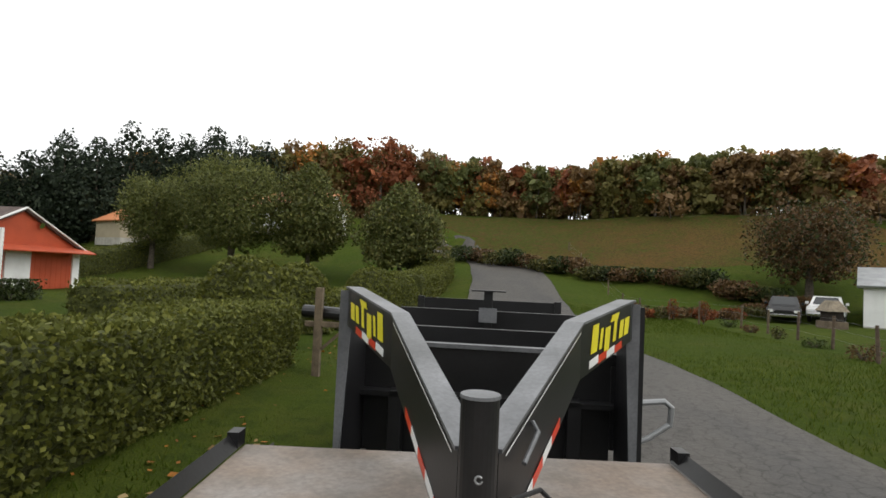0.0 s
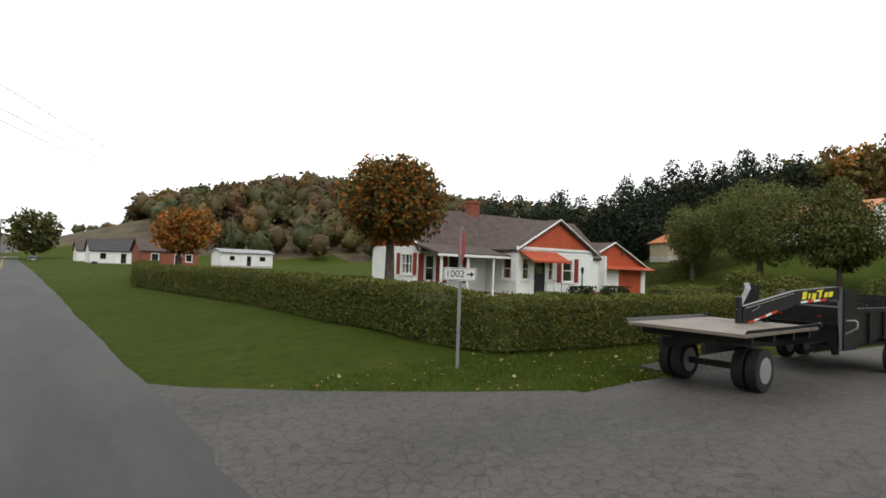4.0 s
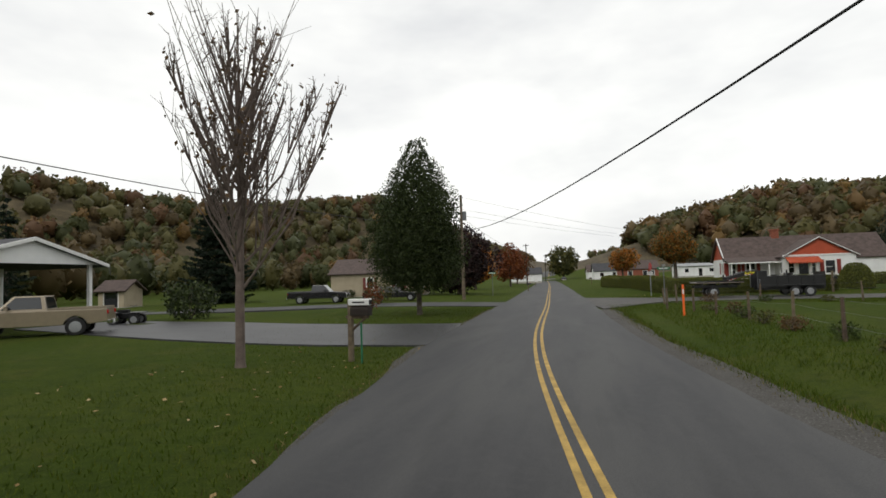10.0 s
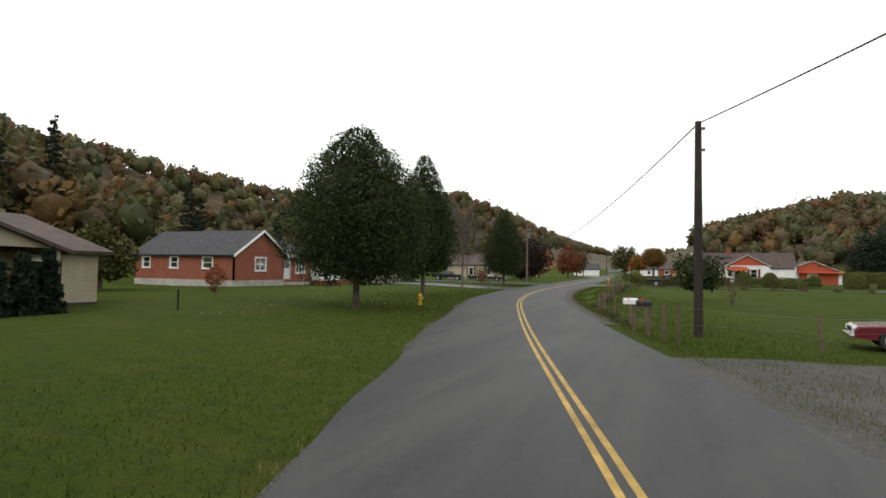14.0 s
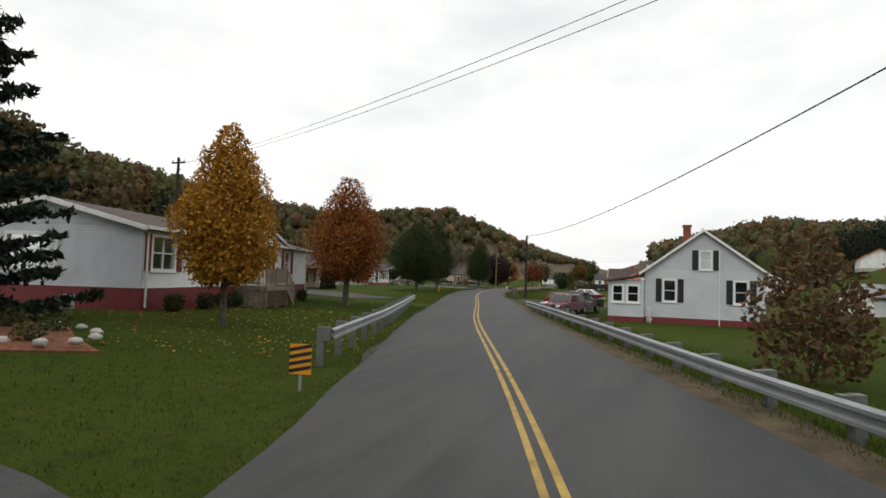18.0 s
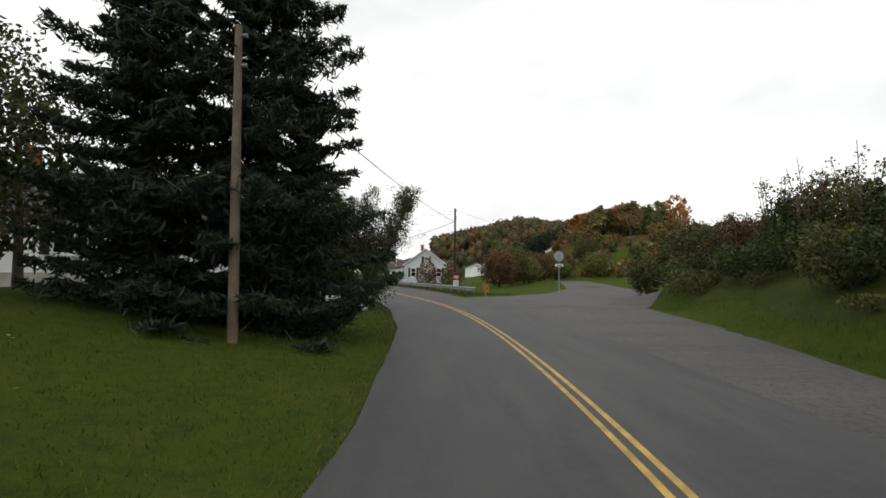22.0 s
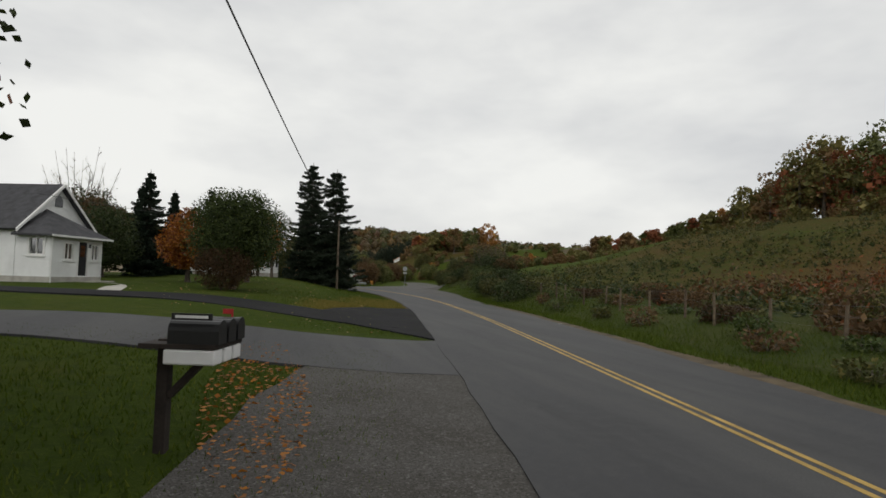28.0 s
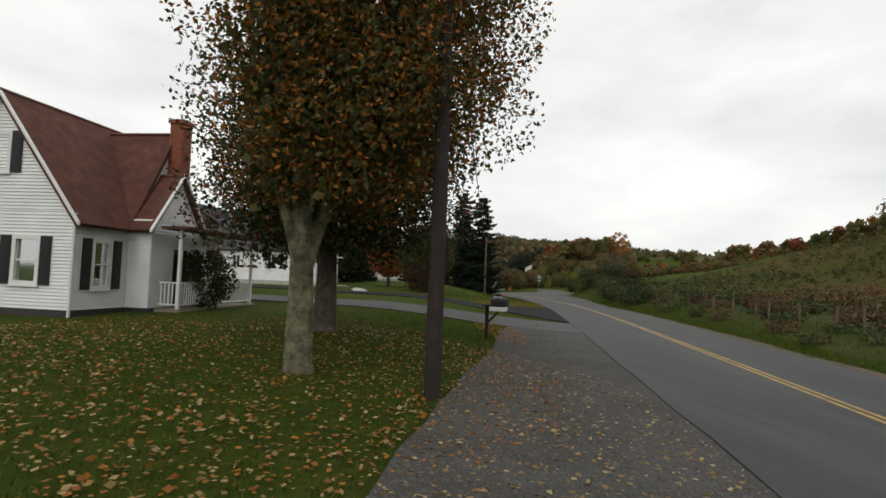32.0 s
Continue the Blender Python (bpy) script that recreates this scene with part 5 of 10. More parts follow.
def rake_trim(parent, axis, at, a0, a1, ze, zr, mid=None, over=0.35, w=0.16, out=0.05, mat_=None):
    """Pale boards along a gable's sloping edges."""
    m = (a0 + a1) / 2 if mid is None else mid
    for e in (a0, a1):
        s = -1 if e < m else 1
        k = (zr - ze) / abs(m - e)
        bm = nb()
        prism(bm, [(e + s * over, ze - k * over - w), (m, zr - w), (m, zr + 0.02), (e + s * over, ze - k * over + 0.02)], at - out, at + out)
        if axis == "x":
            for v in bm.verts:
                v.co = Vector((v.co.y, v.co.x, v.co.z))
        part("trim_board", bm, mat_ or WHITE_TRIM, parent)


def chimney(parent, x, y, z0, z1, w=0.6, d=0.6):
    n = int((z1 - z0) / 0.09)
    rings = []
    for i in range(n):
        a, b, e = z0 + (z1 - z0) * i / n, z0 + (z1 - z0) * (i + 1) / n, 0.004 * (i % 2)
        rings += [(e, a), (e, b - 0.012), (-0.012, b - 0.011), (-0.012, b - 0.001)]
    rings += [(0.06, z1), (0.06, z1 + 0.14)]
    bm = nb()
    loops = [[bm.verts.new((x + sx * (w / 2 + e), y + sy * (d / 2 + e), z)) for sx, sy in ((-1, -1), (1, -1), (1, 1), (-1, 1))] for e, z in rings]
    for p, q in zip(loops, loops[1:]):
        for k in range(4):
            bm.faces.new((p[k], p[(k + 1) % 4], q[(k + 1) % 4], q[k]))
    bm.faces.new(loops[0][::-1])
    bm.faces.new(loops[-1])
    return part("chimney", bm, BRICK, parent, "red brick chimney")


def solid(parent, name, x0, x1, y0, y1, z0, z1, material, label="", bevel=0.0):
    bm = nb()
    if bevel:
        rbox(bm, x0, x1, y0, y1, z0, z1, bevel)
    else:
        box(bm, x0, x1, y0, y1, z0, z1)
    return part(name, bm, material, parent, label)


def shell(parent, x0, x1, y0, y1, z0, z1, material, holes=None, board=0.0, base=None, base_h=0.0):
    """Four walls round a rectangle: keys s, e, n, w hold the openings of each."""
    holes = holes or {}
    c = {"s": ((x0, y0), (x1, y0)), "e": ((x1, y0), (x1, y1)), "n": ((x1, y1), (x0, y1)), "w": ((x0, y1), (x0, y0))}
    for k, (p, q) in c.items():
        wall(parent, "wall", p, q, z0 + base_h, z1, material, [h for h in holes.get(k, ())], board)
    if base_h:
        solid(parent, "foundation", x0 - 0.02, x1 + 0.02, y0 - 0.02, y1 + 0.02, z0 - 0.6, z0 + base_h - 0.003, base)
    solid(parent, "floor", x0 + 0.16, x1 - 0.16, y0 + 0.16, y1 - 0.16, z0 + base_h + 0.01, z0 + base_h + 0.03, DARK)
    return c


def posts_rail(parent, pts, h, material, z=0.0, gap=0.12, top=0.05):
    """A railing with balusters along points (x, y)."""
    for a, b in zip(pts, pts[1:]):
        a, b = Vector(a), Vector(b)
        L = (b - a).length
        M = wall_frame(a, b)
        bm, t = nb(), nb()
        box(t, 0, L, -0.03, 0.03, z + h - 0.05, z + h)
        box(t, 0, L, -0.02, 0.02, z + 0.1, z + 0.15)
        join(bm, t, M)
        rail = part("rail", bm, material, parent)
        n = max(2, int(L / gap))
        for i in range(n):
            bm, t = nb(), nb()
            u = L * (i + 0.5) / n
            box(t, u - 0.018, u + 0.018, -0.018, 0.018, z + 0.15, z + h - 0.05)
            join(bm, t, M)
            part("baluster", bm, material, rail)


# ---- red and white house at the corner ----
def corner_house():
    g = 0.75
    h = thing("house", "low white clapboard house with orange-red gables and brown shingle roof", "house")
    gh = ground_z(24, 49)
    # main body
    c = {"w": ((18.3, 56.2), (18.3, 50.6)), "s": ((18.3, 50.6), (23.2, 50.6)), "e": ((34.0, 50.0), (34.0, 56.2)), "n": ((34.0, 56.2), (18.3, 56.2)), "s2": ((29.8, 50.6), (34.0, 50.6))}
    hw = {"w": [(3.6, 4.9, g + 0.95, g + 2.15)], "s": [(0.35, 1.05, g + 0.6, g + 2.1), (2.0, 3.0, g + 0.55, g + 2.15)], "e": [], "n": [], "s2": []}
    for k, (p, q) in c.items():
        wall(h, "wall", p, q, g, g + 2.6, WHITE_SIDING, hw[k], 0.2)
    window(h, *c["w"], hw["w"][0], shutters=RED_SHUTTER, bars=(3, 2))
    window(h, *c["s"], hw["s"][0], shutters=RED_SHUTTER, bars=(1, 2))
    window(h, *c["s"], hw["s"][1], shutters=RED_SHUTTER, bars=(1, 2), curtain=True)
    solid(h, "foundation", 18.28, 34.02, 50.58, 56.22, gh - 0.5, g, BRICK, "red brick foundation")
    gable_roof(h, 18.3, 34.0, 50.6, 56.2, g + 2.65, 5.85, "x", ROOF_BROWN, 0.3)
    gable_end(h, "x", 18.35, 50.6, 56.2, g + 2.6, 5.8, RED_PAINT)
    gable_end(h, "x", 33.95, 50.6, 56.2, g + 2.6, 5.8, RED_PAINT)
    rake_trim(h, "x", 18.12, 50.6, 56.2, g + 2.65, 5.85, over=0.3, w=0.06)
    # porch under the roof's long front slope
    bm = nb()
    slab(bm, (18.0, 48.3, g + 2.22), (5.3, 0, 0), (0, 2.3, 0.52), 0.1)
    part("porch_roof", bm, ROOF_BROWN, h, "brown shingle porch roof")
    solid(h, "fascia", 18.0, 23.2, 48.26, 48.36, g + 2.02, g + 2.16, WHITE_TRIM)
    solid(h, "porch_floor", 18.2, 23.2, 48.35, 50.58, gh - 0.3, g - 0.1, CONCRETE, "concrete porch floor")
    for x in (18.35, 20.15, 22.0):
        solid(h, "porch_post", x - 0.06, x + 0.06, 48.44, 48.56, g - 0.1, g + 2.05, WHITE_TRIM, bevel=0.01)
    # gabled wing
    w = {"w": ((23.2, 52), (23.2, 47.8)), "s": ((23.2, 47.8), (29.8, 47.8)), "e": ((29.8, 47.8), (29.8, 52))}
    hh = {"w": [(2.9, 3.8, g + 0.85, g + 2.1)], "s": [(0.35, 1.0, g + 0.85, g + 2.1), (1.35, 2.25, g + 0.02, g + 2.12), (2.5, 2.95, g + 0.85, g + 2.1), (3.75, 4.75, g + 0.75, g + 2.15)], "e": [(1.2, 2.2, g + 0.8, g + 2.1)]}
    for k, (p, q) in w.items():
        wall(h, "wall", p, q, g, g + 2.72, WHITE_SIDING, hh[k], 0.2)
    window(h, *w["w"], hh["w"][0], bars=(1, 2))
    window(h, *w["s"], hh["s"][0], bars=(1, 2))
    window(h, *w["s"], hh["s"][2], bars=(1, 2))
    window(h, *w["s"], hh["s"][3], shutters=RED_SHUTTER, bars=(1, 2), curtain=True)
    window(h, *w["e"], hh["e"][0], bars=(1, 2))
    door(h, *w["s"], hh["s"][1], BLACK_SHUTTER)
    solid(h, "foundation", 23.22, 29.78, 47.82, 51.98, gh - 0.5, g - 0.003, BRICK, "red brick foundation")
    gable_roof(h, 23.2, 29.8, 47.8, 53.2, g + 2.72, 5.3, "y", ROOF_BROWN, 0.25, rake=0.22)
    gable_end(h, "y", 47.85, 23.2, 29.8, g + 2.72, 5.3, RED_PAINT)
    rake_trim(h, "y", 47.56, 23.2, 29.8, g + 2.72, 5.3, over=0.25, w=0.05)
    solid(h, "frieze", 23.1, 29.9, 47.72, 47.79, g + 2.62, g + 2.78, WHITE_TRIM)
    chimney(h, 24.2, 53.4, 5.2, 6.5, 0.75, 0.6)
    # awning, steps, rails
    bm = nb()
    n = 16
    for i in range(n):
        x = 23.3 + 3.1 * i / n
        slab(bm, (x, 46.55, g + 1.98), (3.1 / n - 0.012, 0, 0), (0, 1.22, 0.55 + 0.012 * (i % 2)), 0.03)
        box(bm, x, x + 3.1 / n - 0.012, 46.54, 46.57, g + 1.86 + 0.02 * (i % 2), g + 1.99)
    part("awning", bm, RED_PAINT, h, "orange-red metal awning over the door")
    for i in range(3):
        solid(h, "step", 24.3, 25.7, 46.6 + 0.3 * i, 47.75, gh - 0.1, gh + (g - gh) * (i + 1) / 3, CONCRETE)
    for x in (24.35, 25.65):
        bm = nb()
        tube(bm, [(x, 46.6, gh), (x, 46.6, gh + 0.95), (x, 47.0, gh + 1.0), (x, 47.7, g + 0.95)], 0.018, 6)
        rod(bm, (x, 47.2, g - 0.2), (x, 47.2, g + 0.8), 0.012, 0.012, 6)
        part("handrail", bm, BLACK_METAL, h)
    # garage behind
    t = thing("garage", "detached garage with orange-red gable and doors, white clapboard corners", "garage")
    q = 0.55
    wall(t, "wall", (32.4, 51.5), (40.8, 51.5), q, q + 2.1, WHITE_SIDING, [(2.3, 3.5, q, q + 1.95), (5.0, 7.9, q, q + 1.95)], 0.2)
    wall(t, "wall", (40.8, 51.5), (40.8, 58), q, q + 2.1, WHITE_SIDING, [], 0.2)
    wall(t, "wall", (40.8, 58), (34.2, 58), q, q + 2.1, WHITE_SIDING, [], 0.2)
    wall(t, "wall", (34.2, 58), (34.2, 51.5), q, q + 2.1, WHITE_SIDING, [], 0.2)
    for a, b in ((34.7, 35.9), (37.4, 40.3)):
        bm = nb()
        n = max(2, int((b - a) / 0.35))
        for i in range(n):
            box(bm, a + (b - a) * i / n + 0.006, a + (b - a) * (i + 1) / n - 0.006, 51.56, 51.6, q, q + 1.95)
        part("garage_door", bm, RED_PAINT, t)
    gable_roof(t, 32.4, 40.8, 51.5, 58, q + 2.1, 4.5, "y", ROOF_BROWN, 0.3, rake=0.25)
    gable_end(t, "y", 51.5, 32.4, 40.8, q + 2.1, 4.48, RED_PAINT)
    bm = nb()
    slab(bm, (32.2, 50.7, q + 1.9), (8.8, 0, 0), (0, 0.8, 0.3), 0.06)
    part("eave_skirt", bm, RED_PAINT, t)
    rake_trim(t, "y", 51.22, 32.4, 40.8, q + 2.1, 4.5, over=0.3, w=0.05)
    bm = nb()
    rod(bm, (37.6, 51.4, 3.75), (37.6, 51.2, 3.7), 0.05, 0.16, 10)
    part("lamp", bm, CHROME, t, "round floodlight on the gable")
    # lamp post by the door
    lp = thing("lamp_post", "short black lamp post beside the steps", "lamp post", at=(27.2, 46.4, gh))
    bm = nb()
    rod(bm, (0, 0, -0.1), (0, 0, 1.5), 0.04, 0.035, 8)
    part("post", bm, BLACK_METAL, lp)
    bm = nb()
    rod(bm, (0, 0, 1.5), (0, 0, 1.78), 0.07, 0.11, 6)
    rod(bm, (0, 0, 1.78), (0, 0, 1.9), 0.14, 0.02, 6)
    part("lantern", bm, BLACK_METAL, lp)


corner_house()


def long_house(name, label, base, rz, parts_fn, category="house"):
    h = thing(name, label, category, at=base, rz=rz)
    parts_fn(h)
    return h


# ---- brick ranch house with white addition and carport ----
def ranch(h):
    g = 0.65
    c = shell(h, -34, -22, -19.5, -12.6, 0.1, 3.35, BRICK, {"e": [(2.7, 4.2, 1.75, 2.95)], "s": [(1.0, 2.0, 1.9, 2.9), (4.5, 5.5, 1.9, 2.9), (8.4, 9.6, 1.9, 2.9)]}, 0.0, CONCRETE, 0.75)
    window(h, *c["e"], (2.7, 4.2, 1.75, 2.95), bars=(2, 2))
    for u in ((1.0, 2.0), (4.5, 5.5), (8.4, 9.6)):
        window(h, *c["s"], (*u, 1.9, 2.9), bars=(1, 2))
    gable_roof(h, -34, -22, -19.5, -12.6, 3.35, 5.5, "x", ROOF_GREY, 0.4)
    for x in (-22.02, -33.98):
        gable_end(h, "x", x, -19.5, -12.6, 3.35, 5.45, BRICK)
    rake_trim(h, "x", -21.6, -19.5, -12.6, 3.35, 5.5, over=0.4, w=0.18)
    c = shell(h, -31, -22.8, -12.5, -7, 0.1, 3.3, BRICK, {"e": [(0.8, 1.9, 0.85, 2.85), (2.9, 4.5, 1.5, 2.8)]}, 0.0, CONCRETE, 0.45)
    window(h, *c["e"], (2.9, 4.5, 1.5, 2.8), bars=(3, 2), curtain=True)
    door(h, *c["e"], (0.8, 1.9, 0.85, 2.85), WHITE_TRIM)
    gable_roof(h, -31, -22.8, -12.5, -7, 3.3, 5.1, "y", ROOF_GREY, 0.5)
    c = shell(h, -29, -21.6, -6.9, -0.5, 0.1, 3.15, WHITE_SIDING, {"e": [(0.7, 1.6, 0.75, 2.75), (2.6, 3.5, 1.4, 2.6), (4.4, 5.3, 1.4, 2.6)]}, 0.16, BRICK, 0.6)
    for u in ((2.6, 3.5), (4.4, 5.3)):
        window(h, *c["e"], (*u, 1.4, 2.6), shutters=BLACK_SHUTTER, bars=(1, 2))
    door(h, *c["e"], (0.7, 1.6, 0.75, 2.75), BLACK_SHUTTER)
    gable_roof(h, -29, -21.6, -6.9, 0.2, 3.15, 4.3, "y", ROOF_GREY, 0.35)
    # carport
    for x, y in ((-22.5, 0.4), (-22.5, 7.0), (-28.5, 7.0)):
        solid(h, "carport_post", x - 0.09, x + 0.09, y - 0.09, y + 0.09, -0.2, 3.4, WHITE_TRIM, bevel=0.01)
    wall(h, "wall", (-28.6, 7.2), (-28.6, -0.3), 0.1, 3.4, WHITE_SIDING, [], 0.16)
    gable_roof(h, -28.8, -22.3, -0.2, 7.4, 3.5, 4.6, "x", ROOF_GREY, 0.3)
    gable_end(h, "x", -22.25, -0.2, 7.4, 3.4, 4.55, WHITE_SIDING)
    rake_trim(h, "x", -21.98, -0.2, 7.4, 3.5, 4.6, over=0.3, w=0.15)
    solid(h, "floor_slab", -28.8, -21.8, -0.3, 7.4, -0.4, 0.14, CONCRETE)


long_house("house", "red brick ranch house with white siding addition and open carport", (0, 0, 0), 0, ranch)


# ---- tan house ----
def tan(h):
    c = shell(h, -23, -11, -50.5, -40.2, 0.1, 2.85, TAN_SIDING, {"e": [(2.6, 3.4, 0.45, 2.4), (4.2, 5.0, 1.1, 2.3), (7.2, 8.2, 1.1, 2.3)]}, 0.16, BLOCK_DARK, 0.35)
    window(h, *c["e"], (4.2, 5.0, 1.1, 2.3), bars=(1, 2), shutters=BLACK_SHUTTER)
    window(h, *c["e"], (7.2, 8.2, 1.1, 2.3), bars=(1, 2), shutters=BLACK_SHUTTER)
    door(h, *c["e"], (2.6, 3.4, 0.45, 2.4), WHITE_TRIM)
    gable_roof(h, -23, -11, -50.5, -40.2, 2.85, 4.6, "y", ROOF_BROWN, 0.45)
    gable_end(h, "y", -40.25, -23, -11, 2.85, 4.55, TAN_SIDING)
    gable_roof(h, -11.2, -8.9, -48.8, -43.2, 2.75, 3.75, "x", ROOF_BROWN, 0.3, rake=0.3)
    gable_end(h, "x", -8.95, -48.8, -43.2, 2.75, 3.7, TAN_SIDING)
    solid(h, "porch_floor", -11, -8.7, -48.9, -43.1, -0.3, 0.42, BLOCK_DARK, "dark brick porch base")
    for y in (-48.6, -46.0, -43.4):
        solid(h, "porch_post", -9.0, -8.84, y - 0.08, y + 0.08, 0.42, 2.75, TAN_SIDING, bevel=0.01)


long_house("house", "small tan sided house with gabled front porch", (0, 0, 0), 0, tan)


# ---- double-wide home with deck ----
def double_wide(h):
    # local x runs along the front from its near end, y goes back
    L, D = 17.9, 8.2
    c = {"s": ((0, 0), (L, 0)), "e": ((L, 0), (L, D)), "n": ((L, D), (0, D)), "w": ((0, D), (0, 0))}
    z0, z1 = 0.75, 3.2
    ho = {"s": [(0.5, 2.1, 1.45, 2.85), (5.5, 6.95, 1.4, 2.85), (8.1, 8.95, 0.8, 2.8), (9.6, 12.0, 1.45, 2.85), (14.0, 14.95, 1.45, 2.85)], "w": [(2.4, 4.6, 1.45, 2.8)], "e": [(3, 4, 1.5, 2.7)], "n": []}
    for k, (p, q) in c.items():
        # near end wall is a greyer tone than the other three, as is its gable
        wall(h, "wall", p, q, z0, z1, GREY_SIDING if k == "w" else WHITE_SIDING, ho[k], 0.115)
    solid(h, "skirting", -0.02, L + 0.02, -0.02, D + 0.02, -0.5, z0 - 0.003, BURGUNDY, "burgundy skirting")
    solid(h, "floor", 0.2, L - 0.2, 0.2, D - 0.2, z0, z0 + 0.03, DARK)
    window(h, *c["s"], ho["s"][0], shutters=BURGUNDY, bars=(2, 2))
    window(h, *c["s"], ho["s"][1], shutters=BURGUNDY, bars=(2, 2))
    window(h, *c["s"], ho["s"][3], shutters=BURGUNDY, bars=(3, 2))
    window(h, *c["s"], ho["s"][4], shutters=BURGUNDY, bars=(1, 2))
    window(h, *c["w"], ho["w"][0], bars=(3, 2))
    door(h, *c["s"], ho["s"][2], WHITE_TRIM, glazed=False)
    gable_roof(h, 0, L, 0, D, z1, 4.25, "x", ROOF_BROWN, 0.3)
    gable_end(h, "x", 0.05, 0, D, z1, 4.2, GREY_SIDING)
    gable_end(h, "x", L - 0.05, 0, D, z1, 4.2, WHITE_SIDING)
    rake_trim(h, "x", -0.3, 0, D, z1, 4.25, over=0.3, w=0.16)
    solid(h, "gutter", -0.3, L + 0.3, -0.42, -0.3, z1 - 0.18, z1 - 0.04, WHITE_TRIM)
    # cross gable over the door, its boards running up to the peak
    gable_roof(h, 8.0, 13.7, -0.3, 3.0, z1 + 0.02, 4.05, "y", ROOF_BROWN, 0.3, rake=0.1)
    gable_end(h, "y", -0.185, 8.0, 13.7, z1 - 0.06, 3.92, WHITE_SIDING, drop=0.0)
    for k in range(7):
        a = 0.115 * k
        half = 2.85 * (1 - (a + 0.12) / 0.86)
        if half > 0.1:
            solid(h, "siding_board", 10.85 - half, 10.85 + half, -0.275, -0.257, z1 - 0.06 + a, z1 + 0.045 + a, WHITE_SIDING)
    rake_trim(h, "y", -0.42, 8.0, 13.7, z1 + 0.02, 4.05, over=0.3, w=0.13)
    bm = nb()
    bmesh.ops.create_circle(bm, cap_ends=True, segments=20, radius=1.0)
    for v in bm.verts:
        v.co = Vector((8.52 + v.co.x * 0.2, -0.075, 2.42 + v.co.y * 0.11))
    part("door_plaque", bm, MULCH, h, "oval red-brown plaque on the door")
    bm = nb()
    rbox(bm, 9.16, 9.28, -0.2, -0.02, 2.5, 2.78, 0.02)
    part("porch_lamp", bm, GALV, h, "grey lantern beside the door")
    for x in (0.12, L - 0.12):
        bm = nb()
        rod(bm, (x, -0.1, 0.0), (x, -0.1, z1 - 0.1), 0.045, 0.045, 8)
        part("downspout", bm, WHITE_TRIM, h)
    bm = nb()
    rod(bm, (8.6, 3.6, 4.0), (8.6, 3.6, 4.85), 0.13, 0.13, 12)
    rod(bm, (8.6, 3.6, 4.85), (8.6, 3.6, 4.95), 0.19, 0.15, 12)
    part("flue", bm, GALV, h)
    # deck
    d = thing("deck", "grey weathered wooden deck with railing and lattice skirt", "deck", at=h.location, rz=math.degrees(h.rotation_euler.z))
    u0, u1, v0 = 7.3, 10.1, -1.85
    for i in range(12):
        solid(d, "plank", u0 + 0.2335 * i, u0 + 0.2335 * i + 0.225, v0, -0.06, 0.74, 0.78, WOOD_DECK)
    solid(d, "rim_board", u0 - 0.03, u1 + 0.02, v0 - 0.04, v0 - 0.005, 0.56, 0.735, WOOD_DECK)
    solid(d, "rim_board", u0 - 0.04, u0 - 0.005, v0, -0.06, 0.56, 0.735, WOOD_DECK)
    for x, y in ((u0 + 0.05, v0 + 0.05), (u0 + 1.4, v0 + 0.05), (u1 - 0.05, v0 + 0.05), (u0 + 0.05, -0.15), (u1 - 0.05, -0.15)):
        solid(d, "post", x - 0.05, x + 0.05, y - 0.05, y + 0.05, -0.5, 1.82, WOOD_DECK, bevel=0.008)
    posts_rail(d, [(u0 + 0.05, -0.15), (u0 + 0.05, v0 + 0.05), (u1 - 0.05, v0 + 0.05)], 0.95, WOOD_DECK, 0.78)
    for i in range(13):
        solid(d, "skirt_board", u0 + 0.012, u0 + 0.032, v0 + 0.12 + 0.125 * i, v0 + 0.238 + 0.125 * i, -0.4, 0.735, WOOD_DECK)
    for s_ in (1, -1):
        bm = nb()
        for i in range(-6, 22):
            p, q = u0 + 0.06 + 0.15 * i, u0 + 0.06 + 0.15 * i + 0.95 * s_
            k0, k1 = 0.0, 1.0
            for e in (u0 + 0.06, u1 - 0.06):
                k = (e - p) / (q - p)
                if 0 < k < 1:
                    if (p < u0 + 0.06 and e < u0 + 1) or (p > u1 - 0.06 and e > u0 + 1):
                        k0 = max(k0, k)
                    else:
                        k1 = min(k1, k)
            if k0 < k1 and min(max(p, q), u1) > u0 and max(min(p, q), u0) < u1 and (u0 < p < u1 or u0 < q < u1):
                rod(bm, (p + (q - p) * k0, v0 + 0.012 * s_, -0.28 + 0.95 * k0), (p + (q - p) * k1, v0 + 0.012 * s_, -0.28 + 0.95 * k1), 0.016, 0.016, 4)
        part("lattice", bm, WOOD_DECK, d)
    for i in range(4):
        solid(d, "step", u1 + 0.05 + 0.25 * i, u1 + 0.33 + 0.25 * i, v0 + 0.1, v0 + 1.1, 0.55 - 0.2 * i, 0.59 - 0.2 * i, WOOD_DECK)
    for y in (v0 + 0.03, v0 + 1.12):
        bm = nb()
        slab(bm, (u1, y, 0.78), (1.05, 0, -0.9), (0, 0.05, 0), 0.18)
        slab(bm, (u1, y, 1.7), (1.05, 0, -0.9), (0, 0.06, 0), 0.06)
        for k in range(1, 8):
            box(bm, u1 + 0.13 * k, u1 + 0.13 * k + 0.03, y + 0.01, y + 0.04, 0.7 - 0.111 * k, 1.68 - 0.111 * k)
        box(bm, u1 + 1.0, u1 + 1.09, y, y + 0.09, -0.4, 0.98)
        part("stair_rail", bm, WOOD_DECK, d)


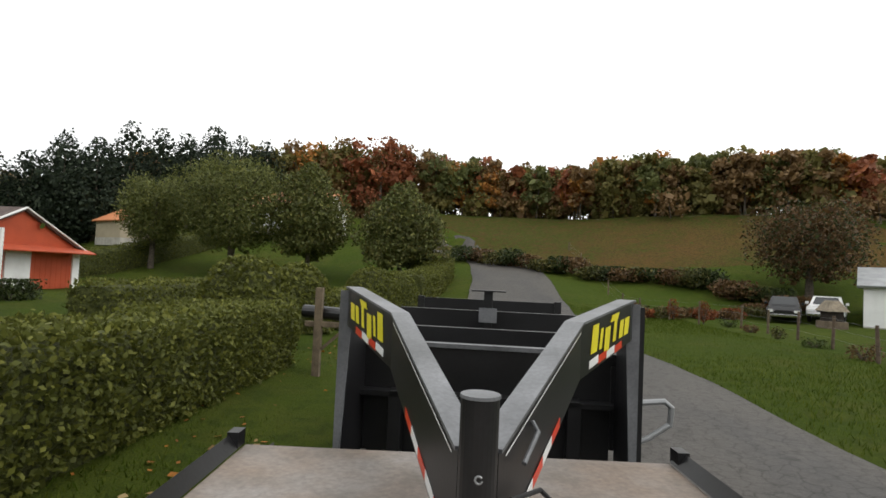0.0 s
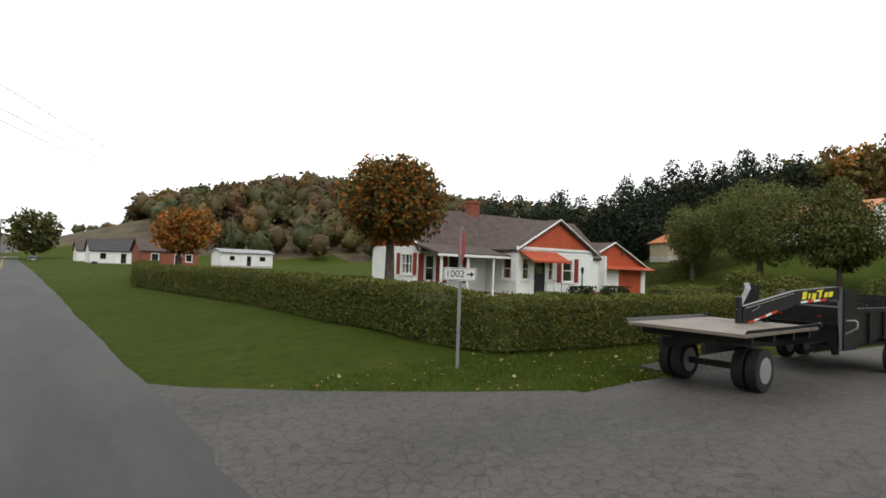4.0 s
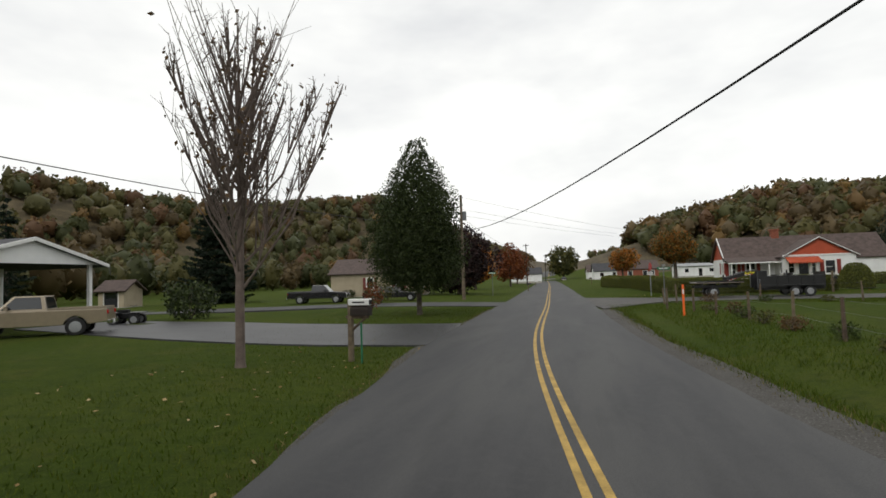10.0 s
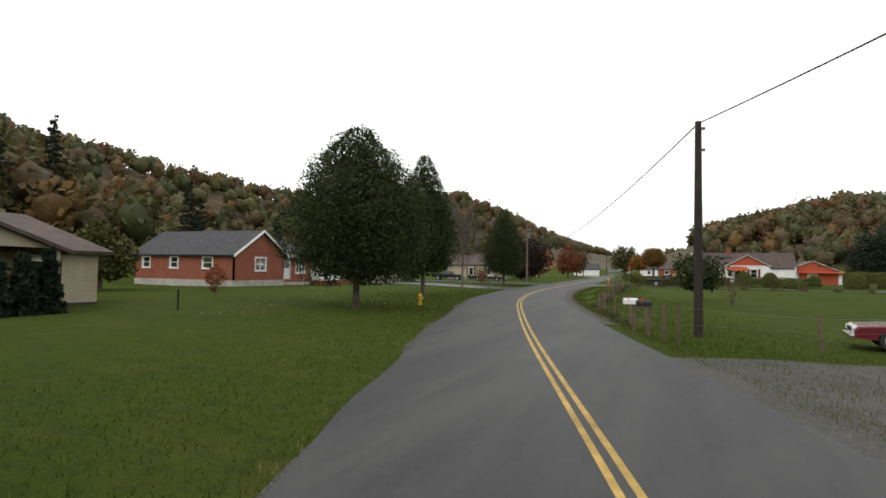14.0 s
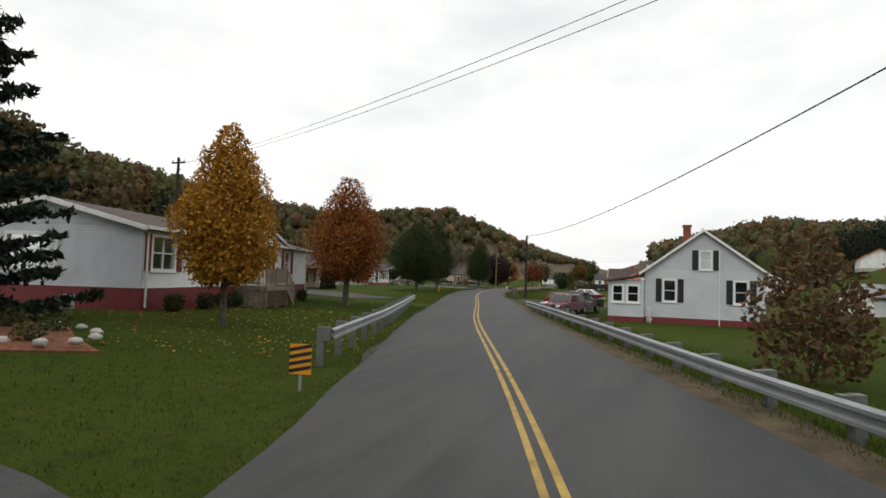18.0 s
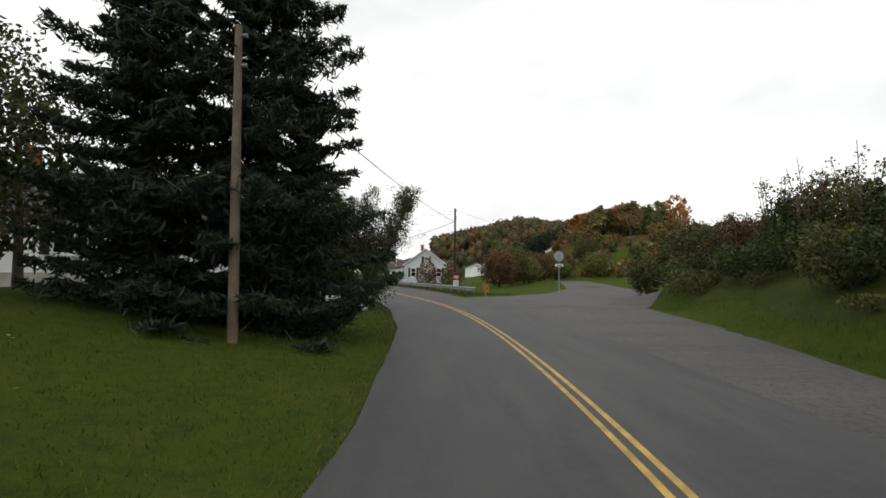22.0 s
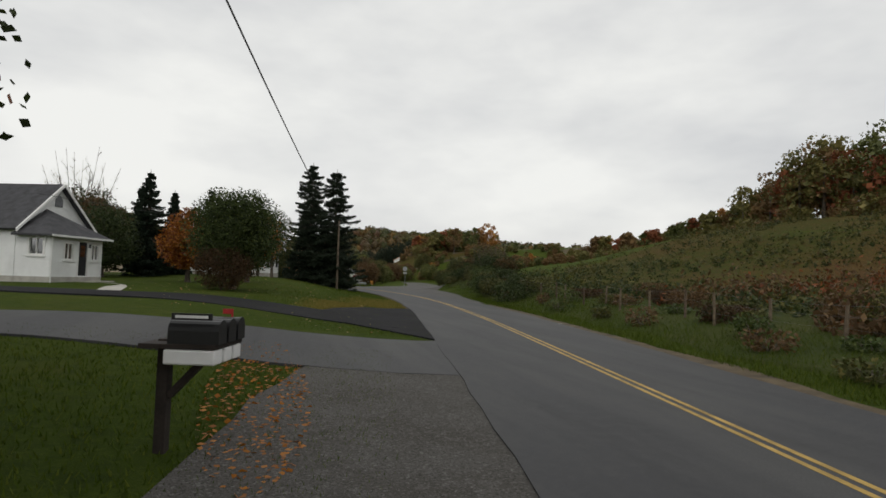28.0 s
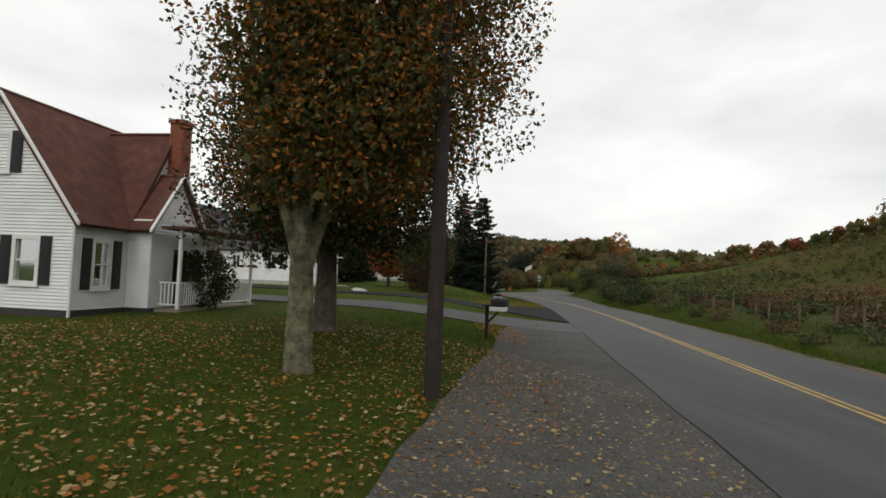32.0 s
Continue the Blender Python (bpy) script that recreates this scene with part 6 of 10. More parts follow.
mh = long_house("house", "white double-wide home with burgundy skirting and shutters", (9.4, -86.45, 0.62), 104.4, double_wide)
for u in (1.0, 3.4, 5.0, 6.2, 12.6, 15.4):
    a = math.radians(104.4)
    x, y = 9.4 + math.cos(a) * u + math.sin(a) * 0.75, -86.45 + math.sin(a) * u - math.cos(a) * 0.75
    shrub("foundation_bush", x, y, 0.75, 0.42, LEAF_DARK, "small dark bush along the burgundy skirting", 600 + int(u * 10), 1100, 0.06, group="bushes along the skirting")


# ---- pale grey house with rust roof ----
def grey_house(h):
    g = -1.35
    c = {"s": ((27.5, -63), (34.6, -63)), "e": ((34.6, -63), (34.6, -53)), "n": ((34.6, -53), (27.5, -53)), "w": ((27.5, -53), (27.5, -63))}
    ho = {"s": [(1.15, 1.95, 0.2, 1.65), (3.35, 4.05, 2.35, 3.55), (5.35, 6.15, 0.2, 1.65)], "e": [], "n": [], "w": []}
    for k, (p, q) in c.items():
        wall(h, "wall", p, q, g + 0.5, 2.3, GREY_SIDING, [x for x in ho[k] if x[3] < 2.3], 0.15)
    bm = nb()
    prism(bm, [(27.5, 2.3), (34.6, 2.3), (31.05, 4.85)], -63.0, -62.86)
    for k in range(16):
        a = 0.15 * k
        half = 3.55 * (1 - (a + 0.16) / 2.55)
        for x0, x1 in ((31.05 - half, 30.75), (31.65, 31.05 + half)) if 0.0 < a < 1.3 else ((31.05 - half, 31.05 + half),):
            if x1 - x0 > 0.15:
                solid(h, "siding_board", x0, x1, -63.022, -63.003, 2.3 + a, 2.3 + a + 0.138, GREY_SIDING)
    part("gable", bm, GREY_SIDING, h)
    solid(h, "gable_back", 27.6, 34.5, -53.1, -53, 2.3, 2.9, GREY_SIDING)
    solid(h, "foundation", 27.48, 34.62, -63.02, -52.98, g - 0.6, g + 0.497, BURGUNDY, "burgundy foundation")
    for x in ho["s"]:
        window(h, *c["s"], x, shutters=BLACK_SHUTTER, bars=(1, 2), curtain=True)
    gable_roof(h, 27.5, 34.6, -63, -53, 2.3, 4.95, "y", ROOF_RUST, 0.35, rake=0.3)
    rake_trim(h, "y", -63.26, 27.5, 34.6, 2.3, 4.95, over=0.35, w=0.16)
    chimney(h, 30.4, -58, 4.2, 5.6, 0.5, 0.5)
    # annex
    c = shell(h, 25.2, 27.45, -63.2, -57.5, g, 1.55, GREY_SIDING, {"s": [(0.25, 0.95, 0.05, 1.2), (1.2, 1.95, 0.05, 1.2)], "w": [(1, 2, 0.05, 1.2), (3, 4, 0.05, 1.2)]}, 0.15, BURGUNDY, 0.45)
    for u in ((0.25, 0.95), (1.2, 1.95)):
        window(h, *c["s"], (*u, 0.05, 1.2), bars=(1, 2))
    for u in ((1, 2), (3, 4)):
        window(h, *c["w"], (*u, 0.05, 1.2), bars=(1, 2))
    bm = nb()
    slab(bm, (24.9, -63.5, 1.5), (0, 6.3, 0), (2.6, 0, 0.45), -0.1)
    part("annex_roof", bm, ROOF_BROWN, h)
    bm = nb()
    rod(bm, (32.0, -63.08, g), (32.0, -63.08, 3.6), 0.035, 0.035, 6)
    part("downspout", bm, WHITE_TRIM, h)


long_house("house", "pale grey sided house with rust red roof and black shutters", (0, 0, 0.8), 0, grey_house)


# ---- white farmhouse among trees ----
def farm2(h):
    L, D = 13.6, 8.0
    c = shell(h, 0, L, 0, D, 0.0, 3.1, WHITE_SIDING, {"s": [(1.2, 2.6, 1.3, 2.6), (5.2, 6.1, 1.2, 2.6), (8.5, 9.4, 1.2, 2.6), (12, 13, 1.2, 2.6)], "w": [(2, 3, 1.2, 2.6)]}, 0.17, CONCRETE, 0.35)
    for i, u in enumerate(((1.2, 2.6), (5.2, 6.1), (8.5, 9.4), (12, 13))):
        window(h, *c["s"], (*u, 1.3 if i == 0 else 1.2, 2.6), shutters=BLACK_SHUTTER, bars=(3 if i == 0 else 1, 2))
    window(h, *c["w"], (2, 3, 1.2, 2.6), bars=(1, 2))
    gable_roof(h, 0, L, 0, D, 3.1, 5.6, "x", ROOF_GREY, 0.35)
    gable_end(h, "x", 0.05, 0, D, 3.1, 5.55, WHITE_SIDING)
    rake_trim(h, "x", -0.3, 0, D, 3.1, 5.6)
    chimney(h, 5.0, 4.0, 5.2, 6.5, 0.6, 0.6)
    solid(h, "porch_floor", -2.4, -0.05, 0.4, 3.4, -0.3, 0.5, WOOD_DECK)
    posts_rail(h, [(-0.1, 0.45), (-2.35, 0.45), (-2.35, 3.3)], 0.95, WOOD_DECK, 0.5)
    for i in range(3):
        solid(h, "step", -3.2 + 0.27 * i, -2.4, 1.3, 2.5, -0.2, 0.12 + 0.15 * i, WOOD_DECK)


long_house("house", "long white clapboard farmhouse with dark roof half hidden by trees", (11.5, -133.2, ground_z(15, -136) + 0.1), 44, farm2)


# ---- small white cottage ----
def cottage(h):
    # local x runs outward from the porch front, y along it, z up from the lowest board
    W, D, e = 4.1, 2.1, 2.95
    c = shell(h, -13.0, -D, 0.0, 5.8, -0.42, e, WHITE_SIDING, {"s": [(8.2, 9.1, 1.0, 2.2), (4.5, 5.4, 1.0, 2.2)]}, 0.16, CONCRETE, 0.42)
    for u in (8.2, 4.5):
        window(h, *c["s"], (u, u + 0.9, 1.0, 2.2), bars=(2, 1))
    gable_roof(h, -13.0, -D, 0.0, 5.8, e, 5.6, "x", ROOF_GREY, 0.35)
    gable_end(h, "x", -D - 0.07, 0.0, 5.8, e, 5.55, WHITE_SIDING)
    for k in range(16):
        a = 0.16 * k
        y0, y1 = 2.9 * (a + 0.18) / 2.65, 5.8 - 2.9 * (a + 0.18) / 2.65
        if y1 - y0 > 0.2:
            solid(h, "siding_board", -D + 0.003, -D + 0.022, y0, y1, e + a, e + a + 0.147, WHITE_SIDING)
    rake_trim(h, "x", -D + 0.35, 0.0, 5.8, e, 5.6, over=0.35, w=0.17)
    bm = nb()
    prism(bm, [(2.62, 4.2), (3.18, 4.2), (3.18, 4.65), (2.9, 4.95), (2.62, 4.65)], -D + 0.024, -D + 0.07)
    for v in bm.verts:
        v.co = Vector((v.co.y, v.co.x, v.co.z))
    part("attic_vent", bm, GREY_STEEL, h, "pointed grey attic vent")
    ho = {"s": [(0.75, 1.7, 1.2, 2.2)], "e": [(0.95, 1.7, 0.98, 1.98), (2.1, 2.8, 0.06, 2.05), (3.1, 3.8, 1.0, 1.98)]}
    c = shell(h, -D + 0.03, 0.0, 0.03, W, -0.42, 2.36, WHITE_SIDING, ho, 0.16, CONCRETE, 0.42)
    window(h, *c["s"], ho["s"][0], bars=(2, 1))
    window(h, *c["e"], ho["e"][0], bars=(2, 1))
    window(h, *c["e"], ho["e"][2], bars=(2, 1))
    door(h, *c["e"], ho["e"][1], BLACK_SHUTTER)
    # hipped porch roof
    top, low = Vector((-D + 0.03, 2.0, 3.98)), 2.36
    a, b = Vector((-D + 0.03, -0.35, low)), Vector((0.38, -0.35, low))
    f, g = Vector((0.38, W + 0.35, low)), Vector((-D + 0.03, W + 0.35, low))
    bm = nb()
    down = Vector((0, 0, -0.1))
    up = [bm.verts.new(p) for p in (top, a, b, f, g)]
    lo = [bm.verts.new(p + down) for p in (top, a, b, f, g)]
    for p, q in ((1, 2), (2, 3), (3, 4)):
        bm.faces.new((up[0], up[p], up[q]))
        bm.faces.new((lo[0], lo[q], lo[p]))
        bm.faces.new((up[p], lo[p], lo[q], up[q]))
    bm.faces.new((up[0], lo[0], lo[1], up[1]))
    bm.faces.new((up[0], up[4], lo[4], lo[0]))
    bmesh.ops.recalc_face_normals(bm, faces=bm.faces)
    part("porch_roof", bm, ROOF_GREY, h)
    solid(h, "gutter", 0.385, 0.47, -0.38, W + 0.38, low - 0.12, low - 0.01, WHITE_TRIM)
    bm = nb()
    rod(bm, (0.06, 0.06, -0.4), (0.06, 0.06, low - 0.1), 0.035, 0.035, 8)
    part("downspout", bm, WHITE_TRIM, h)
    bm = nb()
    rbox(bm, 0.03, 0.13, 2.9, 3.0, 1.75, 1.98, 0.015)
    part("porch_lamp", bm, BLACK_SHUTTER, h, "small black lamp beside the door")
    solid(h, "step", 0.04, 1.3, 1.9, 3.6, -0.5, -0.22, CONCRETE)


long_house("house", "small white clapboard cottage with dark grey roof and hipped porch", (9.06, -169.36, 1.47), -21.4, cottage)
strip("path", [(11.4, -168.3), (12.9, -170.6), (13.6, -175.6), (14.3, -179.0)], 0.5, 0.5, 0.05, CONCRETE, "pale concrete garden path", "path")


# ---- white house with rust roof and porch ----
def end_house(h):
    # local x along the front, y back from the lawn
    g, top, x0, x1, zr = 0.45, 3.45, -5.0, 0.65, 7.2
    xm = (x0 + x1) / 2
    c = {"s": ((x0, 0), (x1, 0)), "e": ((x1, 0), (x1, 7.4)), "n": ((x1, 7.4), (x0, 7.4)), "w": ((x0, 7.4), (x0, 0))}
    ho = {"s": [(3.65, 4.5, g + 0.75, g + 2.15), (0.9, 1.75, g + 0.75, g + 2.15)], "e": [(0.75, 1.5, g + 0.65, g + 2.15)], "n": [], "w": []}
    for k, (p, q) in c.items():
        wall(h, "wall", p, q, g, top, WHITE_SIDING, ho[k], 0.105)
    solid(h, "foundation", x0 - 0.02, x1 + 0.02, -0.02, 7.42, -0.7, g - 0.003, BLOCK_DARK, "dark block foundation")
    window(h, *c["s"], ho["s"][0], shutters=BLACK_SHUTTER, bars=(1, 2), curtain=True)
    window(h, *c["s"], ho["s"][1], shutters=BLACK_SHUTTER, bars=(1, 2))
    window(h, *c["e"], ho["e"][0], shutters=BLACK_SHUTTER, bars=(1, 2), curtain=True)
    gable_roof(h, x0, x1, 0, 7.4, top, zr, "y", ROOF_RED, 0.3, rake=0.22)

    def lapped(name, half, base, peak, place):
        """A gable of lapped boards; place turns (along, out, z) into a point."""
        bm = nb()
        z = base
        while z < peak - 0.01:
            hi = min(z + 0.105, peak)
            a, b = half * (peak - z) / (peak - base), half * (peak - hi) / (peak - base)
            v = [bm.verts.new(place(*q)) for q in ((-a, 0.03, z), (a, 0.03, z), (b, 0.008, hi - 0.012), (-b, 0.008, hi - 0.012), (b, -0.012, hi - 0.0119), (-b, -0.012, hi - 0.0119), (b, -0.012, hi), (-b, -0.012, hi), (-b, 0.03, hi), (b, 0.03, hi))]
            for q in ((0, 1, 2, 3), (3, 2, 4, 5), (5, 4, 6, 7), (7, 6, 9, 8)):
                bm.faces.new([v[i] for i in q])
            z = hi
        bmesh.ops.remove_doubles(bm, verts=bm.verts, dist=0.0006)
        part(name, bm, WHITE_SIDING, h)

    lapped("gable", (x1 - x0) / 2, top, zr - 0.1, lambda a, o, z: (xm + a, -o, z))
    rake_trim(h, "y", -0.2, x0, x1, top, zr, over=0.3, w=0.07)
    window(h, *c["s"], ((x1 - x0) / 2 - 0.42, (x1 - x0) / 2 + 0.42, 4.6, 5.8), shutters=BLACK_SHUTTER, bars=(1, 2))
    # wing across the house, its ridge as high as the main one
    wall(h, "wall", (x1, 2.3), (1.5, 2.3), g, top, WHITE_SIDING, [], 0.105)
    wall(h, "wall", (1.5, 2.3), (1.5, 6.4), g, top, WHITE_SIDING, [(1.2, 2.1, g + 0.02, g + 2.05)], 0.105)
    door(h, (1.5, 2.3), (1.5, 6.4), (1.2, 2.1, g + 0.02, g + 2.05), BLACK_SHUTTER)
    solid(h, "foundation", x1 + 0.03, 1.52, 2.32, 6.4, -0.7, g - 0.003, BLOCK_DARK)
    gable_roof(h, xm, 0.62, 2.3, 6.3, top + 0.02, 6.95, "x", ROOF_RED, 0.25, rake=0.2)
    lapped("gable", 2.0, top, 6.85, lambda a, o, z: (0.7 + o, 4.3 + a, z))
    # lower gable towards the porch
    gable_roof(h, -0.6, 1.45, 2.3, 5.1, top - 0.02, 5.25, "x", ROOF_RED, 0.28, rake=0.2)
    lapped("gable", 1.4, top, 5.15, lambda a, o, z: (1.5 + o, 3.7 + a, z))
    rake_trim(h, "x", 1.66, 2.3, 5.1, top - 0.02, 5.25, over=0.28, w=0.07)
    chimney(h, 0.98, 4.3, 3.6, 7.25, 0.5, 0.6)
    # porch
    solid(h, "porch_floor", 1.53, 2.45, 2.6, 8.0, -0.6, g - 0.02, WOOD_DECK)
    for y in (2.75, 5.2, 7.8):
        solid(h, "porch_post", 2.245, 2.355, y - 0.055, y + 0.055, g - 0.02, 3.16, WHITE_TRIM, bevel=0.01)
    posts_rail(h, [(1.6, 2.75), (2.3, 2.75), (2.3, 5.2), (2.3, 7.8)], 0.9, WHITE_TRIM, g, 0.13)
    solid(h, "porch_roof", 1.72, 2.75, 2.45, 8.1, 3.16, 3.25, ROOF_RED, "thin rust red porch roof")
    bm = nb()
    slab(bm, (2.6, 5.6, 3.3), (0, 2.9, 0), (-2.0, 0, 1.25), 0.08)
    part("back_roof", bm, ROOF_GREY, h, "dark grey roof behind the porch")
    bm = nb()
    rod(bm, (x1 + 0.06, -0.08, -0.1), (x1 + 0.06, -0.08, top - 0.1), 0.045, 0.045, 8)
    part("downspout", bm, WHITE_TRIM, h)


END = (6.56, -200.07)
long_house("house", "white sided house with steep rust roof and brick chimney", (*END, 0.35), -11.5, end_house)


# ---- outbuildings and far houses ----
def shed(label, x, y, z, rz, L, W, ze, zr, walls, roof, holes=None, category="shed", name="shed"):
    """A small gabled building with its ridge along local x."""
    h = thing(name, label, category, at=(x, y, z), rz=rz)
    c = shell(h, 0, L, 0, W, 0, ze, walls, holes or {}, 0.2, CONCRETE, 0.2)
    for k, hs in (holes or {}).items():
        for q in hs:
            (door if q[2] < 0.3 else window)(h, *c[k], q, *((BLACK_SHUTTER,) if q[2] < 0.3 else ()))
    gable_roof(h, 0, L, 0, W, ze, zr, "x", roof, 0.35)
    for e in (0.05, L - 0.19):
        gable_end(h, "x", e, 0, W, ze, zr - 0.05, walls)
    for o in h.children:
        o.matrix_parent_inverse = Matrix()
    return h


tan2 = shed("tan sided house with brown roof and dark shutters", -27.0, 45.6, ground_z(-22, 48) - 0.1, 7, 11.0, 8.0, 3.1, 4.9, TAN_SIDING, ROOF_BROWN, {"s": [(8.0, 8.9, 1.0, 2.4), (4.4, 5.3, 1.0, 2.4)], "e": [(0.6, 1.5, 1.0, 2.3), (1.7, 2.6, 1.0, 2.3)]}, "house", "house")
for x in (7.6, 9.0, 4.0, 5.4):
    solid(tan2, "shutter", x - 0.02, x + 0.30, -0.05, -0.032, 0.98, 2.42, BURGUNDY)
rake_trim(tan2, "x", 11.36, 0, 8.0, 3.1, 4.9)
shed("small pale garden shed with double doors", -43.6, 28.2, ground_z(-43, 29) - 0.1, 10, 2.6, 3.0, 2.0, 2.9, TAN_SIDING, ROOF_BROWN, {"s": [(0.6, 2.0, 0.05, 1.8)]})
shed("low white building with orange metal roof behind trees", 80.0, 45.5, ground_z(82, 47) - 0.2, 78, 13.0, 7.0, 2.6, 4.6, WHITE_SIDING, ROOF_ORANGE, {"s": [(4.0, 5.0, 0.05, 2.05)]}, "farm building", "farm_building")
shed("low tan building with orange metal roof behind trees", 71.0, 63.5, ground_z(72, 66) - 0.2, 60, 5.0, 5.0, 2.2, 3.5, TAN_SIDING, ROOF_ORANGE, None, "farm building", "farm_building")
shed("white metal barn with shallow grey roof", 45.7, 6.1, ground_z(46, 2) - 0.1, 235, 8.0, 6.0, 2.8, 3.9, WHITE_SIDING, GALV, None, "barn", "barn")
shed("small brick bungalow with gabled front porch", 12.5, 122.0, 0.6, 4, 8.5, 7.0, 2.7, 4.6, BRICK, ROOF_BROWN, {"s": [(1.5, 2.6, 0.9, 2.1), (5.0, 5.9, 0.05, 2.05), (6.6, 7.6, 0.9, 2.1)]}, "house", "bungalow")
shed("small white house with grey roof along the road", 7.0, 146.0, 0.5, 4, 9.0, 7.0, 2.7, 4.8, WHITE_SIDING, ROOF_GREY, {"s": [(1.5, 2.6, 0.9, 2.1), (5.0, 5.9, 0.05, 2.05)]}, "house", "bungalow")
shed("small white house with brown roof along the road", 5.6, 168.0, 0.5, 4, 9.0, 7.0, 2.7, 4.8, WHITE_SIDING, ROOF_BROWN, {"s": [(1.5, 2.6, 0.9, 2.1), (5.0, 5.9, 0.05, 2.05)]}, "house", "bungalow")
shed("white trailer home beyond the hedge", 27.0, 132.0, 0.8, 12, 10.5, 4.2, 2.8, 3.4, WHITE_SIDING, GALV, {"s": [(1.5, 2.6, 1.1, 2.1), (5.0, 5.9, 0.05, 2.05), (7.6, 9.0, 1.1, 2.1)]}, "trailer home", "trailer_home")
shed("small white cottage far down the valley", -17.0, 150.0, 0.4, 10, 9.0, 6.0, 2.6, 4.4, WHITE_SIDING, ROOF_GREY, {"s": [(1.5, 2.6, 0.9, 2.1)]}, "house", "bungalow")
shed("small white outbuilding beyond the pasture", 45.0, -48.0, ground_z(46, -48) - 0.2, 30, 5.0, 3.4, 2.0, 2.9, WHITE_SIDING, GALV, None)
LEAF_SPRUCE2 = leafy("grey_green_spruce_needles", (0.022, 0.034, 0.020), (0.045, 0.060, 0.034), sheen=0.2)

# ---- hedges and clipped bushes ----
hedge("hedge", [(8.1, 77), (6.0, 63), (7.4, 52), (8.4, 45), (8.6, 39.8), (9.3, 35.6), (10.2, 34.7), (14, 34.5), (22.4, 34.3)], 1.35, 1.22, "long green hedge clipped square along the lawn", 3, 560, 0.052, 0.6)
for i, (x, y, r, hh) in enumerate(((24.4, 35.5, 1.25, 2.02), (27.8, 35.3, 1.1, 1.95), (30.6, 34.2, 1.6, 1.3), (33.6, 36.6, 1.0, 1.5), (38.2, 34.8, 1.45, 2.0), (41.6, 33.9, 1.2, 1.75))):
    dome("dome_bush", x, y, r, hh, "rounded green bush clipped to a dome", 5 + i)
hedge("hedge", [(43, 33.6), (58, 32.2)], 2.0, 1.75, "thick green hedge beside the side road", 9, 160)
hedge("hedge", [(26, 40.5), (34, 41.0)], 1.2, 1.0, "low hedge behind the clipped bushes", 10, 160)
hedge("hedge", [(42, 60), (75, 58)], 1.6, 2.0, "dark clipped hedge behind the garage", 12, 110)
shrub("low_bush", 30.2, 46.3, 0.75, 1.5, LEAF_DARK, "low dark clipped bush along the house front", 3, 1600, 0.09, ry=0.6, shape="spread")
shrub("low_bush", 27.6, 46.8, 0.7, 1.2, LEAF_DARK, "low dark clipped bush along the house front", 4, 1300, 0.09, ry=0.6, shape="spread")

# ---- trees, from the corner house down the road ----
tree("maple_tree", 11.7, 42.4, 5.6, 1.85, 2.6, "round", LEAF_ORANGE, "round-clipped maple with orange and green leaves", 13000, 0.12, 0.2, seed=4, lumps=50, second=(LEAF_OLIVE, 0.55))
tree("maple_tree", 8.6, 66, 5.0, 2.1, 2.0, "round", LEAF_ORANGE, "small round orange maple behind the hedge", 2600, 0.2, 0.15, seed=6, second=(LEAF_OLIVE, 0.3))
tree("willow_tree", 58, 57.5, 8.0, 3.2, 2.0, "spread", LEAF_PALE, "feathery grey-green tree with spreading limbs", 11000, 0.14, 0.22, seed=8)
tree("willow_tree", 58, 50.5, 10.0, 5.2, 2.2, "spread", LEAF_PALE, "wide feathery grey-green tree with spreading limbs", 20000, 0.14, 0.3, seed=9)
tree("maple_tree", 58, 43.8, 10.2, 3.6, 2.0, "oval", LEAF_PALE, "green maple tree turning yellow at the top", 12000, 0.19, 0.2, seed=10, second=(LEAF_OLIVE, 0.3))
tree("maple_tree", 56, 35.6, 8.6, 3.7, 1.8, "oval", LEAF_PALE, "green maple tree beside the side road", 13000, 0.19, 0.2, seed=12, second=(LEAF_OLIVE, 0.4))
for i in range(22):
    k = i / 21
    tree("pine_tree", 56 + 30 * k + (i % 3) * 2.0, 94 - 36 * k + (i % 2) * 4, 12.0 + (i * 5) % 4 * 0.7, 4.4, 0.5, "pear", LEAF_SPRUCE2, "tall dark evergreen in a dense row", 3800, 0.28, 0.2, seed=230 + i, lumps=60, group="row of evergreens")
tree("pear_tree", -6.9, 14.6, 10.6, 2.95, 1.6, "pear", LEAF_DARK, "tall dark green pear tree with pointed crown", 50000, 0.085, 0.14, seed=14, lumps=80)
bare_tree("bare_tree", -6.1, -4.3, 9.2, 3.3, "nearly bare upright tree with a few brown leaves", 15, 18, 1.3, 420, LEAF_BROWN, 0.11, 6, side=16)
tree("pear_tree", -3.9, -19.4, 11.0, 2.7, 1.8, "pear", LEAF_DARK, "tall dark green pear tree with narrow pointed crown", 36000, 0.10, 0.14, seed=16, lumps=70)
tree("pear_tree", -1.8, -32.8, 9.5, 3.9, 1.6, "oval", LEAF_DARK, "broad round dark green tree on the lawn", 74000, 0.085, 0.16, seed=17, lumps=60)
tree("plum_tree", -12.0, 50, 8.4, 4.6, 0.6, "round", LEAF_PLUM, "round dark purple plum tree behind the power pole", 5200, 0.28, 0.25, seed=18)
tree("maple_tree", -14.5, 75, 7.5, 3.6, 1.0, "round", LEAF_ORANGE, "orange autumn tree along the road", 2200, 0.32, 0.2, seed=19)
tree("pear_tree", -11.5, 100, 9.5, 4.0, 1.6, "oval", LEAF_RUST, "rust red tree along the road", 2200, 0.32, 0.2, seed=20)
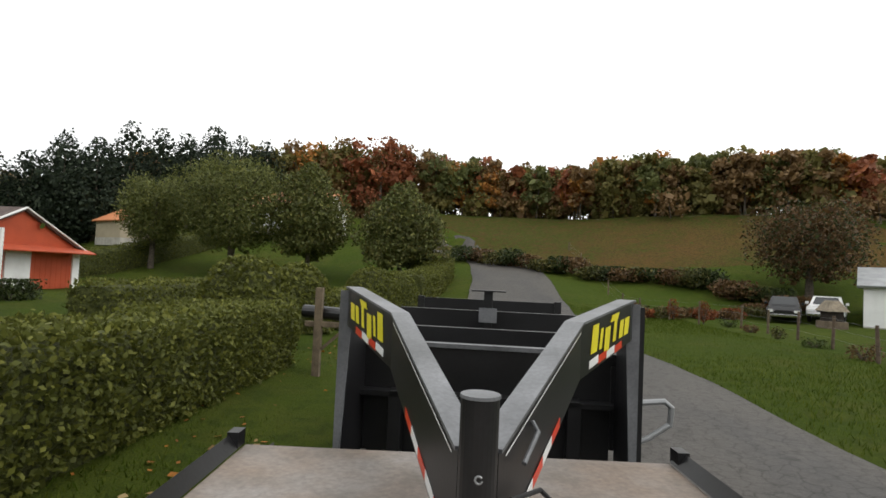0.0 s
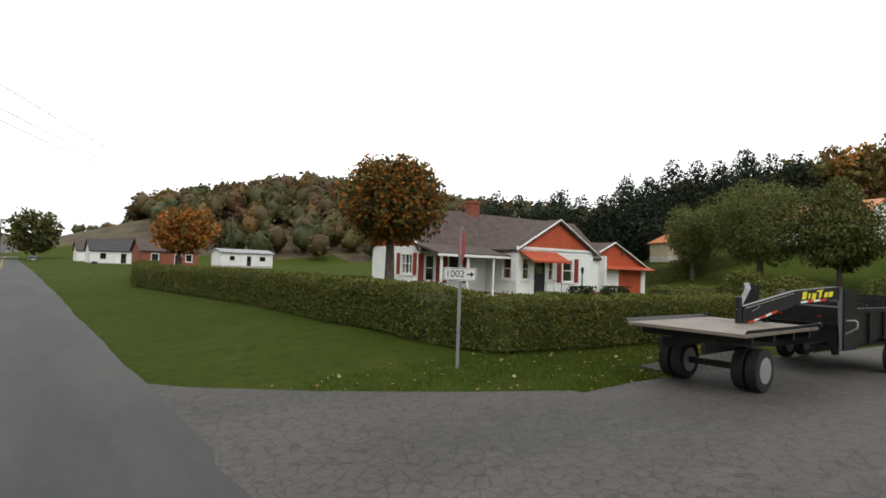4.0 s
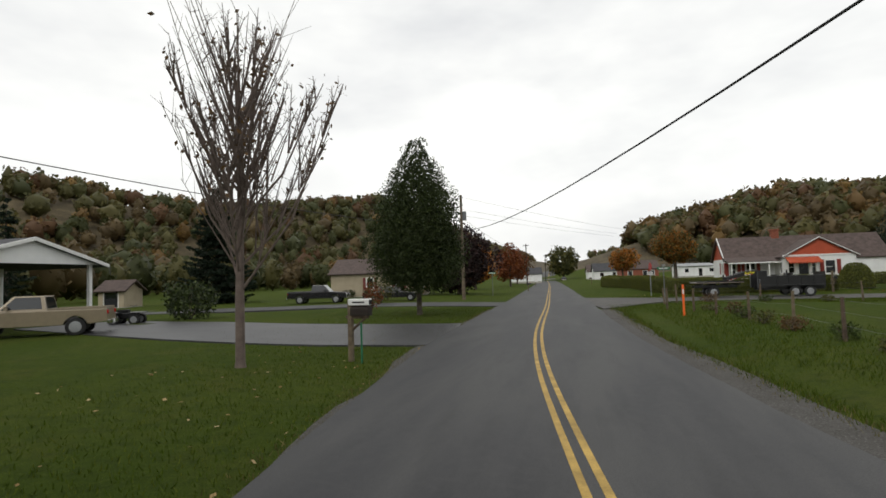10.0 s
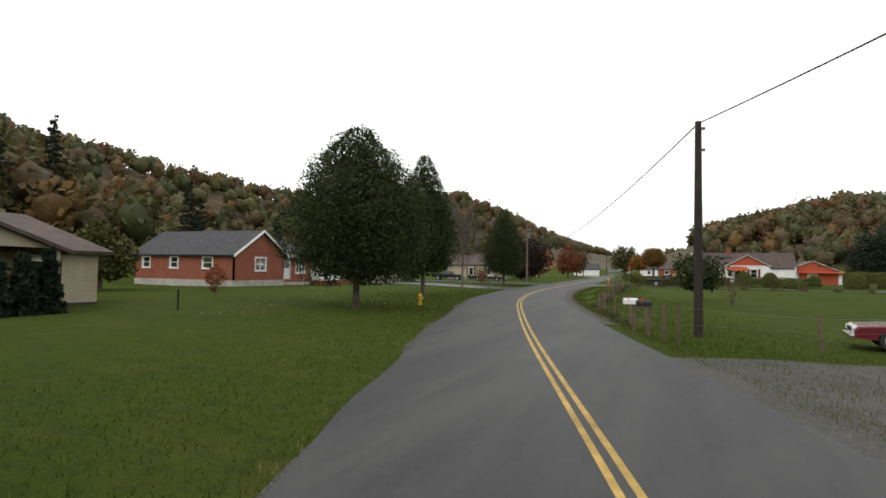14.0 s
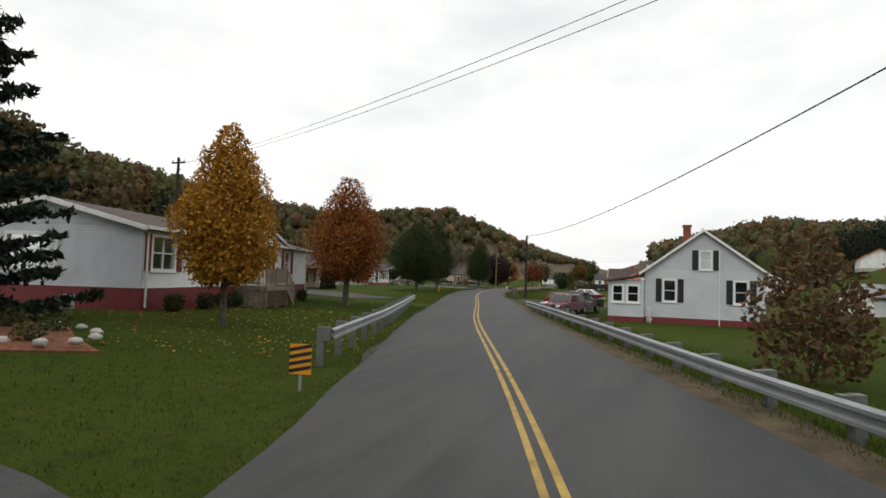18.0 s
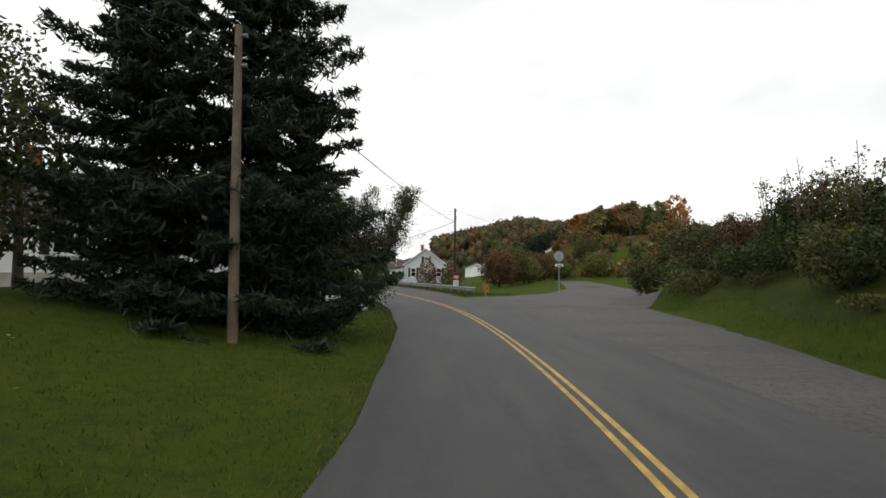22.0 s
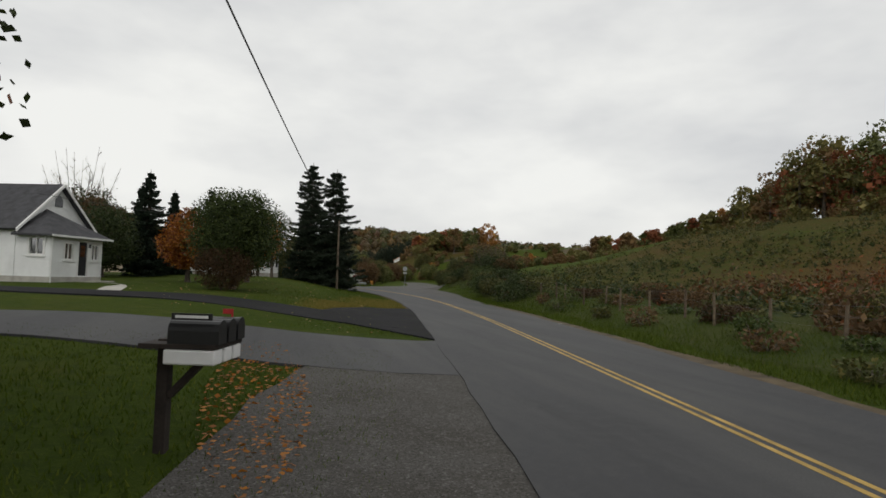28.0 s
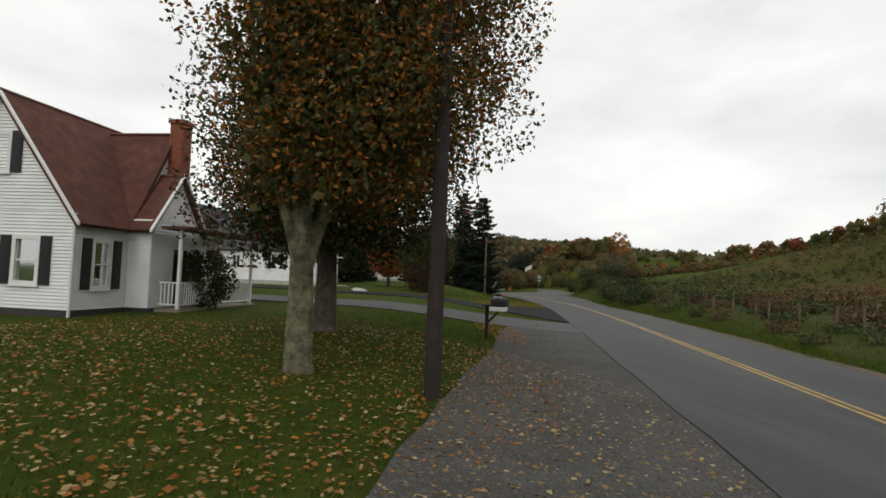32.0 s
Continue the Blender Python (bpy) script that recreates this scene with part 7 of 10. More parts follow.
tree("maple_tree", -13, 128, 9, 4.0, 1.6, "round", LEAF_BROWN, "brown autumn tree along the road", 1500, 0.4, 0.2, seed=21)
tree("maple_tree", -3, 215, 14, 7.0, 2.0, "round", LEAF_OLIVE, "large olive tree where the road vanishes", 1500, 0.8, 0.3, seed=22)
spruce("spruce_tree", -36, 36, 13, 5.4, "broad dark spruce on the far lawn", 23, 24, dens=0.75)
shrub("yew_bush", -19.2, 10.5, 2.1, 1.5, LEAF_DARK, "round dark bush beside the driveway", 24, 1500, 0.14)
shrub("young_tree", -11.0, 17.5, 1.9, 0.7, LEAF_RUST, "small red-brown sapling on the lawn", 25, 300, 0.12)
shrub("small_bush", -14, 27.5, 2.3, 1.3, LEAF_OLIVE, "thin olive bush by the side road", 26, 700, 0.14)
tree("apple_tree", 15.4, -13.8, 3.4, 1.9, 0.8, "spread", LEAF_DARK, "small spreading orchard tree in the pasture", 1700, 0.16, 0.1, seed=27)
shrub("young_tree", 17.0, -19.5, 2.4, 0.7, LEAF_BROWN, "small bare brown sapling in the pasture", 28, 160, 0.1)
shrub("young_tree", -15.2, -28.7, 2.0, 0.7, LEAF_RUST, "small red-brown sapling on the lawn", 29, 420, 0.12)
tree("pear_tree", -24, -30.5, 5.0, 2.4, 1.0, "oval", LEAF_OLIVE, "tall yellowing green tree beside the tan house", 3400, 0.26, 0.2, seed=30)
for i, (x, y) in enumerate(((-52, -22), (-58, -12), (-47, -34), (-62, -40), (-50, 2), (-60, 14), (-55, 28))):
    spruce("pine_tree", x, y, 12 + i % 3, 3.4, "dark evergreen behind the houses", 60 + i, 16, dens=0.4)
for i, y in enumerate((-45.9, -45.1, -44.2)):
    spruce("arborvitae", -8.1, y, 1.9 + 0.3 * i, 0.45, "narrow dark evergreen beside the porch", 80 + i, 16, base=0.1, dens=0.8, trunk=0.05)
tree("maple_tree", 9.1, -70.5, 8.6, 2.75, 1.7, "oval", LEAF_RUST, "rust red and orange maple beside the driveway", 26000, 0.085, 0.18, lumps=70, seed=32, second=(LEAF_ORANGE, 0.6))
tree("maple_tree", 13.3, -86.4, 7.4, 1.85, 1.5, "oval", LEAF_YELLOW, "slim golden yellow maple on the lawn", 22000, 0.085, 0.12, lumps=60, seed=33, second=(LEAF_ORANGE, 0.2))
for i, (x, y, hh) in enumerate(((8.7, -93.2, 17), (13.0, -104.5, 12), (25.0, -122.4, 10.9))):
    spruce("spruce_tree", x, y, hh, 4.5 if i == 0 else 4.2, "tall dark spruce beside the yard", 36 + i, 28, dens=0.9, needle=0.14)
shrub("lilac_bush", 21.9, -109.2, 5.2, 3.3, LEAF_DARK, "large unkempt bush with dark and yellowing leaves", 40, 38000, 0.068)
tree("lilac_bush", 20.2, -106.8, 6.6, 3.3, 0.2, "round", LEAF_MUSTARD, "tall tangled bush with mustard and golden leaves", 24000, 0.075, 0.09, seed=41, lumps=50, category="bush", second=(LEAF_YELLOW, 0.28))
bare_tree("thinning_tree", 28.5, -121.2, 7.4, 6.0, "wide thinning tree hanging over the verge", 42, 12, 0.5, 36000, LEAF_DARK, 0.09, 7, leaf_size=0.062)
shrub("wild_bush", 28.0, -123.4, 3.2, 2.3, LEAF_DARK, "dark bush below the thinning tree", 421, 9000, 0.08)
shrub("juniper_bush", 31.6, -85.6, 4.3, 1.6, LEAF_BROWN, "brown and green upright bush behind the guardrail", 43, 2200, 0.14, shape="oval")
shrub("juniper_bush", 34.6, -88.4, 3.9, 1.7, LEAF_OLIVE, "olive upright bush behind the guardrail", 44, 2200, 0.14, shape="oval")
spruce("spruce_tree", 24.7, -139.5, 14.0, 3.3, "tall rugged dark spruce, one of a pair", 45, 30, dens=2.0, base=0.7, leaf=LEAF_SPRUCE2, power=0.5, needle=0.07, group="pair of spruces")
spruce("spruce_tree", 27.6, -138.0, 14.3, 3.8, "tall rugged dark spruce, one of a pair", 46, 30, dens=2.0, base=0.7, leaf=LEAF_SPRUCE2, power=0.5, needle=0.07, group="pair of spruces")
tree("apple_tree", 20.6, -141.6, 7.4, 2.5, 1.2, "spread", LEAF_DARK, "small dark leafy tree beside the farmhouse", 5000, 0.11, 0.14, lumps=40, seed=47, second=(LEAF_OLIVE, 0.3))
tree("apple_tree", 19.0, -136.6, 7.0, 2.8, 1.0, "spread", LEAF_DARK, "small leafy tree with thinning top beside the farmhouse", 4500, 0.11, 0.14, lumps=40, seed=48, second=(LEAF_BROWN, 0.4))
spruce("spruce_tree", 17.3, -141.3, 6.2, 1.5, "slim dark spruce before the farmhouse", 491, 18, dens=1.0, needle=0.1)
spruce("spruce_tree", 4.5, -128, 11.5, 2.2, "dark spruce on the lawn", 49, 20, dens=0.7)
tree("maple_tree", 19.0, -161.2, 5.4, 2.4, 1.3, "round", LEAF_GREEN, "green maple turning orange on the lawn", 9000, 0.13, 0.16, lumps=44, seed=50, second=(LEAF_ORANGE, 0.3))
tree("maple_tree", 18.65, -170.4, 5.7, 2.6, 0.9, "round", LEAF_DARK, "green leafy tree on the lawn", 26000, 0.085, 0.18, lumps=60, seed=51, second=(LEAF_GREEN, 0.55))
tree("maple_tree", 15.2, -163.0, 5.3, 2.1, 1.2, "oval", LEAF_ORANGE, "orange autumn maple on the lawn", 8000, 0.13, 0.16, lumps=40, seed=52, second=(LEAF_RUST, 0.4))
spruce("spruce_tree", 10.1, -151, 9.4, 2.9, "dark spruce on the lawn", 53, 26, dens=1.3, needle=0.1)
spruce("spruce_tree", 11.3, -146, 8.3, 2.0, "slim dark spruce behind another", 531, 24, dens=1.2, needle=0.1)
tree("apple_tree", 7.9, -155.5, 5.6, 2.6, 0.6, "round", LEAF_DARK, "dark leafy tree beside the cottage", 9000, 0.11, 0.16, lumps=40, seed=532)
tree("apple_tree", 5.2, -151.0, 7.4, 3.2, 0.8, "round", LEAF_BROWN, "brown and green tree behind the cottage", 9000, 0.13, 0.16, lumps=40, seed=533, second=(LEAF_DARK, 0.6))
bare_tree("bare_tree", 3.2, -146, 12.2, 5.0, "bare spreading tree behind the cottage", 534, 9, 0.8, 60, LEAF_BROWN, 0.1, 7)
tree("maple_tree", 15.2, -206.6, 10.5, 3.1, 3.0, "round", LEAF_OLIVE, "large maple with peeling pale bark and autumn leaves", 52000, 0.075, 0.23, limbs=9, seed=54, bark=BARK_PALE, second=(LEAF_ORANGE, 0.40), lumps=60, off=(1.1, 0.2), fork=2.6)
tree("maple_tree", 14.8, -200.6, 10.5, 4.1, 2.3, "oval", LEAF_DARK, "large dark-barked maple with autumn leaves", 42000, 0.09, 0.30, limbs=9, seed=55, second=(LEAF_RUST, 0.25), lumps=60)
shrub("lawn_bush", 18.2, -172.0, 2.3, 1.55, LEAF_RUSSET, "dark rust-brown rounded bush under the maple", 56, 9000, 0.07)
for i in range(30):
    rr = np.random.default_rng(500 + i)
    y = -120 - i * 1.45
    x = float(road_x(y) + paved(y)) + rr.uniform(2.0, 5.5)
    shrub("bank_bush", x, y, rr.uniform(1.1, 2.2), rr.uniform(1.2, 1.9), (LEAF_OLIVE, LEAF_DARK, LEAF_GREEN, LEAF_DARK)[i % 4], "wild bush on the road bank", 500 + i, 1700, 0.11, group="bushes on the bank")
for i in range(15):
    rr = np.random.default_rng(560 + i)
    y = -112 - i * 2.3
    x = float(road_x(y) + paved(y)) + rr.uniform(4.0, 7.5)
    hh = float(np.interp(y, [-146, -140, -132, -124, -112], [2.3, 2.8, 4.2, 3.6, 3.8])) * rr.uniform(0.85, 1.1)
    tree("wild_tree", x, y, hh, rr.uniform(1.5, 2.2), 0.3, "spread", (LEAF_OLIVE, LEAF_DARK, LEAF_BROWN)[i % 3], "tangled wild tree with a thin top on the road bank", 3600, 0.1, 0.07, seed=560 + i, lumps=30, group="wild trees on the bank", second=(LEAF_DARK, 0.5))
for i in range(5):
    y = -127 - i * 3.6
    bare_tree("wild_sapling", float(road_x(y) + paved(y)) + 5.5, y, 5.2 - 0.2 * i, 1.5, "wispy half-bare sapling above the bank", 590 + i, 5, 0.9, 500, LEAF_OLIVE, 0.045, 4, side=9, leaf_size=0.09)
for i in range(16):
    rr = np.random.default_rng(700 + i)
    y = -168 - i * 3.0
    x = float(road_x(y)) + rr.uniform(9.0, 15)
    shrub("bank_bush", x, y, rr.uniform(0.5, 1.0) if y > -188 else rr.uniform(0.9, 1.6), rr.uniform(0.8, 1.5), (LEAF_RUSSET, LEAF_BROWN, LEAF_OLIVE)[i % 3], "low reddish wild bush below the field", 700 + i, 1700, 0.09, group="bushes below the field")
for i in range(34):
    rr = np.random.default_rng(760 + i)
    y = -186 - i * 1.6
    x = float(road_x(y)) + rr.uniform(12.0, 21)
    shrub("bank_bush", x, y, rr.uniform(0.8, 1.7), rr.uniform(1.0, 1.9), (LEAF_RUST, LEAF_BROWN, LEAF_RUSSET, LEAF_OLIVE)[i % 4], "rust-coloured brush at the foot of the field", 760 + i, 1300, 0.1, group="bushes below the field")
for i in range(20):
    rr = np.random.default_rng(820 + i)
    k = i / 19
    b = math.radians(90 + 30 * k)
    x, y = 11.3 + (55 - 9 * k + rr.uniform(-1, 1)) * math.sin(b), 30.3 + (55 - 9 * k) * math.cos(b)
    shrub("field_bush", x, y, rr.uniform(0.9, 1.7), rr.uniform(1.3, 2.0), (LEAF_DARK, LEAF_BROWN, LEAF_OLIVE)[i % 3], "wild bush along the foot of the field", 820 + i, 900, 0.2, group="bushes along the field")
for i in range(12):
    rr = np.random.default_rng(860 + i)
    shrub("field_bush", 44 + i * 0.7, 20.0 - i * 1.1 + rr.uniform(-1, 1), rr.uniform(0.4, 0.8), rr.uniform(0.7, 1.2), (LEAF_BROWN, LEAF_RUST, LEAF_OLIVE)[i % 3], "low brown weeds across the pasture", 860 + i, 500, 0.14, group="weeds across the pasture")
tree("walnut_tree", 53.5, 4.6, 7.0, 4.4, 1.2, "spread", LEAF_BROWN, "spreading grey-brown tree beside the barn", 9000, 0.16, 0.25, seed=880, second=(LEAF_DARK, 0.4))
for i, (x, y) in enumerate(((48, -60), (52, -54), (45, -66), (56, -48), (59, -40), (50, -46), (63, -52), (42, -74), (66, -34))):
    tree("maple_tree", x, y, 4.6 + i % 3 * 0.8, 3.0, 0.4, "round", (LEAF_PALE, LEAF_BROWN, LEAF_OLIVE)[i % 3], "rounded tree in the hollow behind the grey house", 5200, 0.17, 0.18, seed=940 + i, group="trees in the hollow")
for x in (-24.6, -22.0, -19.6, -17.2):
    shrub("foundation_bush", x, 45.0 + (x + 27) * 0.12, 0.9, 1.0, LEAF_DARK, "low dark clipped bush along the tan house", int(-x * 10), 900, 0.09, ry=0.55, shape="spread")
for i in range(46):
    rr = np.random.default_rng(1100 + i)
    y = -132 - i * 2.0
    x = float(road_x(y) + (paved(y) if y > -166 else 3.4)) + rr.uniform(1.8, 6.0)
    shrub("weed_clump", x, y, rr.uniform(0.4, 1.0), rr.uniform(0.5, 1.0), (LEAF_OLIVE, LEAF_GREEN, LEAF_BROWN, LEAF_GREEN)[i % 4], "leafy wild weeds on the road bank", 1100 + i, 320, 0.1, group="weeds on the bank")

shrub("porch_bush", 9.6, -196.2, 2.3, 1.05, LEAF_DARK, "dark unclipped bush beside the porch", 57, 4200, 0.08)


def scrub(name, n, seed, y0, y1, a, b, tall, leaf, label):
    """Low wild growth strewn over the hillside, each clump a handful of leaves."""
    rng_ = np.random.default_rng(seed)
    y = rng_.uniform(y0, y1, n)
    x = road_x(y) + a + (b - a) * rng_.uniform(0, 1, n) ** 1.4
    keep = np.array([noise.noise(Vector((u * 0.09, v * 0.09, seed))) > -0.08 for u, v in zip(x.tolist(), y.tolist())])
    x, y = x[keep], y[keep]
    m, k = len(x), 14
    r = rng_.uniform(0.25, 0.6, m)
    P = rng_.normal(0, 0.5, (m, k, 3)) * r[:, None, None] + np.stack([x, y, height(x, y)], 1)[:, None, :]
    P[..., 2] = height(P[..., 0], P[..., 1]) + np.abs(rng_.normal(0, 0.5, (m, k))) * (r * tall)[:, None] * 2 + 0.05
    V, F = quads(rng_, P.reshape(-1, 3), 0.16, stretch=2.0)
    return tagged(mesh_np(name, V, F, leaf), label, "scrub", kind="stuff")


scrub("field_scrub", 2600, 31, -240, -130, 13, 62, 0.8, LEAF_OLIVE, "olive weeds and tall grass over the hillside")
scrub("field_scrub", 1700, 32, -236, -140, 12, 58, 0.9, LEAF_DARK, "dark green weeds over the hillside")
scrub("field_scrub", 800, 33, -236, -176, 11, 34, 1.3, LEAF_RUST, "rust red brush over the lower hillside")
scrub("field_scrub", 2400, 34, -236, -174, 9.5, 30, 1.5, LEAF_BROWN, "brown brush over the lower hillside")

# ---- poles and wires ----


def pole(x, y, h, r, material, label, transformer=False, arm=False, lean=(0, 0)):
    t = thing("utility_pole", label, "utility pole", "poles along the road", at=(x, y, ground_z(x, y)))
    bm = nb()
    tube(bm, [(0, 0, -0.4), (lean[0] * 0.5, lean[1] * 0.5, h * 0.5), (lean[0], lean[1], h)], [r * 1.15, r, r * 0.75], 12)
    part("pole", bm, material, t)
    for z in (h - 0.25, h - 1.0):
        bm = nb()
        rod(bm, (lean[0], lean[1], z), (lean[0] + 0.22, lean[1], z), 0.04, 0.06, 8)
        part("bracket", bm, GREY_STEEL, t)
    if arm:
        bm = nb()
        box(bm, lean[0] - 0.7, lean[0] + 0.7, lean[1] - 0.06, lean[1] + 0.06, h - 0.5, h - 0.38)
        part("crossarm", bm, material, t)
        for s in (-0.6, 0.6):
            bm = nb()
            rod(bm, (lean[0] + s, lean[1], h - 0.38), (lean[0] + s, lean[1], h - 0.2), 0.05, 0.03, 8)
            part("insulator", bm, GREY_STEEL, t)
    if transformer:
        bm = nb()
        rod(bm, (0.3, 0, h - 2.5), (0.3, 0, h - 1.7), 0.2, 0.2, 14)
        rod(bm, (0.3, 0, h - 1.7), (0.3, 0, h - 1.62), 0.22, 0.14, 14)
        part("transformer", bm, GREY_STEEL, t, "grey transformer can")
    return t


POLES = {"far": (-9.6, 118.0, 10.0), "a": (-8.6, 36.0, 10.2), "b": (14.1, -36.8, 7.5), "c": (34.8, -94.2, 9.3), "d": (27.7, -141.3, 7.8), "e": (17.7, -207.9, 9.5)}
pole(*POLES["a"], 0.15, WOOD_PALE, "weathered power pole with a transformer", transformer=True)
pole(*POLES["b"], 0.14, WOOD_POLE, "dark wooden utility pole beside the road")
pole(*POLES["c"], 0.125, WOOD_POLE, "dark wooden utility pole behind the guardrail")
pole(*POLES["d"], 0.115, WOOD_PALE, "pale wooden utility pole beside spruces")
pole(*POLES["e"], 0.13, WOOD_POLE, "dark wooden utility pole under the maples")
pole(*POLES["far"], 0.14, WOOD_POLE, "distant wooden utility pole", arm=True)
pole(-9, 190, 10, 0.14, WOOD_POLE, "distant wooden utility pole", arm=True)


def wire(a, b, r, sag, label="black overhead cable between two poles"):
    a, b = Vector(a), Vector(b)
    pts = [a.lerp(b, i / 24) - Vector((0, 0, sag * 4 * (i / 24) * (1 - i / 24))) for i in range(25)]
    bm = nb()
    tube(bm, pts, r, 5)
    return tagged(part("overhead_cable", bm, CABLE), label, "cable")


def tip(k, down):
    x, y, h = POLES[k]
    return (x, y, ground_z(x, y) + h - down)


def hang(k, z):
    return (POLES[k][0], POLES[k][1], z)


pole(33, 150, 12.0, 0.14, WOOD_POLE, "distant wooden utility pole among trees", arm=True)
for _k in (0.2, 1.4, 2.0):
    wire(tip("a", _k), (33, 150, ground_z(33, 150) + 12.0 - _k * 0.5), 0.012, 1.0, "thin overhead wire crossing the road")
THICK = "thick black overhead cable between two poles"
wire(tip("far", 2.0), tip("a", 2.2), 0.018, 0.8)
wire(hang("a", 6.9), hang("b", 7.4), 0.022, 2.1, THICK)
wire(hang("b", 7.4), hang("c", 7.5), 0.022, 1.05, THICK)
wire(hang("c", 7.5), hang("d", 7.6), 0.022, 0.5, THICK)
wire(hang("d", 7.6), hang("e", 8.1), 0.022, 0.75, THICK)
wire(hang("e", 8.1), (9, -290, 8), 0.022, 0.6, THICK)
wire(hang("a", 7.0), (-17.6, -4.5, 6.9), 0.022, 0.5)
pole(-9.0, -67.4, 11.0, 0.14, WOOD_POLE, "wooden utility pole behind the mobile home", arm=True)
wire(tip("c", 0.3), (-9.4, -67.4, 10.9), 0.01, 0.8, "thin overhead wire between two poles")
wire(tip("c", 0.6), (-8.6, -67.4, 10.9), 0.01, 0.8, "thin overhead wire between two poles")
wire(tip("c", 0.2), (60, -40, 9.0), 0.01, 0.6, "thin overhead wire running to a house")
wire(tip("d", 0.5), (14, -141, 5.0), 0.01, 0.4, "thin overhead wire running to a house")
wire(tip("d", 0.5), (11, -177, 5.2), 0.01, 0.6, "thin overhead wire running to a house")
t = thing("guy_wire", "slanting guy wire with a yellow plastic guard", "guy wire", at=(-8.6, 36.0, 0.2))
bm = nb()
rod(bm, (0, 0.1, 7.0), (-3.4, 1.0, 2.2), 0.008, 0.008, 5)
part("wire", bm, CABLE, t)
bm = nb()
rod(bm, (-3.4, 1.0, 2.2), (-4.9, 1.4, 0.0), 0.03, 0.03, 8)
part("guard", bm, HAZARD_YELLOW, t, "yellow plastic guard")

# ---- trailer and flatbed standing in the side road ----
def put(name, material, parent, boxes=(), label="", bevel=0.0):
    bm = nb()
    for b in boxes:
        if bevel:
            rbox(bm, *b, bevel)
        else:
            box(bm, *b)
    return part(name, bm, material, parent, label)


def plate(name, material, parent, corners, thick, label=""):
    """A flat plate through four corners, thick along its normal."""
    c = [Vector(p) for p in corners]
    n = (c[1] - c[0]).cross(c[3] - c[0]).normalized() * thick
    bm = nb()
    a = [bm.verts.new(p) for p in c]
    b = [bm.verts.new(p - n) for p in c]
    k = len(c)
    bm.faces.new(a)
    bm.faces.new(b[::-1])
    for i in range(k):
        bm.faces.new((a[(i + 1) % k], a[i], b[i], b[(i + 1) % k]))
    bmesh.ops.recalc_face_normals(bm, faces=bm.faces)
    return part(name, bm, material, parent, label)


def wheel(parent, x, y, z, r, w, axis="x", name="wheel", rim_mat=None):
    bm = nb()
    d = Vector((1, 0, 0)) if axis == "x" else Vector((0, 1, 0))
    c = Vector((x, y, z))
    tube(bm, [c - d * w * 0.5, c - d * w * 0.42, c + d * w * 0.42, c + d * w * 0.5], [r * 0.88, r, r, r * 0.88], 20)
    t = part(name, bm, RUBBER, parent)
    bm = nb()
    tube(bm, [c - d * w * 0.53, c - d * w * 0.50, c + d * w * 0.50, c + d * w * 0.53], [r * 0.5, r * 0.62, r * 0.62, r * 0.5], 16)
    ob = part("rim", bm, rim_mat or GALV, t)
    return t


trailer = thing("gooseneck_trailer", "black gooseneck dump trailer with yellow decals and reflective tape", "trailer", at=(13.16, 30.19, 0.075), rz=-87.7 - 5.0)
bm = nb()
tube(bm, [(0, 0, 1.16), (0, 0, 1.66), (0, 0, 1.70)], [0.066, 0.066, 0.066], 24)
part("coupler_post", bm, BLACK_METAL, trailer, "round black coupler post")
bm = nb()
rod(bm, (0, 0, 1.701), (0, 0, 1.712), 0.070, 0.068, 24)
part("post_cap", bm, GREY_STEEL, trailer, "grey cap")
bm = nb()
tube(bm, [(0.006 + 0.012 * math.cos(a), -0.068, 1.45 + 0.012 * math.sin(a)) for a in np.linspace(0.6, 6.0, 9)], 0.004, 5)
part("pin_ring", bm, GALV, trailer)
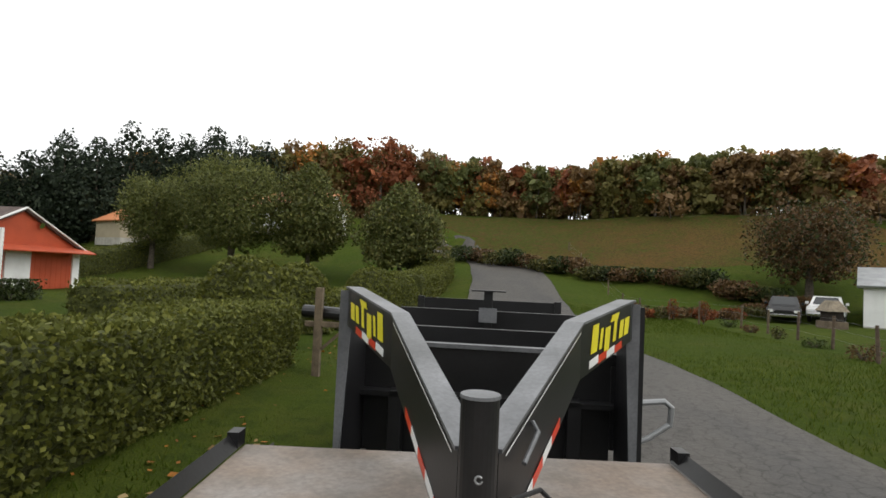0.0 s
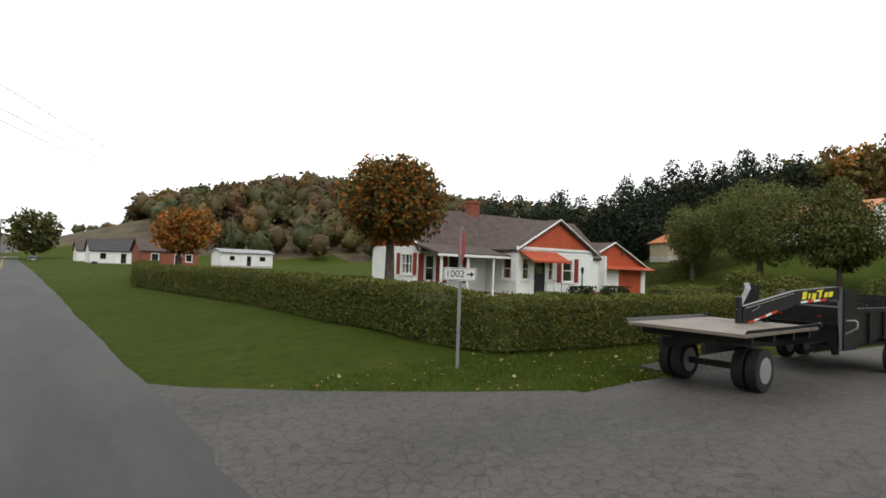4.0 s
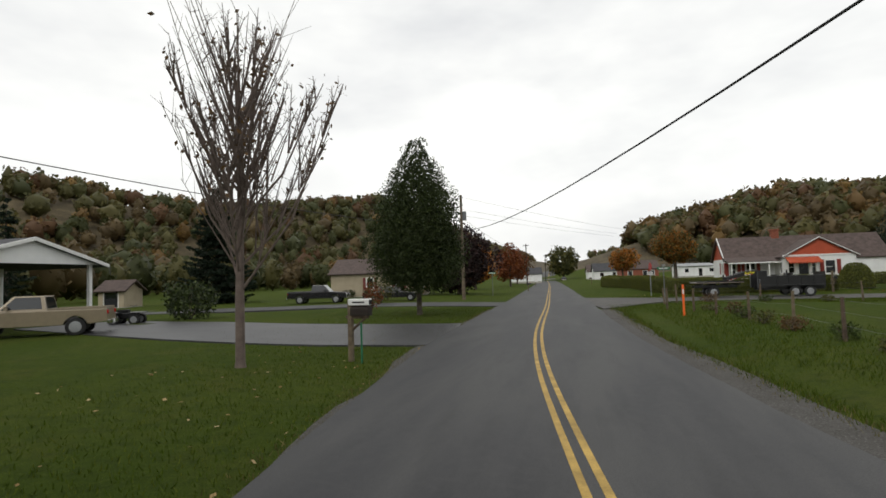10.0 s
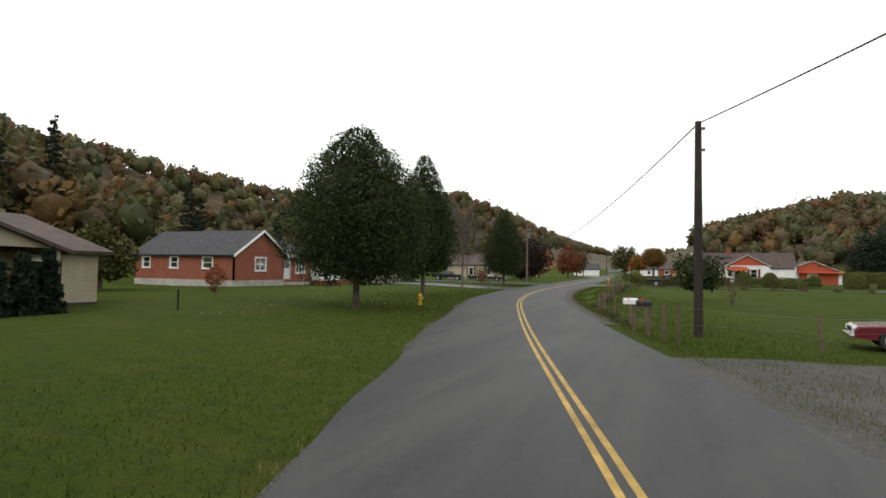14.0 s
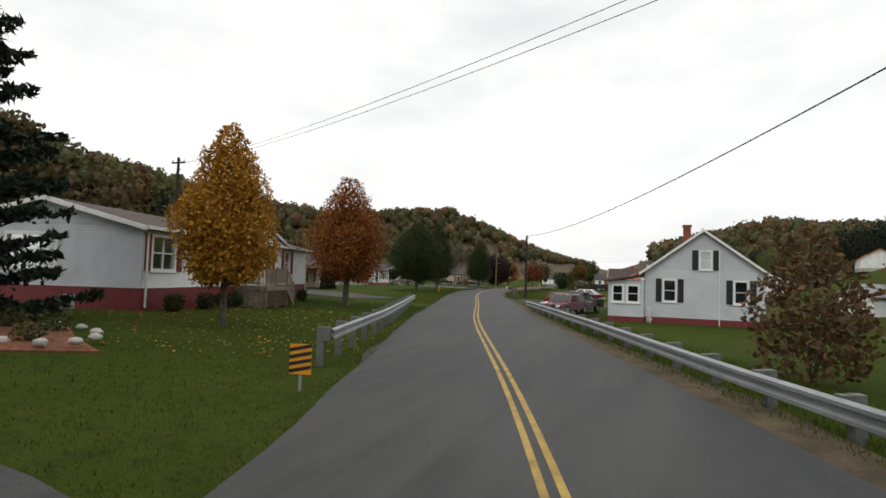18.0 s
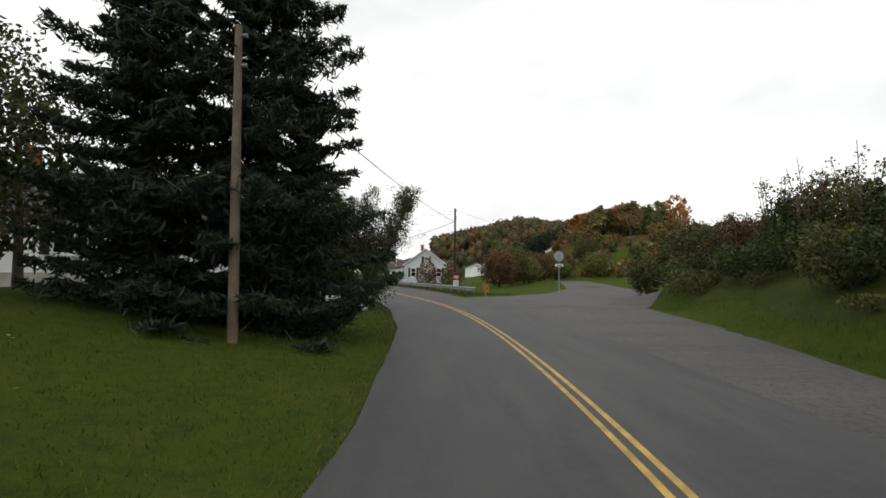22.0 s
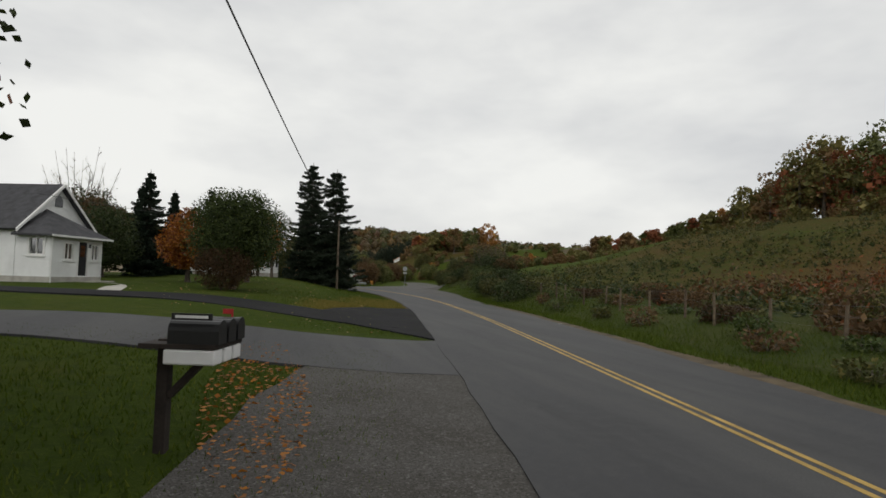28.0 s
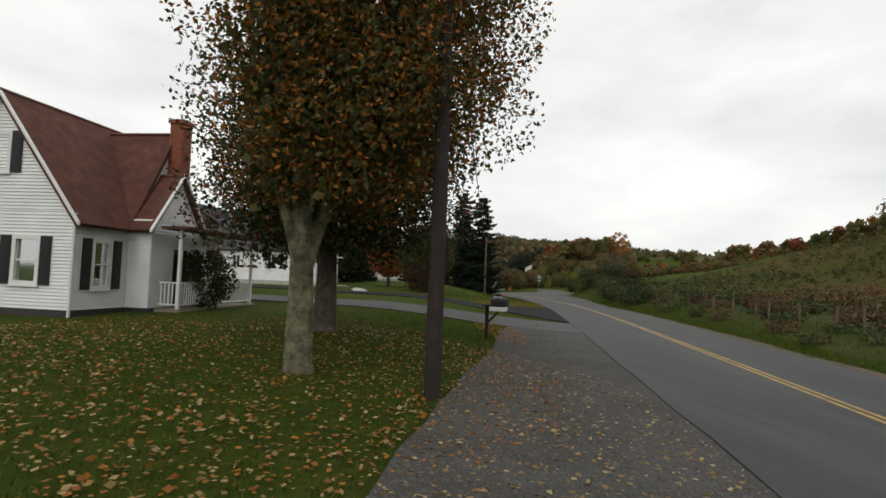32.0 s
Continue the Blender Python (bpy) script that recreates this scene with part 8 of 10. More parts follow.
for s in (-1, 1):
    neck = part("neck_beam", nb(), BLACK_METAL, trailer)
    bm = nb()
    path = [(0.07, 0.05, 1.50), (0.53, 1.25, 1.86), (0.98, 2.0, 1.97), (1.04, 2.16, 1.97)]
    deep = [0.42, 0.30, 0.26, 0.26]
    top, low = [], []
    for (u, v, z), dp in zip(path, deep):
        top.append((bm.verts.new((s * u, v, z)), bm.verts.new((s * (u - 0.06), v + 0.03, z))))
        low.append((bm.verts.new((s * u, v, z - dp)), bm.verts.new((s * (u - 0.06), v + 0.03, z - dp))))
    for i in range(3):
        for a, b in ((top[i], top[i + 1]), ):
            bm.faces.new((a[0], b[0], b[1], a[1]))
            bm.faces.new((low[i][0], low[i][1], low[i + 1][1], low[i + 1][0]))
            bm.faces.new((top[i][0], low[i][0], low[i + 1][0], top[i + 1][0]))
            bm.faces.new((top[i][1], top[i + 1][1], low[i + 1][1], low[i][1]))
    bm.faces.new((top[0][0], top[0][1], low[0][1], low[0][0]))
    bm.faces.new((top[3][0], low[3][0], low[3][1], top[3][1]))
    bmesh.ops.recalc_face_normals(bm, faces=bm.faces)
    bm.to_mesh(neck.data)
    bm.free()
    # wide flange on top of each beam, a paler grey than its black sides
    bm = nb()
    for (p, q) in zip(path, path[1:]):
        a = [Vector((s * (p[0] + 0.012), p[1] - 0.005, p[2] + 0.004)), Vector((s * (q[0] + 0.012), q[1] - 0.005, q[2] + 0.004)), Vector((s * (q[0] - 0.085), q[1] + 0.05, q[2] + 0.004)), Vector((s * (p[0] - 0.085), p[1] + 0.05, p[2] + 0.004))]
        v = [bm.verts.new(x) for x in a] + [bm.verts.new(x + Vector((0, 0, 0.014))) for x in a]
        for f in ((3, 2, 1, 0), (4, 5, 6, 7), (0, 1, 5, 4), (1, 2, 6, 5), (2, 3, 7, 6), (3, 0, 4, 7)):
            bm.faces.new([v[i] for i in f])
    bmesh.ops.recalc_face_normals(bm, faces=bm.faces)
    part("top_flange", bm, GREY_STEEL, neck, "grey top flange")

    def on_beam(f, drop):
        """A place on the beam's outer face: f along the path, drop below its top."""
        i = min(int(f), 2)
        k = f - i
        p, q = Vector(path[i]), Vector(path[i + 1])
        c = p.lerp(q, k)
        d = q - p
        n = Vector((d.y, -d.x, 0)).normalized() * 0.004
        return Vector((s * (c.x + n.x), c.y + n.y, c.z - drop))

    # reflective tape along the lower edge
    for i in range(5):
        f0, f1 = 0.10 + i * 0.11, 0.10 + (i + 1) * 0.11
        d0, d1 = 0.41 - 0.11 * f0, 0.41 - 0.11 * f1
        plate("reflective_tape", (REFLECT_RED, REFLECT_WHITE)[i % 2], neck, [on_beam(f0, d0 - 0.055), on_beam(f1, d1 - 0.055), on_beam(f1, d1 - 0.01), on_beam(f0, d0 - 0.01)], 0.002, ("red", "white")[i % 2] + " reflective tape")
    for i in range(4):
        f0, f1 = 1.14 + i * 0.16, 1.14 + (i + 1) * 0.16
        plate("reflective_tape", (REFLECT_WHITE, REFLECT_RED)[i % 2], neck, [on_beam(f0, 0.225), on_beam(f1, 0.215), on_beam(f1, 0.26), on_beam(f0, 0.27)], 0.002)
    # yellow decal drawn as plain slanted bars
    for i, (a, b, hi, lo) in enumerate(((0.16, 0.27, 0.03, 0.19), (0.31, 0.36, 0.07, 0.19), (0.40, 0.50, 0.08, 0.23), (0.53, 0.68, 0.02, 0.06), (0.58, 0.64, 0.06, 0.19), (0.71, 0.79, 0.08, 0.19), (0.82, 0.92, 0.08, 0.19))):
        plate("decal_bar", DECAL_YELLOW, neck, [on_beam(1 + a + 0.03, hi), on_beam(1 + b + 0.03, hi), on_beam(1 + b, lo), on_beam(1 + a, lo)], 0.002, "yellow decal shape")
    plate("pin_stripe", REFLECT_WHITE, neck, [on_beam(0.05, 0.035), on_beam(0.98, 0.028), on_beam(0.98, 0.034), on_beam(0.05, 0.041)], 0.001)
    # upright with a tapered gusset at the front of the box
    plate("upright", GREY_STEEL, trailer, [(s * 1.07, 2.10, 0.62), (s * 1.07, 2.10, 1.96), (s * 0.97, 2.10, 1.96), (s * 1.03, 2.10, 0.62)], 0.02, "grey upright edge")
    plate("side_gusset", BLACK_METAL, trailer, [(s * 1.06, 2.13, 0.62), (s * 1.06, 2.13, 1.94), (s * 1.06, 2.75, 1.94), (s * 1.06, 2.75, 0.62)], 0.05)
    put("side_wall", BLACK_METAL, trailer, [(s * 1.05 - 0.025, s * 1.05 + 0.025, 2.75, 6.5, 0.75, 1.42)])
    put("side_rail", BLACK_METAL, trailer, [(s * 1.05 - 0.045, s * 1.05 + 0.045, 2.75, 6.5, 1.42, 1.52)], bevel=0.008)
    for y in (3.4, 4.2, 5.0, 5.8):
        put("side_stake", BLACK_METAL, trailer, [(s * 1.10 - 0.02, s * 1.10 + 0.03, y - 0.04, y + 0.04, 0.72, 1.42)])
    put("front_stake", BLACK_METAL, trailer, [(s * 0.72 - 0.055, s * 0.72 + 0.055, 2.60, 2.74, 0.45, 1.15)], bevel=0.006)
    put("frame_rail", BLACK_METAL, trailer, [(s * 0.45 - 0.05, s * 0.45 + 0.05, 2.2, 6.6, 0.5, 0.7)])
    put("fender", BLACK_METAL, trailer, [(min(s * 1.08, s * 1.30), max(s * 1.08, s * 1.30), 4.0, 6.0, 0.80, 0.83)])
    for y in (4.5, 5.45):
        wheel(trailer, s * 1.19, y, 0.37, 0.37, 0.21)
    put("tail_post", BLACK_METAL, trailer, [(s * 1.02 - 0.05, s * 1.02 + 0.05, 6.42, 6.52, 0.6, 1.78)])
    put("marker_lamp", TAIL_RED, trailer, [(s * 0.42 - 0.03, s * 0.42 + 0.03, 2.585, 2.598, 1.28, 1.31)], "small red marker lamp")
put("front_wall", BLACK_METAL, trailer, [(-1.02, 1.02, 2.75, 2.79, 0.62, 1.50)])
put("front_top_rail", GREY_STEEL, trailer, [(-1.02, 1.02, 2.73, 2.83, 1.50, 1.535)])
put("front_shelf", BLACK_METAL, trailer, [(-1.02, 1.02, 2.60, 2.74, 1.10, 1.14)])
put("cross_beam", BLACK_METAL, trailer, [(-1.00, 1.00, 3.5, 3.58, 1.35, 1.60)])
put("cross_beam", BLACK_METAL, trailer, [(-1.00, 1.00, 4.4, 4.48, 1.42, 1.72)])
put("rear_beam", BLACK_METAL, trailer, [(-0.97, 0.97, 6.44, 6.50, 1.45, 1.76)])
put("box_floor", BLACK_METAL, trailer, [(-1.02, 1.02, 2.8, 6.5, 0.70, 0.75)])
put("jack_column", BLACK_METAL, trailer, [(-0.05, 0.05, 4.30, 4.39, 0.7, 1.94)], bevel=0.006)
put("jack_plate", BLACK_METAL, trailer, [(-0.19, 0.19, 4.25, 4.44, 1.94, 1.955)])
put("jack_gusset", GREY_STEEL, trailer, [(-0.10, 0.10, 4.28, 4.29, 1.60, 1.76)])
bm = nb()
tube(bm, [(1.10, 2.2, 1.26), (1.28, 2.2, 1.28), (1.33, 2.2, 1.24), (1.32, 2.2, 1.12), (1.18, 2.2, 1.02), (1.10, 2.2, 0.98), (1.09, 2.2, 0.9)], 0.022, 8)
part("jack_crank", bm, GALV, trailer, "bent galvanised crank pipe")
bm = nb()
tube(bm, [(0.12, 0.1, 1.33), (0.24, 0.3, 1.30), (0.34, 0.35, 1.20), (0.46, 0.3, 1.22), (0.44, 0.2, 1.30)], 0.010, 7)
part("brake_cable", bm, CABLE, trailer, "black looped brake cable")
bm = nb()
tube(bm, [(0.17, 0.22, 1.42), (0.23, 0.36, 1.50), (0.21, 0.40, 1.53)], 0.010, 8)
part("safety_latch", bm, GREY_STEEL, trailer)

flat = thing("truck_flatbed", "worn brown steel truck flatbed with black folded edges", "truck bed", at=(11.28, 30.26, 0.075), rz=-87.7)
bm = nb()
rbox(bm, -1.02, 1.26, -0.35, 3.0, 1.085, 1.155, 0.012)
part("deck_plate", bm, RUST_DECK, flat, "scuffed brown steel deck")
for s, x in ((-1, -1.02), (1, 1.26)):
    plate("edge_ramp", BLACK_METAL, flat, [(x, -0.35, 1.158), (x, 2.98, 1.158), (x + s * 0.05, 2.98, 1.225), (x + s * 0.05, -0.35, 1.225)], 0.012, "black folded edge")
    put("stop_block", BLACK_METAL, flat, [(min(x, x + s * 0.06), max(x, x + s * 0.06), 2.9, 3.0, 1.158, 1.24)])
    put("frame_rail", BLACK_METAL, flat, [(0.12 + s * 0.42 - 0.04, 0.12 + s * 0.42 + 0.04, -0.35, 2.7, 0.72, 0.93)])
    for y in (0.9,):
        for k in (0.86, 0.60):
            wheel(flat, 0.12 + s * k, y, 0.40, 0.40, 0.22)
for y in (0.1, 1.0, 1.9, 2.7):
    put("cross_member", BLACK_METAL, flat, [(-0.95, 1.19, y - 0.04, y + 0.04, 0.93, 1.083)])
put("axle", BLACK_METAL, flat, [(-0.7, 0.94, 0.84, 0.96, 0.34, 0.46)])

# ---- guardrails ----


def guardrail(pts, label, seed):
    pts = np.array(pts, float)
    seg = np.r_[0, np.cumsum(np.hypot(*np.diff(pts, axis=0).T))]
    s = np.arange(0, seg[-1], 0.95)
    P = np.stack([np.interp(s, seg, pts[:, k]) for k in (0, 1)], 1)
    for _ in range(3):
        P[1:-1] = (P[:-2] + 2 * P[1:-1] + P[2:]) / 4
    T = np.gradient(P, axis=0)
    T /= np.linalg.norm(T, axis=1)[:, None]
    side = np.sign((road_x(P[:, 1]) - P[:, 0]).mean())
    N = np.stack([-T[:, 1], T[:, 0]], 1)
    N *= np.sign((N[:, 0] * side).mean())
    t = thing("guardrail", label, "guardrail", "guardrails along the road")
    prof = [(0.02, 0.385), (0.10, 0.42), (0.10, 0.475), (0.03, 0.515), (0.03, 0.565), (0.10, 0.605), (0.10, 0.66), (0.02, 0.695)]
    V, F = [], []
    for off in (0.0, -0.012):
        for p, n in zip(P, N):
            V += [(p[0] + n[0] * (a + off), p[1] + n[1] * (a + off), 0.06 + b) for a, b in prof]
    k, m = len(prof), len(P)
    for i in range(m - 1):
        for j in range(k - 1):
            a = i * k + j
            F.append((a, a + 1, a + k + 1, a + k))
            a += m * k
            F.append((a + k, a + k + 1, a + 1, a))
    for i in range(m - 1):
        for j in (0, k - 1):
            a = i * k + j
            F.append((a, a + k, a + k + m * k, a + m * k))
    ob = part("rail", (V, F), GALV, t, "galvanised corrugated steel rail")
    for i in range(1, m, 2):
        p, n = P[i], N[i]
        ang = math.atan2(n[1], n[0])
        g = ground_z(p[0] - n[0] * 0.25, p[1] - n[1] * 0.25) - 0.2
        bm = nb()
        rbox(bm, -0.33, -0.16, -0.075, 0.075, g, 0.80, 0.008)
        po = part("post", bm, GALV_DARK, t)
        bm = nb()
        rbox(bm, -0.158, 0.012, -0.07, 0.07, 0.44, 0.79, 0.008)
        bl = part("block", bm, GALV_DARK, t)
        for o in (po, bl):
            o.matrix_world = pose(p[0], p[1], 0, 0, 0, math.degrees(ang))
    return t


GALV_DARK = mat("weathered_grey_post", (0.15, 0.155, 0.15), 0.7, 0.2, var=0.2, scale=5.0, bump=0.2, dirt=0.3, spread=0.15)
guardrail([(11.2, -64), (12.6, -68), (14.6, -73.5), (17.6, -82.1), (18.9, -86.4), (20.2, -90.6)], "galvanised steel guardrail beside the lawn", 1)
guardrail([(20.2, -66), (23.6, -75.5), (26.1, -82.6), (29.1, -91.7), (33, -101.9), (36.1, -111.4)], "galvanised steel guardrail above the grey house", 2)


def hazard_panel(x, y, rz):
    t = thing("hazard_marker", "yellow and black striped hazard panel on a post", "road sign", at=(x, y, ground_z(x, y)), rz=rz)
    put("post", GALV, t, [(-0.03, 0.03, 0.0, 0.03, -0.2, 0.95)])
    put("panel", HAZARD_YELLOW, t, [(-0.23, 0.23, -0.012, -0.003, 0.35, 0.95)])
    for i in range(4):
        z = 0.37 + i * 0.14
        plate("stripe", SIGN_BLACK, t, [(-0.23, -0.016, z), (0.23, -0.016, z + 0.10), (0.23, -0.016, z + 0.17), (-0.23, -0.016, z + 0.07)], 0.003)
    return t


hazard_panel(21.1, -92.9, 12)
hazard_panel(36.5, -112.6, 8)

# ---- fences ----


def fence(pts, label, wires, seed, h=1.15, top_paint=None):
    rng_ = np.random.default_rng(seed)
    t = thing("fence", label, "fence")
    tops = []
    for x, y in pts:
        g = ground_z(x, y)
        bm = nb()
        hh = h * rng_.uniform(0.9, 1.1)
        lx, ly = rng_.normal(0, 0.035, 2)
        tube(bm, [(0, 0, -0.3), (0, 0, 0.1), (lx * 0.6, ly * 0.6, hh * 0.6), (lx, ly, hh)], [0.065, 0.06, 0.055, 0.05], 8)
        ob = part("post", bm, WOOD_POST, t)
        ob.location = (x, y, g)
        tops.append((x, y, g, hh))
    for (x, y, g, a), (x2, y2, g2, b) in zip(tops, tops[1:]):
        for k in wires:
            bm = nb()
            p, q = Vector((x, y, g + a * k)), Vector((x2, y2, g2 + b * k))
            m = p.lerp(q, 0.5) - Vector((0, 0, 0.03))
            tube(bm, [p, m, q], 0.004, 4)
            part("wire", bm, GREY_STEEL, t)
    return t


fence([(7.4, 20.4), (6.9, 16), (7.8, 13.6), (8.3, 11.2), (8.8, 8.0), (9.1, 4.2), (9.1, 0.6), (9.1, -2.8), (9.1, -6.4), (9.2, -10), (9.3, -13.2), (9.3, -16.0), (9.4, -20.5), (9.5, -23.4), (10, -25.7), (10.8, -29.5), (11.7, -33.2), (12.4, -35.4), (13.0, -38.6)], "weathered wooden posts with wire along the pasture", (0.35, 0.65, 0.92), 3)
fence([(13.4, -39.2), (17.4, -38.1), (22, -36.5), (30, -34)], "weathered wooden posts with sagging wire", (0.5, 0.9), 4)
fence([(8.2, 20.9), (13.0, 21.0), (18, 19.9), (23, 18.9), (28, 18.1), (31.4, 17.2), (34.8, 16.4), (37.8, 16.0), (40.7, 15.8), (42.3, 17.3), (44.2, 18.2), (46, 19.4), (50, 19.3), (55, 19.0), (60, 18.8), (66, 19.0), (71, 19.2)], "weathered wooden posts with wire above the side road", (0.35, 0.65, 0.92), 5)
fence([(float(road_x(y)) + 8.0 + 0.25 * (k % 3), y) for k, y in enumerate(np.arange(-152, -196, -2.9))], "thin weathered posts with wire below the field", (0.4, 0.7, 0.98), 6, h=1.25)
t = thing("marker_post", "slim fluorescent orange marker post by the fence", "marker post", at=(7.0, 11.7, ground_z(7.0, 11.7)))
put("stake", ORANGE_PAINT, t, [(-0.05, 0.05, -0.02, 0.02, -0.2, 1.45)], bevel=0.008)
put("sticker", REFLECT_WHITE, t, [(-0.035, 0.035, -0.026, -0.022, 1.0, 1.22)])
for x, y in ((44.2, 18.0), (42.4, 17.0)):
    shrub("vine_clump", x, y, 1.3, 0.35, LEAF_RUST, "red autumn creeper grown over a fence post", int(x * 10), 500, 0.07)
for i in range(30):
    rr = np.random.default_rng(900 + i)
    x, y = ((9.0 + rr.uniform(-0.3, 0.3), 14 - i * 2.6) if i < 19 else (10 + (i - 19) * 3.1, 20.8 - (i - 19) * 0.45))
    if i < 19 and y < -24:
        x = 9.6 + (-24 - y) * 0.2
    shrub("weed_clump", x, y, rr.uniform(0.25, 0.55), rr.uniform(0.3, 0.6), (LEAF_OLIVE, LEAF_BROWN, LEAF_GREEN)[i % 3], "unmown weeds at the foot of the fence", 900 + i, 260, 0.07, group="weeds along the fence")

# ---- signs ----


def text(body, size, material, parent, loc, label=""):
    cu = bpy.data.curves.new("lettering", "FONT")
    cu.body, cu.size, cu.extrude, cu.align_x, cu.align_y = body, size, 0.002, "CENTER", "CENTER"
    cu.materials.append(material)
    ob = new("lettering", cu)
    ob.parent = parent
    ob.matrix_world = parent.matrix_world @ pose(*loc, 90, 0, 0)
    if label:
        ob["label"] = label
    return ob


t = thing("road_sign", "white route sign with black number and arrow below a stop sign", "road sign", at=(8.2, 33.4, ground_z(8.2, 33.4)), rz=-56)
put("post", GALV, t, [(-0.03, 0.03, 0.0, 0.04, -0.3, 2.9)])
b = put("sign_plate", SIGN_WHITE, t, [(-0.36, 0.36, -0.012, -0.004, 1.80, 2.07)], "white rectangular route plate")
put("border", SIGN_BLACK, b, [(-0.345, 0.345, -0.0145, -0.0125, 2.045, 2.055), (-0.345, 0.345, -0.0145, -0.0125, 1.815, 1.825), (-0.345, -0.333, -0.0145, -0.0125, 1.825, 2.045), (0.333, 0.345, -0.0145, -0.0125, 1.825, 2.045)])
text("1002", 0.21, SIGN_BLACK, b, (-0.10, -0.016, 1.935), "black route number")
bm = nb()
prism(bm, [(0.16, 1.92), (0.24, 1.92), (0.24, 1.88), (0.315, 1.935), (0.24, 1.99), (0.24, 1.95), (0.16, 1.95)], -0.016, -0.0125)
part("arrow", bm, SIGN_BLACK, b)
bm = nb()
prism(bm, [(0.38 * math.cos(a), 2.5 + 0.38 * math.sin(a)) for a in np.arange(8) * math.pi / 4 + math.pi / 8], -0.002, 0.002)
o = part("stop_plate", bm, SIGN_RED, t, "octagonal stop plate seen edge-on")
o.matrix_local = pose(0, 0.05, 0, 0, 0, -60)

t = thing("street_sign", "thin post with green and white street name blades", "street sign", at=(7.6, 21.6, ground_z(7.6, 21.6)), rz=8)
put("post", GREY_STEEL, t, [(-0.025, 0.025, -0.025, 0.025, -0.3, 2.35)])
put("blade", SIGN_GREEN, t, [(-0.4, 0.4, -0.01, 0.01, 2.2, 2.38)], "green street name blade")
put("lettering_bar", SIGN_WHITE, t, [(-0.3, 0.3, -0.014, -0.0115, 2.26, 2.32)])
put("blade", SIGN_BACK, t, [(-0.01, 0.01, -0.35, 0.35, 2.40, 2.56)])

t = thing("street_sign", "thin post with a green street name blade", "street sign", at=(-7.4, 47.0, ground_z(-7.4, 47.0)), rz=5)
put("post", GREY_STEEL, t, [(-0.025, 0.025, -0.025, 0.025, -0.3, 2.5)])
put("blade", SIGN_GREEN, t, [(-0.45, 0.45, -0.01, 0.01, 2.5, 2.7)], "green street name blade")
put("lettering_bar", SIGN_WHITE, t, [(-0.35, 0.35, -0.014, -0.0115, 2.56, 2.63)])
t = thing("stop_sign", "back of an octagonal stop sign on a steel post", "road sign", at=(42.0, -113.2, ground_z(42, -113.2)), rz=10)
put("post", GALV, t, [(-0.03, 0.03, 0.0, 0.04, -0.3, 3.5)])
bm = nb()
prism(bm, [(0.41 * math.cos(a), 3.2 + 0.41 * math.sin(a)) for a in np.arange(8) * math.pi / 4 + math.pi / 8], 0.042, 0.048)
part("sign_plate", bm, SIGN_BACK, t)
put("blade", SIGN_WHITE, t, [(-0.32, 0.32, -0.012, -0.004, 2.42, 2.6)], "white plate below the sign")
put("lettering_bar", SIGN_BLACK, t, [(-0.22, 0.22, -0.016, -0.0125, 2.48, 2.54)])
t = thing("speed_sign", "white rectangular speed limit sign on a post", "road sign", at=(51.5, -110.5, ground_z(51.5, -110.5)), rz=8)
put("post", GALV, t, [(-0.03, 0.03, 0.0, 0.04, -0.3, 2.1)])
b = put("sign_plate", SIGN_WHITE, t, [(-0.3, 0.3, -0.012, -0.004, 1.2, 2.0)])
put("lettering_bar", SIGN_BLACK, b, [(-0.2, 0.2, -0.016, -0.0125, 1.82, 1.9)])
put("lettering_bar", SIGN_BLACK, b, [(-0.2, 0.2, -0.016, -0.0125, 1.68, 1.76)])
put("number_bar", SIGN_BLACK, b, [(-0.22, -0.03, -0.016, -0.0125, 1.28, 1.6), (0.03, 0.22, -0.016, -0.0125, 1.28, 1.6)])
t = thing("notice_board", "red and white notices nailed to a guardrail post", "notice", at=(34.5, -105.3, 0), rz=12)
put("stake", WOOD_POST, t, [(-0.03, 0.03, 0.0, 0.05, -1.2, 1.95)])
b = put("red_notice", SIGN_RED, t, [(-0.24, 0.24, -0.012, -0.003, 1.35, 1.95)], "red and dark printed notice")
put("dark_band", SIGN_BLACK, b, [(-0.21, 0.21, -0.016, -0.0125, 1.70, 1.92)])
for z in (1.42, 1.5, 1.58):
    put("lettering_bar", SIGN_WHITE, b, [(-0.2, 0.2, -0.016, -0.0125, z, z + 0.04)])
b = put("white_notice", SIGN_WHITE, t, [(-0.24, 0.24, -0.012, -0.003, 0.72, 1.22)], "white printed notice")
for z in (0.8, 0.88, 0.96, 1.04, 1.12):
    put("lettering_bar", SIGN_BLACK, b, [(-0.18, 0.18, -0.016, -0.0125, z, z + 0.03)])


def yard_sign(x, y, w, h, face, bars, label, rz, z=0.35):
    t = thing("yard_sign", label, "yard sign", at=(x, y, ground_z(x, y)), rz=rz)
    for s in (-1, 1):
        put("wire_leg", GREY_STEEL, t, [(s * w * 0.3 - 0.006, s * w * 0.3 + 0.006, 0.004, 0.014, -0.1, z + h * 0.8)])
    b = put("panel", face, t, [(-w / 2, w / 2, -0.006, 0.002, z, z + h)])
    for m, x0, x1, z0, z1 in bars:
        put("print_bar", m, b, [(x0 * w, x1 * w, -0.010, -0.0065, z + z0 * h, z + z1 * h)])
    return t


